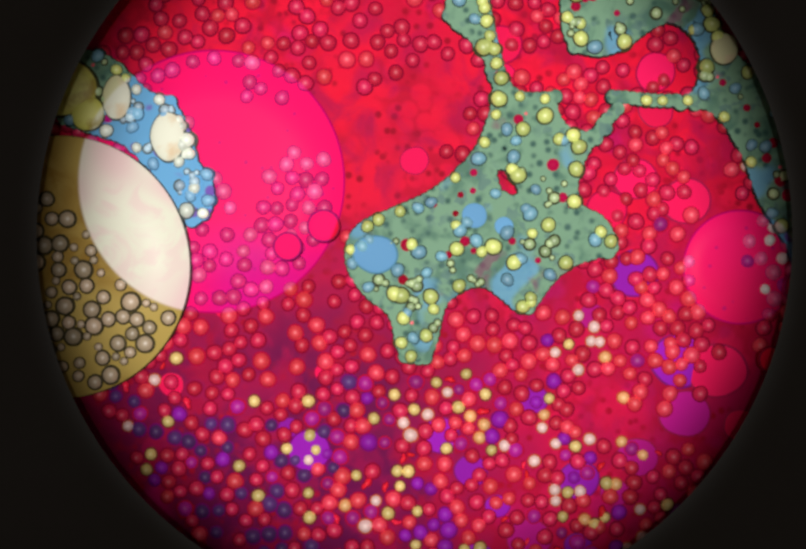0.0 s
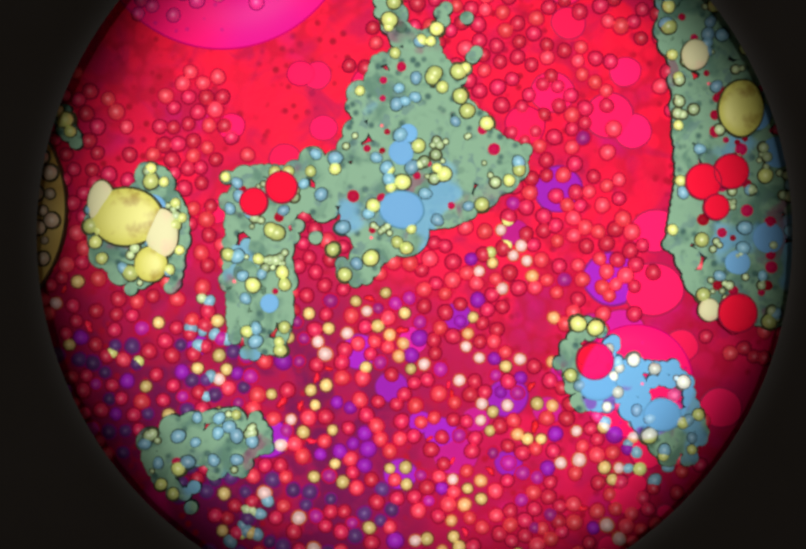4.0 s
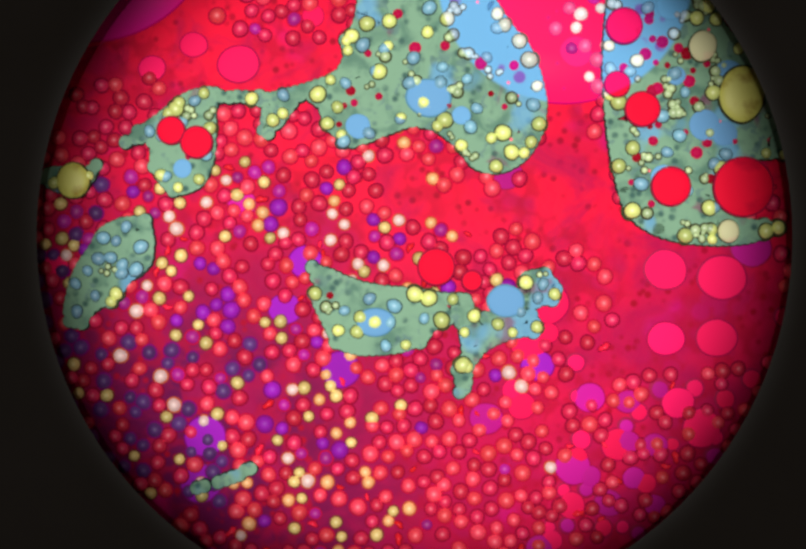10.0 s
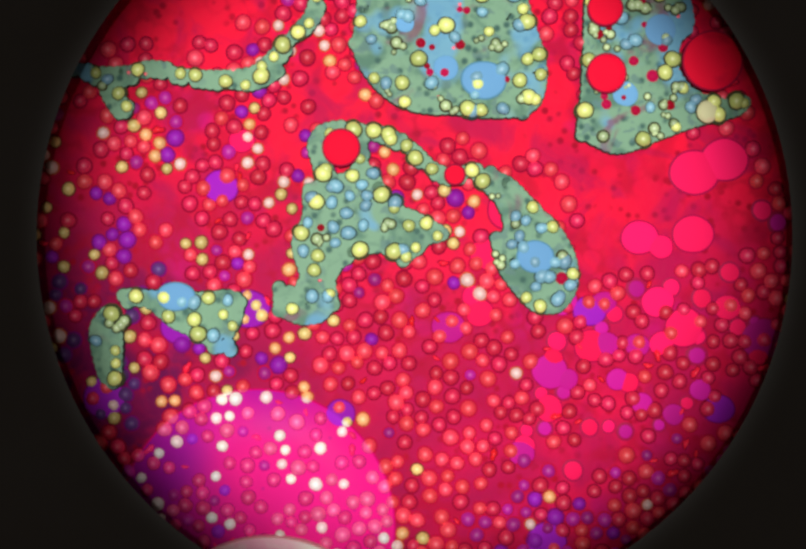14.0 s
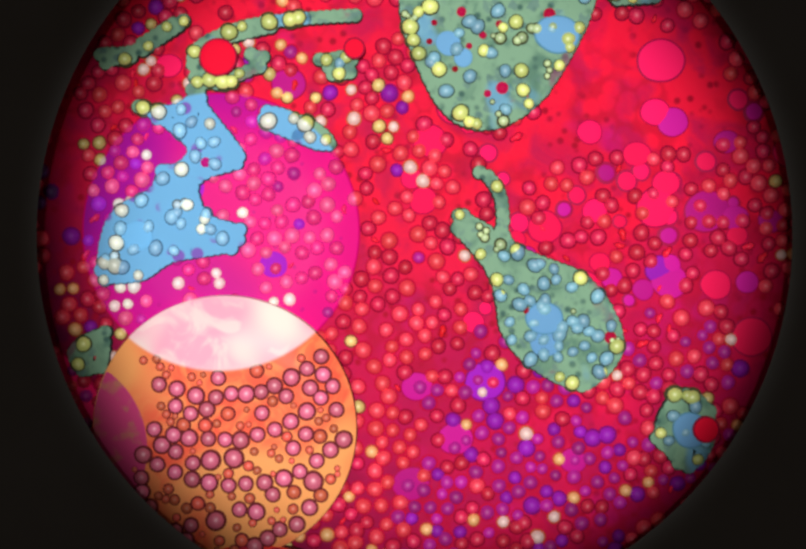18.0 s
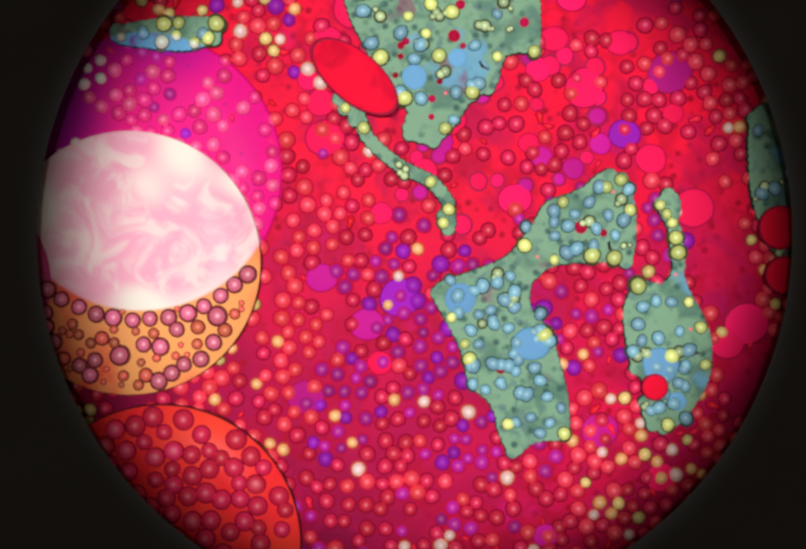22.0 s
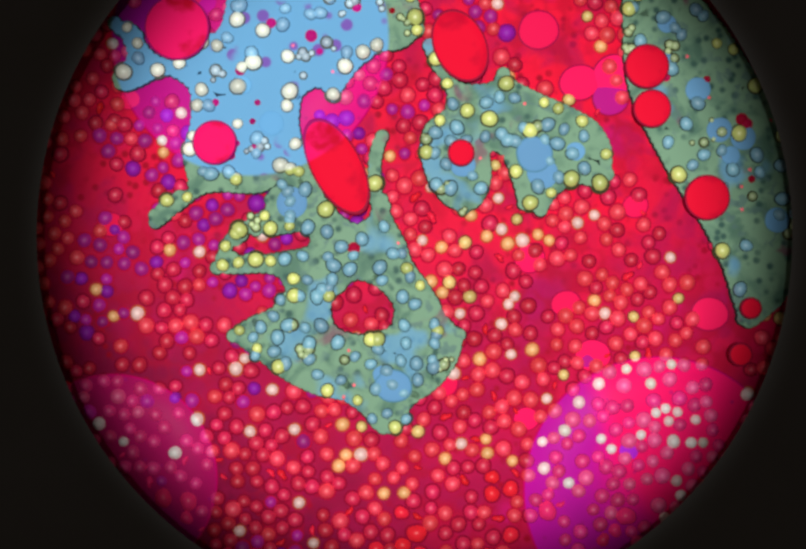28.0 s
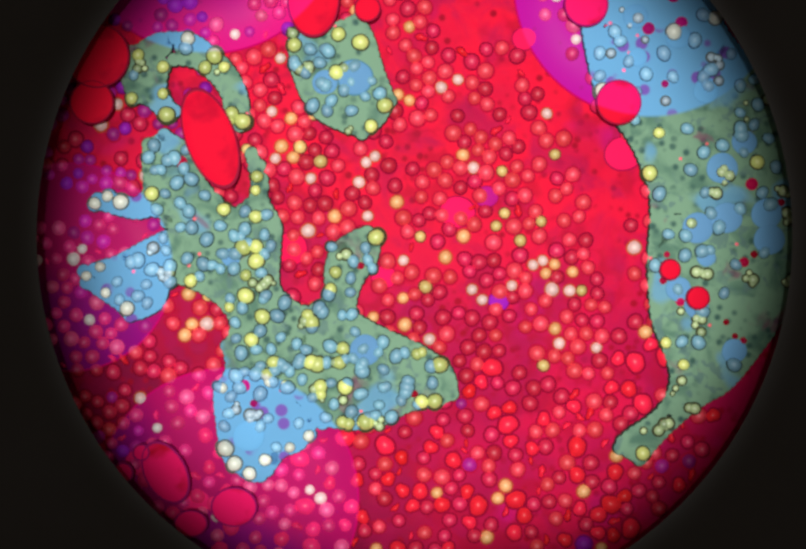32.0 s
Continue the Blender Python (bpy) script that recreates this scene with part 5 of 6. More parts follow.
# pool along the dark edge in the last seconds
Q = Pool("green and blue pool along the dark edge, clear beads", 0.04, 0.02, 0.4, 0.12, 10)
Q.shape(22, 1455,200,1500,200,1520,500,1480,560,1460,400)
Q.slide(22, 19, 150, 150)
Q.slide(22, 0, 150, 150)
Q.shape(23, 1425,120,1500,200,1520,450,1490,600,1450,540,1415,400,1420,250)
Q.shape(24, 1400,110,1450,120,1510,300,1520,550,1470,600,1440,540,1400,430,1365,370,1390,250)
Q.shape(25, 1360,170,1420,100,1480,200,1520,400,1500,560,1440,540,1400,440,1340,400,1335,320,1350,220)
Q.shape(25.5, 1340,80,1350,150,1320,220,1315,300,1335,380,1385,430,1400,490,1450,560,1500,560,1520,400,1480,200,1420,80,1320,20)
Q.shape(27.5, 1235,0,1330,20,1430,100,1500,250,1510,560,1460,640,1450,580,1420,500,1370,430,1320,350,1260,260,1230,180)
Q.shape(28, 1210,0,1290,0,1400,30,1460,120,1500,300,1500,560,1460,650,1435,610,1410,520,1370,440,1310,350,1250,240,1215,150)
Q.shape(29, 1165,0,1260,0,1380,40,1460,140,1500,320,1500,560,1480,700,1410,720,1400,620,1390,520,1360,430,1300,380,1270,300,1210,190,1170,80)
Q.shape(30, 1140,0,1300,0,1400,50,1470,150,1510,350,1510,600,1460,720,1380,755,1365,650,1350,480,1320,370,1260,320,1250,250,1190,140,1150,60)
Q.shape(31, 1110,0,1350,0,1430,80,1490,200,1510,400,1490,650,1440,780,1380,850,1300,940,1330,860,1380,790,1330,740,1315,640,1310,480,1290,380,1240,300,1195,220,1180,150,1140,70)
Q.shape(32, 1110,0,1350,0,1430,80,1490,200,1510,400,1490,600,1430,760,1370,790,1300,850,1250,910,1200,880,1200,850,1280,800,1310,740,1290,680,1265,620,1260,500,1270,380,1230,280,1160,190,1140,100)
Q.build()
# pool of swollen yellow droplets beside the ochre drop
L = Pool("dark green pool packed with swollen yellow droplets", 0.8, 0.2, 0.6, 0.1, 4)
L.shape(0, 105,20,130,90,200,100,240,130,290,180,330,185,360,230,380,290,385,320,410,340,418,385,405,430,370,440,345,410,320,370,290,330,240,280,190,265,110,240,100,150)
L.shape(1, 100,130,150,150,235,155,270,190,320,260,370,300,390,360,420,420,440,460,425,495,390,520,365,538,330,520,310,480,300,420,280,360,230,300,160,250,100,220)
L.shape(2, 110,160,170,150,220,180,260,240,280,300,320,330,370,355,400,390,420,450,420,500,370,530,330,550,360,580,375,620,365,660,330,675,290,650,270,600,255,560,250,480,240,400,220,340,190,280,150,230)
L.shape(3, 75,150,130,180,190,230,215,290,240,350,290,375,310,345,345,340,380,370,395,430,390,510,360,560,320,575,300,600,320,650,315,700,280,715,240,690,200,620,180,570,230,540,200,500,210,430,195,370,170,290,110,220)
L.shape(3.5, 185,440,200,390,280,365,290,330,340,335,375,390,385,450,370,530,345,590,300,600,250,590,240,550,200,540)
L.shape(3.5, 100,200,150,220,180,280,170,310,120,250)
L.shape(5.5, 95,360,150,350,200,310,240,345,290,380,305,430,285,490,210,500,150,520,100,510,95,430)
L.shape(5.5, 125,600,170,585,210,630,190,665,150,660)
L.shape(6, 80,480,90,430,120,380,180,355,240,370,280,400,295,440,270,470,210,500,150,500,130,560,100,560)
L.shape(6, 100,600,140,590,165,640,150,672,120,660)
L.shape(7, 50,510,60,460,110,400,160,375,200,385,240,378,285,395,285,430,240,445,190,440,150,470,90,520)
L.shape(8, 20,530,60,460,100,400,110,360,170,340,200,355,250,350,265,390,230,415,190,410,130,420,70,480)
L.shape(9, 20,420,80,320,130,320,170,345,210,335,230,360,210,400,170,395,130,360,90,360)
L.shape(10, 60,340,100,320,150,330,190,310,185,350,150,375,100,375)
L.shape(11, 40,340,90,310,150,280,140,310,80,340)
L.slide(11, 14, -250, -60)
L.build()
# strip that parts from the grey-green pool
W = Pool("green strip of liquid filled with blue droplets", 0.3, 0.9, 0.5, 0.1, 6)
W.shape(0, 775,600,830,560,860,600,840,680,810,705,785,695)
W.shape(1, 690,610,740,580,770,600,760,680,725,705,695,690)
W.shape(2, 600,600,650,560,690,580,680,660,650,700,620,710)
W.shape(3, 450,450,500,440,520,560,600,690,565,720,520,690,470,560)
W.shape(3.5, 455,470,500,460,520,560,560,690,530,715,490,690,465,600)
W.shape(5.5, 330,480,350,420,410,430,415,500,400,580,390,650,385,700,375,760,340,760,320,710,305,640,310,560)
W.shape(6, 310,470,365,480,365,560,355,640,355,740,330,770,295,765,280,720,290,670,275,600,285,530)
W.shape(7, 235,500,275,510,290,560,280,620,250,640,265,680,290,720,260,780,230,785,205,740,185,680,175,620,195,560)
W.shape(8, 440,370,480,380,450,450,425,520,400,560,370,590,330,640,300,690,265,710,245,680,250,640,280,600,265,540,290,490,320,440,350,400,400,380)
W.shape(9, 300,370,350,370,390,395,380,450,370,500,330,530,300,590,270,640,240,690,210,680,190,640,180,580,195,530,220,490,250,460,280,410)
W.shape(10, 240,420,290,420,300,470,295,520,250,550,230,590,190,600,160,640,120,640,120,590,140,520,170,480,190,440)
W.shape(11, 120,450,180,440,200,470,200,540,170,570,130,590,90,600,95,540,110,490)
W.slide(11, 14, -250, -60)
W.build()
# dim pool at the lower dark edge
B = Pool("dim green pool full of blue droplets", 0.3, 0.8, 0.6, 0.1, 5)
B.shape(2, 200,700,250,690,285,730,270,790,310,830,360,860,400,900,390,930,340,930,280,890,240,850,210,780,180,720)
B.slide(2, 0, -80, 260)
B.slide(2, 1, -10, 120)
B.shape(3, 340,820,370,805,440,795,490,810,525,840,510,870,470,895,430,915,390,905,350,870)
B.shape(3.5, 300,840,350,805,420,800,480,790,545,810,550,850,500,880,480,915,420,900,350,930,390,990,340,1000,300,920)
B.shape(5.5, 220,860,280,830,330,810,400,815,400,870,450,900,490,970,490,1000,440,1000,370,960,300,950,240,900)
B.shape(6, 215,840,260,830,330,850,380,880,420,930,480,980,550,990,540,1030,490,1045,430,1010,370,990,300,950,250,910)
B.shape(7, 240,860,320,900,380,960,440,1000,530,960,570,970,640,985,640,1010,580,1015,520,1010,440,1025,380,1010,300,960,230,900)
B.shape(8, 420,985,480,965,560,950,600,960,560,990,480,1030,430,1025)
B.shape(9, 400,990,460,975,500,960,540,950,500,1010,430,1030)
B.slide(9, 11, -100, 200)
B.build()


# ---- red drops that float on the green pools ----
def island(radius, rows, stretch=1.0, seed=0, label="scarlet drop with a dark edge, floating on a green pool"):
    ob = new("red_drop", film_mesh("red_drop", SCARLET, radius, 27.0 + 0.05 * seed, seg=40, wobble=0.012, stretch=stretch, seed=seed, lip=0.8))
    tagged(ob, label, "liquid drop", "red drops on the pools")
    travel(ob, rows, (784, 534.5, 0.2))
    top = 27.0 + 0.05 * seed
    rim = child("rim", ring_mesh("rim", WINE_RIM, radius - 2.2, radius + 1.4, top + 0.05, top + 0.5, 64), ob, 0, 0, 0, "thin wine-dark edge")
    rim.scale = (1, stretch, 1)
    return ob


island(35, [(0, 1560, 560), (3, 1420, 420), (6, 1275, 232), (7.5, 1235, 175), (9, 1220, 95), (10, 1214, 51), (11, 1212, 15), (13, 1180, -60)], seed=1)
island(34, [(0, 1590, 480), (3, 1425, 320), (6, 1418, 375), (7.5, 1355, 315), (9, 1290, 253), (11, 1214, 165), (13, 1180, 57), (14.5, 1172, -5), (17, 1120, -120)], seed=2)
island(38, [(0, 1570, 700), (3, 1455, 640), (6, 1405, 532), (7.5, 1375, 465), (9, 1338, 400), (11, 1262, 322), (13, 1183, 205), (14.5, 1177, 107), (17, 1130, -60)], seed=3)
island(58, [(0, 1640, 640), (6, 1560, 520), (7.5, 1510, 465), (9, 1465, 410), (11, 1430, 310), (13, 1400, 185), (14.5, 1375, 80), (17, 1320, -100)], seed=4)
island(42, [(0, 1650, 700), (20, 1600, 520), (23, 1460, 390), (25, 1378, 268), (28, 1258, 130), (30, 1187, 95), (32, 1140, 10)], seed=5)
island(36, [(0, 1660, 800), (20, 1600, 620), (23, 1468, 478), (25, 1378, 362), (28, 1268, 212), (30, 1165, 20), (32, 1100, -60)], seed=6)
island(43, [(0, 1650, 800), (23, 1600, 640), (25, 1470, 530), (28, 1375, 385), (30, 1290, 295), (32, 1203, 200)], seed=7)
island(22, [(0, 1650, 900), (25, 1600, 720), (28, 1440, 690), (30, 1417, 652), (32, 1357, 580)], seed=8)
island(20, [(0, 1680, 800), (25, 1580, 640), (28, 1460, 600), (30, 1385, 555), (32, 1303, 525)], seed=9)
island(20, [(0, 1400, 1100), (3, 1180, 760), (6, 1065, 620), (7.5, 962, 590), (9, 910, 572), (11, 926, 502), (13, 905, 380), (17, 760, 200), (20, 600, -50)], seed=10)
island(27, [(0, 560, 480), (3, 500, 425), (6, 480, 335), (7.5, 440, 315), (9, 376, 283), (11, 290, 240), (13, 160, 240), (14.5, 40, 240)], seed=11)
island(31, [(0, 630, 440), (3, 558, 388), (6, 538, 320), (7.5, 515, 285), (9, 445, 235), (11, 315, 320), (13, 160, 185), (14.5, 60, 150)], seed=12)
island(42, [(0, 900, -300), (21, 760, -150), (22, 700, -60), (23, 680, 120), (24, 664, 232), (25, 622, 237), (28, 418, 278), (30, 265, 245), (32, 180, 200)], seed=13)
island(48, [(0, 600, -400, -50), (20, 640, -200, -50), (22, 690, 150, -50), (23, 730, 280, -50), (24, 800, 430, -15), (25, 785, 430, 0), (27.5, 690, 330, -24), (28, 655, 325, -28), (29, 605, 310, -25), (30, 545, 300, -24), (31, 470, 275, -22), (32, 410, 270, -20)], stretch=2.1, seed=14)
island(62, [(0, 900, -500), (25, 480, -90), (28, 345, 55), (29, 330, 45), (30, 283, 55), (31, 230, 75), (32, 190, 110)], seed=17)
island(50, [(0, 1100, -500), (25, 1010, -110, -30), (28, 895, 90, -25), (29, 848, 45, -10), (30, 770, 35), (31, 690, 20), (32, 610, 0)], stretch=1.45, seed=18)
island(25, [(0, 1500, 700), (3, 1420, 470), (6, 1340, 310), (7, 1310, 285), (8, 1262, 250), (9, 1225, 215), (10, 1200, 165), (11, 1197, 100), (12, 1195, 40), (13, 1180, -40)], seed=19)
island(25, [(0, 1500, 1250), (20, 1330, 800), (23, 1232, 705), (25, 1115, 540), (28, 897, 298), (30, 770, 192), (32, 715, 18)], seed=15)
island(36, [(0, 1400, 1150), (3, 1185, 765), (6, 1090, 640), (7.5, 975, 600), (9, 900, 580), (11, 800, 450), (13, 725, 365), (14.5, 630, 250), (17, 480, 155), (19, 370, 75), (21, 250, 40), (24, 100, -80)], seed=16)
LOOSE = "smooth scarlet drop drifting in dark plum oil"
island(40, [(0, 900, 1900, -30, -45), (25, 640, 1280, -30, -45), (28, 485, 1075, -28, -45), (30, 400, 985, -28), (31, 362, 950, -28), (32, 323, 919, -28)], stretch=1.6, seed=20, label=LOOSE)
island(44, [(0, 1000, 2000, 0, -45), (25, 760, 1400, 0, -45), (28, 590, 1180, 0, -45), (30, 505, 1075, 0), (31, 470, 1032, 0), (32, 456, 986, 0)], stretch=0.85, seed=21, label=LOOSE)
island(32, [(0, 900, 2000, 0, -45), (25, 660, 1400, 0, -45), (28, 500, 1190, 0, -45), (30, 430, 1095, 0), (31, 400, 1055, 0), (32, 372, 1018, 0)], stretch=0.8, seed=22, label=LOOSE)
island(20, [(0, 800, 1900, 0, -45), (25, 540, 1280, 0, -45), (28, 370, 1050, 0, -45), (30, 295, 965, 0), (31, 262, 935, 0), (32, 240, 920, 0)], seed=23, label=LOOSE)
island(16, [(0, 800, 1800, 0, -45), (25, 560, 1220, 0, -45), (28, 410, 1000, 0, -45), (30, 335, 920, 0), (31, 304, 896, 0), (32, 276, 880, 0)], seed=24, label=LOOSE)


# ---- large yellow, cream and blue drops on the pools ----
def big_drop(name, radius, material, label, rows, stretch=1.0, tall=0.45, seed=0):
    mesh = drop_mesh(material, radius, radius * tall, seg=36, wobble=0.06, stretch=stretch, seed=seed)
    ob = tagged(new(name, mesh), label, "liquid drop", "large drops on the pools")
    travel(ob, rows, (784, 534.5, TOP + 1.5))


LEMON = liquid("lemon_drop", (0.66, 0.64, 0.13), (0.85, 0.85, 0.6), grain=260, dark=(0.40, 0.30, 0.04), rough=0.5, spec=0.5)
IVORY = liquid("ivory_drop", (0.72, 0.70, 0.40), (0.88, 0.88, 0.72), grain=200, dark=(0.8, 0.62, 0.4))
big_drop("yellow_drop", 46, LEMON, "swollen lemon-yellow drop with dark specks", [(0, 1560, 250), (3, 1447, 205), (6, 1440, 226), (7.5, 1436, 220), (9, 1442, 210), (11, 1450, 150), (13, 1490, 60), (15, 1480, -100)], 1.3, 0.3, 1)
big_drop("cream_drop", 29, IVORY, "smooth cream-coloured drop on a pool", [(0, 1410, 95), (3, 1350, 98), (6, 1365, 125), (7.5, 1368, 122), (9, 1360, 106), (11, 1376, 66), (13, 1350, -20), (15, 1340, -120)], 1.1, 0.4, 2)
big_drop("yellow_drop", 72, LEMON, "swollen lemon-yellow drop with reddish stains", [(0, 120, 170), (3, 265, 400), (6, 155, 432), (7.5, 95, 395), (9, 30, 380), (12, -90, 350)], 0.85, 0.2, 3)
big_drop("yellow_drop", 34, LEMON, "small lemon-yellow drop on a dark pool", [(0, 170, 220), (3, 300, 540), (6, 258, 415), (7.5, 235, 395), (9, 197, 368), (11, 60, 330), (13, -80, 280)], 1.1, 0.35, 4)
big_drop("cream_drop", 36, IVORY, "long cream-coloured drop on a dark pool", [(0, 326, 266), (3, 348, 440), (5.5, 180, 520), (6, 130, 620), (9, 10, 560), (11, -90, 500)], 1.4, 0.35, 5)
big_drop("cream_drop", 30, IVORY, "long cream-coloured drop on a dark pool", [(0, 226, 190), (3, 220, 350), (6, 100, 440), (9, -20, 400), (11, -90, 380)], 1.5, 0.35, 6)
big_drop("cream_drop", 22, IVORY, "smooth cream-coloured drop on a pool", [(0, 1440, 900), (3, 1400, 650), (6, 1347, 548), (7.5, 1342, 512), (9, 1405, 483), (11, 1420, 400), (13, 1400, 270), (15, 1350, 150), (18, 1300, -100)], 1.1, 0.5, 7)
big_drop("blue_drop", 37, AZURE, "smooth round blue drop on a green pool", [(0, 1450, 1100), (3, 1215, 800), (6, 1060, 700), (7.5, 940, 660), (9, 810, 646), (11, 640, 610), (13, 420, 600), (14.5, 300, 560), (18, 0, 450)], 0.8, 0.15, 8)
big_drop("blue_drop", 36, AZURE, "smooth round blue drop on a green pool", [(0, 1500, 1250), (17, 1330, 900), (19, 1360, 790), (21, 1330, 750), (23, 1235, 652), (25, 1150, 500), (28, 1040, 300), (30, 960, 160), (31, 830, 140), (32, 690, 150)], 1.0, 0.12, 9)
big_drop("blue_drop", 38, AZURE, "smooth round blue drop on a green pool", [(0, 1470, 1250), (3, 1330, 830), (6, 1180, 790), (7.5, 1060, 720), (9, 1000, 640), (11, 980, 540), (13, 1050, 500), (14.5, 1040, 500), (17, 1080, 600), (18, 1060, 620), (19, 1080, 660), (20, 1060, 740), (21, 1070, 800), (23, 970, 540), (25, 905, 655), (28, 765, 752), (29, 700, 745), (30, 640, 740, 0, -20), (32, 590, 760, 0, -20)], 0.85, 0.12, 10)
big_drop("blue_drop", 45, AZURE, "smooth round blue drop on a green pool", [(0, 730, 495), (3, 745, 440), (6, 860, 330), (7.5, 830, 280), (9, 780, 240), (11, 910, 160), (13, 940, 175), (14.5, 945, 140), (17, 1130, 95), (19, 1000, 20), (22, 900, -120)], 0.85, 0.1, 11)


# ---- the rafts of droplets that the current carries ----
CALM = {}


def calm(t, *xy):
    """A stretch of smooth oil at time t, with no droplets in it."""
    CALM.setdefault(t, []).append(xy)


calm(0, 300,130,540,130,620,140,950,130,950,220,900,330,760,395,670,440,660,520,640,560,420,600,400,330)
calm(0, 960,0,1090,0,1100,110,1370,60,1360,170,1000,170)
calm(0, 1240,200,1400,220,1480,400,1490,680,1440,560,1310,420,1280,300)
calm(0, 650,560,740,600,780,710,700,720,640,660)
calm(1, 240,100,420,100,420,180,660,100,690,30,860,30,880,140,850,270,690,370,400,400,300,270)
calm(1, 900,0,1030,0,1300,60,1250,120,930,110)
calm(1, 1130,150,1300,150,1400,280,1430,480,1430,690,1300,420,1200,330)
calm(1, 560,540,650,610,690,710,560,680,540,600)
calm(2, 150,80,330,40,340,120,720,120,700,0,800,20,830,120,770,190,770,260,700,350,600,350,600,240,300,190)
calm(2, 850,0,1000,0,1230,0,1210,60,900,60)
calm(2, 1060,120,1250,80,1350,200,1385,400,1370,650,1320,560,1250,400,1110,230)
calm(2, 400,530,480,540,590,620,600,710,380,680)
calm(3, 480,60,790,0,780,80,720,160,710,260,620,340,500,330,480,200)
calm(3, 1030,60,1220,20,1330,200,1355,400,1340,480,1250,350,1100,200,1000,150)
calm(3, 390,400,450,420,470,570,520,700,340,640,400,550)
calm(6, 400,80,600,60,635,160,560,260,420,290,350,340,300,260,400,200)
calm(6, 1110,0,1270,0,1240,250,1260,450,1300,560,1490,640,1400,760,1200,640,1020,560,1180,450,1110,130)
calm(7, 320,60,540,40,620,150,560,240,400,280,210,370,250,250)
calm(7, 1100,60,1240,60,1215,240,1250,480,1450,590,1480,700,1370,560,1200,470,900,560,790,440,1050,330)
calm(7, 900,560,1100,460,1300,520,1370,680,1300,880,1120,950,980,880)
calm(8, 420,0,540,80,630,150,580,230,470,220,410,100)
calm(8, 1080,80,1220,60,1200,400,1350,530,1500,580,1330,620,1150,670,1050,560,880,480,720,460,800,380,1050,340)
calm(9, 390,0,470,60,600,80,630,160,520,210,260,190,300,100)
calm(9, 1070,0,1220,0,1185,340,1270,480,1500,540,1350,620,1150,660,1030,560,850,500,720,440,700,340,1040,350)
calm(10, 300,70,640,70,665,120,560,175,280,200)
calm(10, 1060,100,1170,100,1190,380,1290,480,1500,490,1500,600,1130,460,990,520,820,560,720,480,760,300,960,360)
calm(11, 290,40,660,50,680,100,620,155,300,150)
calm(11, 1060,60,1165,60,1190,380,1250,450,1450,430,1480,560,1180,500,1080,380,860,440,740,480,480,500,600,420,700,230,860,320,1000,330)
calm(12, 280,0,670,0,660,80,560,155,270,130)
calm(12, 1060,60,1150,60,1160,350,1300,390,1490,380,1500,620,1250,620,1130,470,1200,400,1060,340,740,400,680,560,380,460,470,400,640,370,700,240,800,290,1040,290)
calm(13, 190,0,640,0,620,60,540,130,420,150,190,130)
calm(13, 650,80,700,100,740,230,1000,280,1060,200,1060,60,1140,60,1150,300,1240,350,1470,310,1500,600,1160,620,1140,420,1000,290,700,300,620,230)
calm(13, 860,480,960,560,1060,630,1010,800,880,740,850,560)
calm(14, 140,0,610,0,570,60,480,130,300,110,150,120)
calm(14, 600,100,680,60,700,200,840,230,1060,230,1120,90,1140,280,1230,310,1480,230,1500,560,1130,560,1090,420,960,320,620,240,550,170)
calm(14, 870,520,960,560,1050,640,1010,820,860,640)
calm(17, 1190,80,1400,70,1480,300,1490,540,1200,560,1060,420,900,300,860,210,970,250,1100,180)
calm(17, 290,170,400,170,370,300,330,360,290,310)
calm(18, 1120,120,1180,20,1350,20,1470,260,1100,260,1060,320,1060,480,990,460,970,400,880,340,800,290,850,240,1000,260)
calm(18, 240,140,350,150,330,200,240,190)
calm(19, 1100,0,1300,0,1450,220,1200,200,1060,250,1000,320,1120,300,1180,330,1150,480,1090,580,1000,490,930,380,800,250,900,260,1040,200)
calm(19, 170,170,290,80,300,180)
calm(20, 1070,0,1350,0,1400,160,1200,190,1040,190,960,260,920,300,1050,350,1100,460,1070,560,1010,560,940,470,830,330,720,210,700,150,800,200,900,240,1010,220)
calm(20, 130,130,220,70,230,160,200,180)
calm(21, 1060,0,1290,0,1250,140,1110,170,1010,200,930,290,970,370,1200,320,1400,320,1480,500,1480,700,1400,560,1300,400,1270,500,1250,600,1000,530,930,540,920,420,800,300,700,130,740,130,820,200,900,260)
calm(22, 1060,0,1200,0,1190,110,1130,180,960,220,900,290,960,330,1200,270,1430,250,1460,500,1440,800,1380,640,1260,350,1270,540,1130,300,1040,420,920,520,890,460,870,360,720,250,640,60,680,60,730,190,800,280)
calm(23, 820,340,900,300,1040,340,960,420,900,500,830,520)
calm(23, 1040,150,1400,120,1420,400,1470,560,1480,800,1380,740,1360,560,1280,460,1260,380,1200,430,1150,280,960,260)
calm(24, 930,80,1380,60,1370,350,1450,480,1480,640,1330,680,1340,500,1230,370,1160,350,1080,300,920,300,930,200)
calm(25, 900,60,1340,60,1350,200,1330,400,1400,520,1440,620,1300,560,1280,420,1160,290,1110,310,1040,310,920,210)
calm(25, 420,330,600,300,610,460,500,600,430,480)
calm(28, 980,0,1210,0,1210,150,1330,380,1420,540,1440,800,1370,700,1340,520,1200,300,1190,220,1000,150)
calm(28, 800,440,960,420,960,480,840,500)
calm(29, 920,20,1160,20,1200,200,1290,380,1380,470,1410,880,1330,870,1320,560,1180,400,1140,140,980,90)
calm(30, 1060,60,1140,80,1200,190,1260,300,1340,400,1360,760,1290,700,1260,420,1160,330,1110,220)
calm(30, 840,370,1000,370,1000,500,900,440)
calm(30, 720,860,1000,850,990,900,700,960)
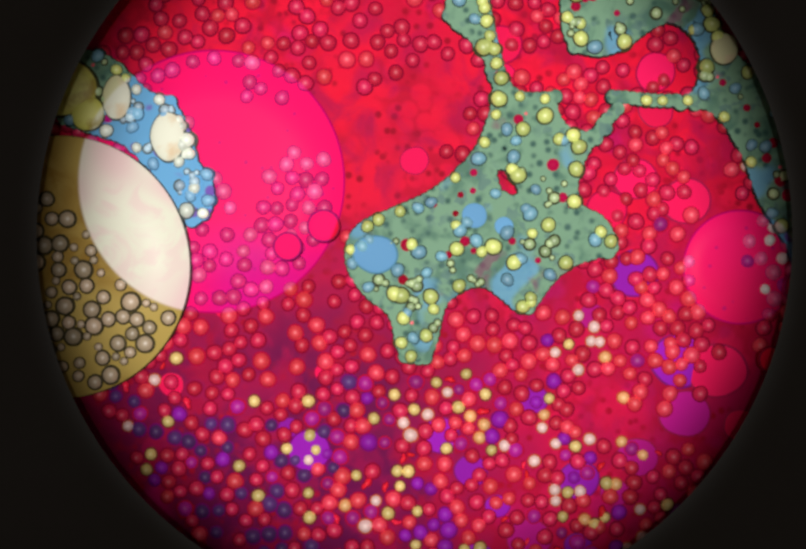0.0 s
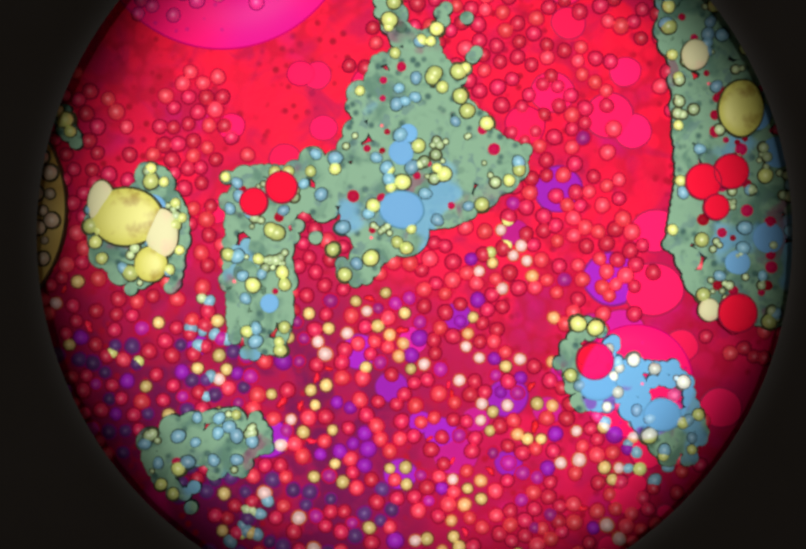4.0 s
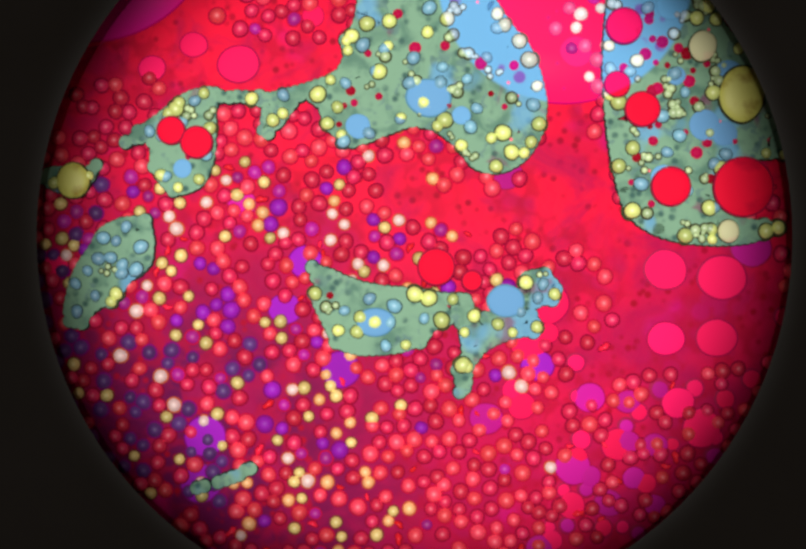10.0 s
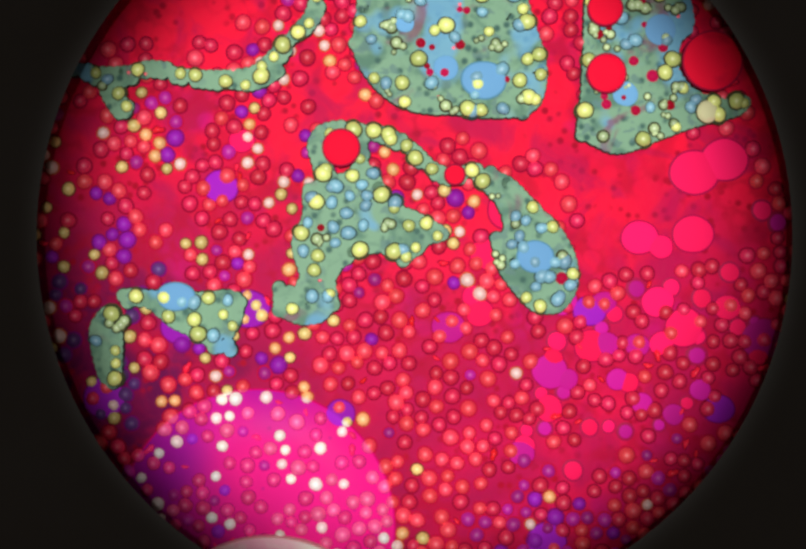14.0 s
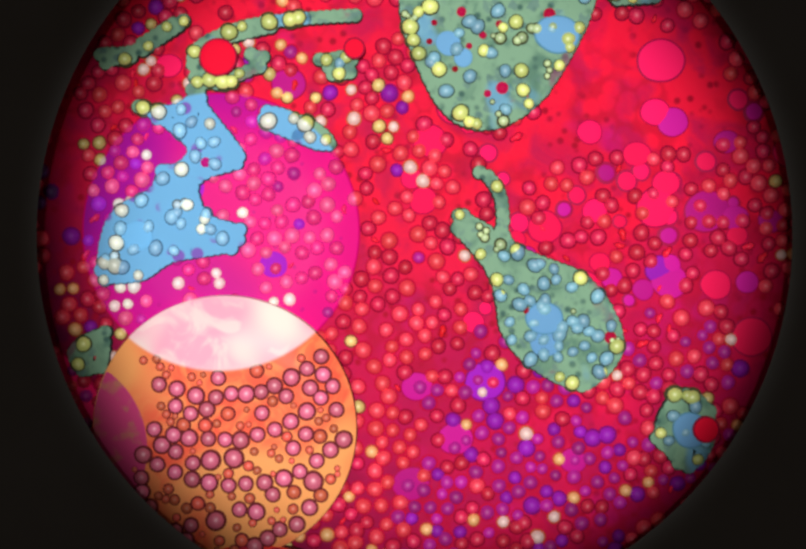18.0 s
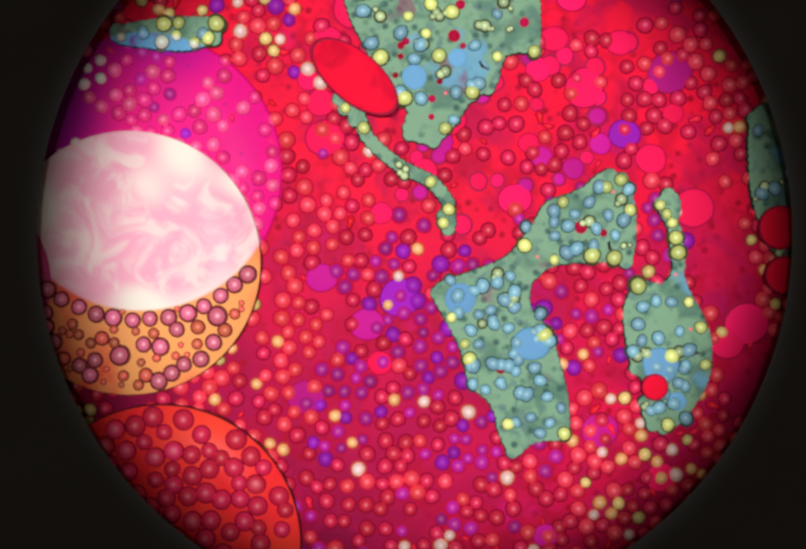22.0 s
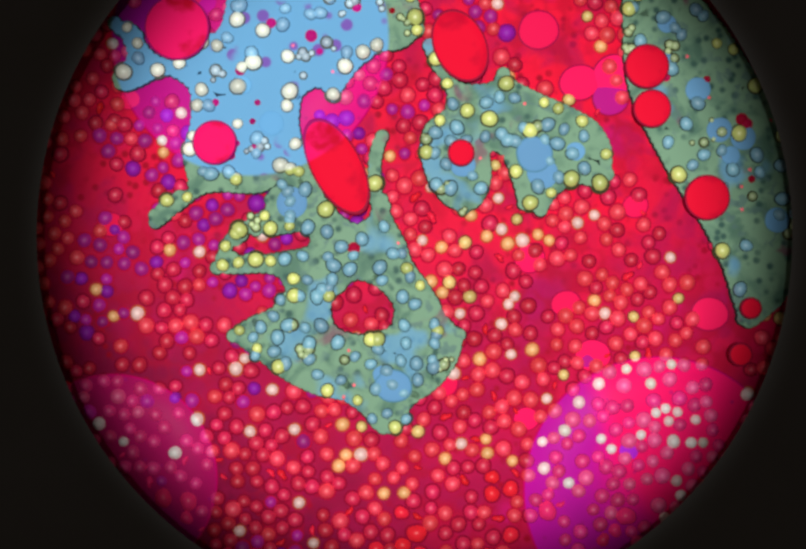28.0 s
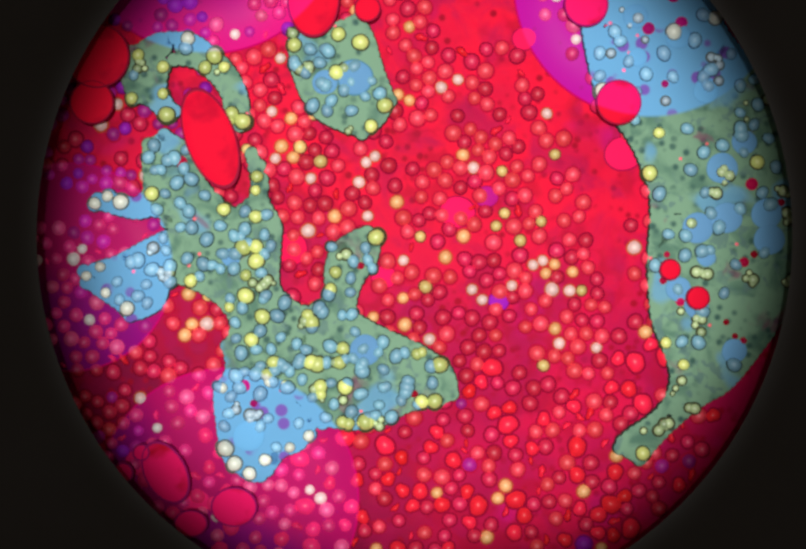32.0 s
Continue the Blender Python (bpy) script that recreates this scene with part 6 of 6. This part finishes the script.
calm(31, 1050,20,1110,40,1190,200,1300,380,1310,500,1220,480,1180,340,1090,200)
calm(31, 750,310,970,310,960,390,770,380)
calm(31, 820,740,900,750,920,900,680,930,830,820)
calm(31, 100,480,170,320,240,380,190,500)
calm(32, 1030,20,1110,40,1160,200,1260,320,1260,600,1300,720,1270,800,1200,700,1190,420,1120,240)
calm(32, 760,250,880,220,860,300,760,340)
calm(32, 800,820,900,760,900,640,960,760,840,900)
calm(32, 80,360,200,320,160,460,90,540)
calm(6, 1330,965,1274,1099,1140,1155,1005,1099,950,965,1005,830,1140,775,1274,830)
calm(7, 1355,700,1294,844,1150,905,1005,844,945,700,1005,555,1150,495,1294,555)
calm(8, 1345,400,1289,534,1155,590,1020,534,965,400,1020,265,1155,210,1289,265)


def quiet(ways):
    """For the ways of many droplets (time, droplet, xy): the share of their time in the light that each would spend in smooth oil."""
    seen, still = np.zeros(ways.shape[1]), np.zeros(ways.shape[1])
    for t, rings in CALM.items():
        pts = ways[int(t / STEP)]
        lit = np.hypot(pts[:, 0] - 795, pts[:, 1] - 440) < 730
        for pool in POOLS:
            lit &= ~pool.holds(pts, t)
        inside = np.zeros(len(pts), bool)
        for ring in rings + [r for pool in POOLS for r in pool.holes.get(t, ())]:
            inside |= within(pts, ring)
        seen += lit
        still += lit & inside
    return still / np.maximum(seen, 1)


def seed_rafts():
    rng = random.Random(21)
    ways = None
    for t0 in (0, 8, 16, 24, 32, 4, 12, 20, 28, 22, 30, 26, 6, 14, 18, 2):
        fresh = []
        k = int(round(t0 / STEP))
        for _ in range(2600):
            x, y = rng.uniform(20, 1560), rng.uniform(-60, 1130)
            if (x - 790) ** 2 + (y - 450) ** 2 > 800 ** 2:
                continue
            if any((x - a) ** 2 + (y - b) ** 2 < 112 ** 2 for a, b in fresh):
                continue
            if ways is not None and np.min((ways[k, :, 0] - x) ** 2 + (ways[k, :, 1] - y) ** 2) < 101 ** 2:
                continue
            fresh.append((x, y))
        if fresh:
            w = carried_along(np.array(fresh), t0)
            ways = w if ways is None else np.concatenate([ways, w], 1)
    return ways


def raft_kit():
    kit = {}
    for key, material, radii, tall in (("coral", CORAL, (12, 13, 14, 15), 0.95), ("crimson", CRIMSON, (12, 13, 14), 0.95), ("violet", VIOLET, (11, 13, 15), 0.7),
                                       ("yellow", STRAW, (10, 11, 12), 0.9), ("orchid", ORCHID, (11, 13, 14), 0.8), ("amber", AMBER, (10, 11, 12), 0.9), ("pearl", PEARL, (10, 11, 13), 0.9),
                                       ("flake", GEM, (7, 9, 11), 0.9), ("ruby", GEM, (13, 15, 18), 0.7), ("indigo", INDIGO, (11, 13, 14), 0.8),
                                       ("rose", ROSE, (22, 28, 34, 40), 0.08), ("rosebud", ROSE, (12, 16, 18, 21), 0.12), ("mauve", BROAD_ORCHID, (12, 15, 18, 22), 0.12), ("plum", BROAD_VIOLET, (20, 26, 32), 0.09)):
        kit[key] = [(drop_mesh(material, r, r * tall, seg=18 if r < 20 else 32, wobble=0.5 if key == "flake" else 0.22 if key == "ruby" else 0.07, stretch=0.6 if key == "flake" else 1.0, seed=r), r) for r in radii]
    return kit


def mixture(way):
    """Which droplets a raft holds, how densely, and their spacing, by where it drifts through the light."""
    def lit(t):
        x, y = way[int(t / STEP)]
        return (x - 800) ** 2 + (y - 440) ** 2 < 690 ** 2 and y > -30
    x, y = way[int(1 / STEP)]
    if math.hypot(x - 440, y - 215) < 225:
        return {"crimson": 0.6, "coral": 0.4}, 0.18, 32
    if 600 < x < 900 and y < 330:
        return {"crimson": 0.7, "coral": 0.25, "rose": 0.05}, 0.3, 33
    if 1080 < x < 1420 and 120 < y < 380:
        return {"crimson": 0.6, "coral": 0.3, "rose": 0.1}, 0.6, 33
    x, y = way[int(8 / STEP)]
    if 920 < x < 1330 and 170 < y < 600:
        return {"crimson": 0.5, "coral": 0.5}, 0.35, 34
    x, y = way[int(12 / STEP)]
    if x < 440 and 560 < y < 960:
        return {"indigo": 0.36, "crimson": 0.32, "coral": 0.12, "yellow": 0.1, "pearl": 0.05, "orchid": 0.05}, 1.0, 31
    if x > 1040 and 540 < y < 960 and math.hypot(x - 800, y - 450) < 720:
        return {"rosebud": 0.2, "mauve": 0.2 if y > 640 else 0.06, "rose": 0.05, "crimson": 0.45, "coral": 0.1, "flake": 0.06}, 0.55, 35
    x, y = way[int(7 / STEP)]
    if y < 240 and 640 < x < 1180:
        return {"crimson": 0.7, "coral": 0.27, "orchid": 0.03}, 1.0, 31
    if y < 330 and x < 320:
        return {"crimson": 0.8, "coral": 0.2}, 1.0, 31
    if y < 400 and 320 <= x < 560:
        return {"crimson": 0.8, "coral": 0.15, "rose": 0.05}, 0.35, 34
    if 1100 < x < 1400 and 520 < y < 900:
        return {"crimson": 0.45, "coral": 0.5, "rose": 0.05}, 0.4, 34
    x, y = way[int(18.5 / STEP)]
    if 740 < x < 1300 and 720 < y < 1080:
        return {"violet": 0.26, "orchid": 0.42, "crimson": 0.2, "pearl": 0.06, "coral": 0.06, "amber": 0.05}, 1.0, 31
    if lit(2):
        x, y = way[int(2 / STEP)]
        if y > 640 and x < 600:
            return {"crimson": 0.44, "indigo": 0.18, "violet": 0.05, "orchid": 0.1, "yellow": 0.12, "coral": 0.12, "pearl": 0.03, "flake": 0.05}, 1.0, 30
        if y > 640:
            return {"crimson": 0.34, "coral": 0.27, "violet": 0.07, "orchid": 0.13, "yellow": 0.12, "amber": 0.06, "pearl": 0.07, "flake": 0.06}, 1.0, 31
        if x > 1000 and y > 230:
            return {"coral": 0.44, "crimson": 0.2, "pearl": 0.1, "violet": 0.04, "orchid": 0.12, "amber": 0.06, "flake": 0.03}, 0.95, 32
        return {"crimson": 0.6, "coral": 0.36, "pearl": 0.0165, "rose": 0.01}, 0.55, 34
    if lit(9):
        x, y = way[int(9 / STEP)]
        if x < 420 and y > 520:
            return {"crimson": 0.26, "indigo": 0.28, "coral": 0.14, "yellow": 0.14, "violet": 0.036, "orchid": 0.03, "pearl": 0.033, "flake": 0.06}, 1.0, 31
        if x < 800 and 400 < y < 620:
            return {"coral": 0.46, "crimson": 0.26, "yellow": 0.1, "amber": 0.08, "orchid": 0.03, "pearl": 0.03, "flake": 0.04}, 1.0, 33
        if x < 800 and y > 400:
            return {"coral": 0.2, "crimson": 0.26, "yellow": 0.22, "amber": 0.18, "violet": 0.036, "orchid": 0.03, "pearl": 0.0275, "flake": 0.06}, 1.0, 33
        if x < 500:
            return {"crimson": 0.78, "coral": 0.2, "rose": 0.02}, 0.8, 33
        if 960 < x < 1260 and y < 340:
            return {"coral": 0.5, "crimson": 0.4, "rose": 0.1}, 0.1, 34
        return {"coral": 0.5, "crimson": 0.32, "violet": 0.018, "orchid": 0.015, "pearl": 0.0275, "rose": 0.05, "flake": 0.05}, 0.85, 34
    if lit(18):
        x, y = way[int(18 / STEP)]
        if x > 800 and y < 450:
            return {"coral": 0.4, "crimson": 0.5, "pearl": 0.0275, "rose": 0.05}, 0.45, 34
        if x < 400:
            return {"crimson": 0.62, "coral": 0.25, "pearl": 0.033, "yellow": 0.07}, 1.0, 31
        if x > 980 and y > 450:
            return {"crimson": 0.34, "orchid": 0.24, "violet": 0.12, "coral": 0.18, "pearl": 0.09, "yellow": 0.05, "flake": 0.04}, 1.0, 31
        return {"coral": 0.62, "crimson": 0.14, "amber": 0.1, "pearl": 0.0385, "yellow": 0.05, "flake": 0.02}, 1.0, 33
    x, y = way[int(30 / STEP)] if lit(30) else way[int(25 / STEP)]
    if y > 830 and x > 560:
        return {"ruby": 0.36, "crimson": 0.3, "coral": 0.2, "flake": 0.08, "violet": 0.018, "orchid": 0.015, "amber": 0.03}, 0.9, 33
    if x < 520:
        return {"crimson": 0.62, "coral": 0.1, "pearl": 0.09, "violet": 0.05, "orchid": 0.12, "flake": 0.03}, 1.0, 30
    return {"coral": 0.5, "crimson": 0.28, "pearl": 0.1, "amber": 0.12, "yellow": 0.1, "flake": 0.04}, 1.0, 31


def rafts():
    kit, rng = raft_kit(), random.Random(8)
    ways = seed_rafts()
    room, made = Room(), []
    for i in range(ways.shape[1]):
        way = ways[:, i]
        lit = [(j, p) for j, p in enumerate(way) if (p[0] - 800) ** 2 + (p[1] - 440) ** 2 < 700 ** 2 and p[1] > -20]
        if not lit:
            continue
        shares, keep, gap = mixture(way)
        if any((way[int(t / STEP)][0] - 800) ** 2 + (way[int(t / STEP)][1] - 440) ** 2 < 640 ** 2 for t in (24, 30)):
            shares = {k: v * (0.5 if k in ("yellow", "amber", "pearl", "violet", "indigo") else 1.0) for k, v in shares.items()}
        names, weights = zip(*shares.items())
        raft = None
        tilt = rng.uniform(0, 1.05)
        track = way[::4]
        spots = []
        for a in range(-5, 6):
            for b in range(-4, 5):
                x0, y0 = gap * (a + 0.5 * b) + rng.uniform(-6, 6), gap * 0.866 * b + rng.uniform(-6, 6)
                x, y = x0 * math.cos(tilt) - y0 * math.sin(tilt), x0 * math.sin(tilt) + y0 * math.cos(tilt)
                if x * x + y * y <= 96 ** 2 and rng.random() < keep:
                    spots.append((x, y))
        if not spots:
            continue
        offsets = np.array(spots)
        share = quiet(way[:, None] + offsets[None])
        for (x, y), still in zip(spots, share):
            if still < 0.34:
                kind = rng.choices(names, weights)[0]
                mesh, r = rng.choice(kit[kind])
                here = track + np.array([[x, y]])
                if not room.free(here, r if r < 20 else 6, 0.97, 0.18):
                    continue
                if raft is None:
                    first, second = (k.replace("flake", "ruby").replace("yellow", "straw-yellow").replace("rosebud", "rose") for k in sorted(shares, key=shares.get)[:-3:-1])
                    raft = tagged(new("drop_raft"), f"loose raft of mostly {first} and {second} droplets drifting in red oil", "droplets", "droplet rafts")
                child(kind + "_droplet", mesh, raft, x, y, 0.3 + 0.05 * rng.random(), turn=rng.uniform(0, 6))
        if raft is None:
            continue
        made.append((raft, way))
        keys = [(j * STEP, *(float(v) for v in way[j])) for j in range(0, len(way), 4)]
        travel(raft, keys, (784, 534.5, 0))
    for t0 in (30, 22, 28, 18, 2, 14, 24, 10, 32, 20, 6, 26):
        infill(t0, 120, made, room, kit, rng)


def infill(t0, most, made, room, kit, rng):
    """More droplets for the rafts, in the gaps that are between them at time t0."""
    spots = [(31 * (a + 0.5 * (b % 2)) + rng.uniform(-4, 4), 27 * b + rng.uniform(-4, 4)) for a in range(2, 50) for b in range(0, 40)]
    spots = [q for q in spots if math.hypot(q[0] - 800, q[1] - 440) < 700]
    rng.shuffle(spots)
    here = np.array(spots)
    bad = np.zeros(len(here), bool)
    for pool in POOLS:
        bad |= pool.holds(here, t0)
    for ring in CALM.get(t0, []) + [r for pool in POOLS for r in pool.holes.get(t0, ())]:
        bad |= within(here, ring)
    centres = np.array([way[int(t0 / STEP)] for raft, way in made])
    here = here[~bad]
    near = np.argmin(((centres[None] - here[:, None]) ** 2).sum(2), 1)
    offsets = here - centres[near]
    still = quiet(np.stack([made[k][1] for k in near], 1) + offsets[None])
    for k, off, share in zip(near, offsets, still):
        if most <= 0:
            break
        if np.hypot(*off) > 260 or share >= 0.34:
            continue
        raft, way = made[k]
        shares = mixture(way)[0]
        kind = rng.choices(*zip(*((k, v) for k, v in shares.items() if k != "rose")))[0]
        mesh, r = rng.choice(kit[kind])
        if room.free(way[::4] + off[None], r, 0.95, 0.22):
            child(kind + "_droplet", mesh, raft, float(off[0]), float(off[1]), 0.3 + 0.05 * rng.random(), turn=rng.uniform(0, 6))
            most -= 1


# ---- broad flat drops carried by the current ----
def flat_drops(t0, seeds):
    """seeds: (x, y, radius, liquid) at time t0."""
    ways = carried_along(np.array([q[:2] for q in seeds], float), t0)
    # broad drops slip outwards to the dark edge, and come from there
    late = np.maximum(0, np.abs(np.arange(len(ways)) * STEP - t0) - 3.5)[:, None, None]
    out = ways - np.array([790.0, 450.0])
    ways = hold((ways + 130 * late * out / (np.hypot(out[..., 0], out[..., 1])[..., None] + 1)).reshape(-1, 2)).reshape(ways.shape)
    for i, (x, y, r, stuff) in enumerate(seeds):
        words = {BROAD_VIOLET: "broad violet drop with soft edges in red oil", BROAD_ORCHID: "broad magenta drop with soft edges in red oil", ROSE: "broad pink drop with soft edges in red oil"}
        mesh = drop_mesh(stuff, r, (0.7 if t0 < 7 else 2.6) + 0.03 * (i % 12), seg=40, wobble=0.06, stretch=0.92, seed=i)
        ob = tagged(new("broad_drop", mesh), words[stuff], "liquid drop", "broad drops in the oil")
        travel(ob, [(j * STEP, *(float(v) for v in ways[j, i])) for j in range(0, len(ways), 4)], (784, 534.5, 0.2 + 0.012 * (i % 20)))


flat_drops(2.0, [(778, 775, 38, BROAD_VIOLET), (965, 705, 30, BROAD_VIOLET), (1060, 865, 42, BROAD_VIOLET), (960, 980, 45, BROAD_ORCHID), (855, 1018, 34, BROAD_VIOLET), (1260, 630, 58, BROAD_VIOLET), (1165, 455, 50, BROAD_VIOLET),
                 (470, 760, 22, BROAD_VIOLET), (895, 915, 25, BROAD_VIOLET), (1060, 995, 28, BROAD_VIOLET), (840, 845, 34, BROAD_VIOLET), (1180, 820, 42, BROAD_ORCHID), (1135, 890, 30, BROAD_ORCHID), (1275, 735, 52, BROAD_ORCHID), (1080, 540, 28, BROAD_ORCHID),
                 (1265, 310, 50, ROSE), (1160, 265, 45, ROSE), (1195, 130, 35, ROSE), (1340, 650, 60, ROSE), (1390, 760, 35, ROSE), (710, 230, 30, ROSE), (540, 650, 20, ROSE)])
flat_drops(12.0, [(1122, 684, 32, BROAD_ORCHID), (1200, 690, 26, BROAD_ORCHID), (1302, 690, 34, ROSE), (1272, 564, 38, ROSE), (1374, 560, 42, ROSE), (1094, 822, 38, BROAD_ORCHID), (1220, 840, 24, BROAD_ORCHID), (1380, 440, 50, ROSE),
                  (1200, 770, 28, BROAD_ORCHID), (1260, 774, 26, BROAD_ORCHID), (512, 438, 36, BROAD_VIOLET), (910, 730, 35, BROAD_ORCHID), (1034, 980, 28, BROAD_ORCHID)])
flat_drops(9.0, [(700, 765, 40, BROAD_VIOLET), (515, 155, 42, ROSE), (350, 160, 28, ROSE), (430, 115, 28, ROSE), (1075, 760, 34, BROAD_VIOLET), (1160, 140, 34, ROSE)])
flat_drops(18.0, [(945, 745, 42, BROAD_VIOLET), (800, 945, 38, BROAD_ORCHID), (1380, 410, 46, BROAD_ORCHID), (1290, 525, 32, BROAD_VIOLET), (1290, 115, 48, ROSE), (1150, 255, 26, ROSE), (1160, 410, 26, ROSE), (1300, 355, 28, ROSE), (325, 125, 26, ROSE), (355, 365, 42, BROAD_VIOLET), (530, 515, 30, BROAD_VIOLET)])
flat_drops(24.0, [(1202, 790, 32, ROSE), (1262, 880, 30, ROSE), (1372, 480, 46, ROSE), (962, 920, 26, BROAD_ORCHID), (470, 200, 40, ROSE), (600, 620, 26, ROSE)])
flat_drops(6.0, [(1155, 165, 38, ROSE), (1205, 358, 48, ROSE), (1135, 50, 32, ROSE), (455, 225, 32, ROSE), (530, 165, 28, ROSE), (320, 330, 26, ROSE), (720, 570, 30, BROAD_ORCHID),
                 (780, 745, 34, BROAD_VIOLET), (850, 720, 28, BROAD_ORCHID), (1085, 545, 34, BROAD_ORCHID), (1350, 700, 44, ROSE)])
flat_drops(21.0, [(1390, 470, 42, ROSE), (1050, 445, 34, ROSE), (1205, 905, 38, BROAD_ORCHID), (680, 590, 32, BROAD_ORCHID), (765, 685, 36, BROAD_ORCHID), (1310, 372, 32, ROSE), (1450, 735, 36, ROSE), (1165, 50, 30, ROSE), (1130, 130, 28, ROSE)])
flat_drops(28.0, [(1050, 55, 42, ROSE), (1130, 158, 40, ROSE), (1240, 400, 26, ROSE), (1385, 612, 38, ROSE), (1150, 700, 24, BROAD_ORCHID)])
flat_drops(31.0, [(345, 945, 46, ROSE), (262, 925, 30, ROSE), (455, 1030, 44, ROSE), (960, 475, 36, ROSE), (820, 600, 26, ROSE), (640, 540, 36, ROSE), (1040, 650, 22, BROAD_VIOLET)])
rafts()
motions()
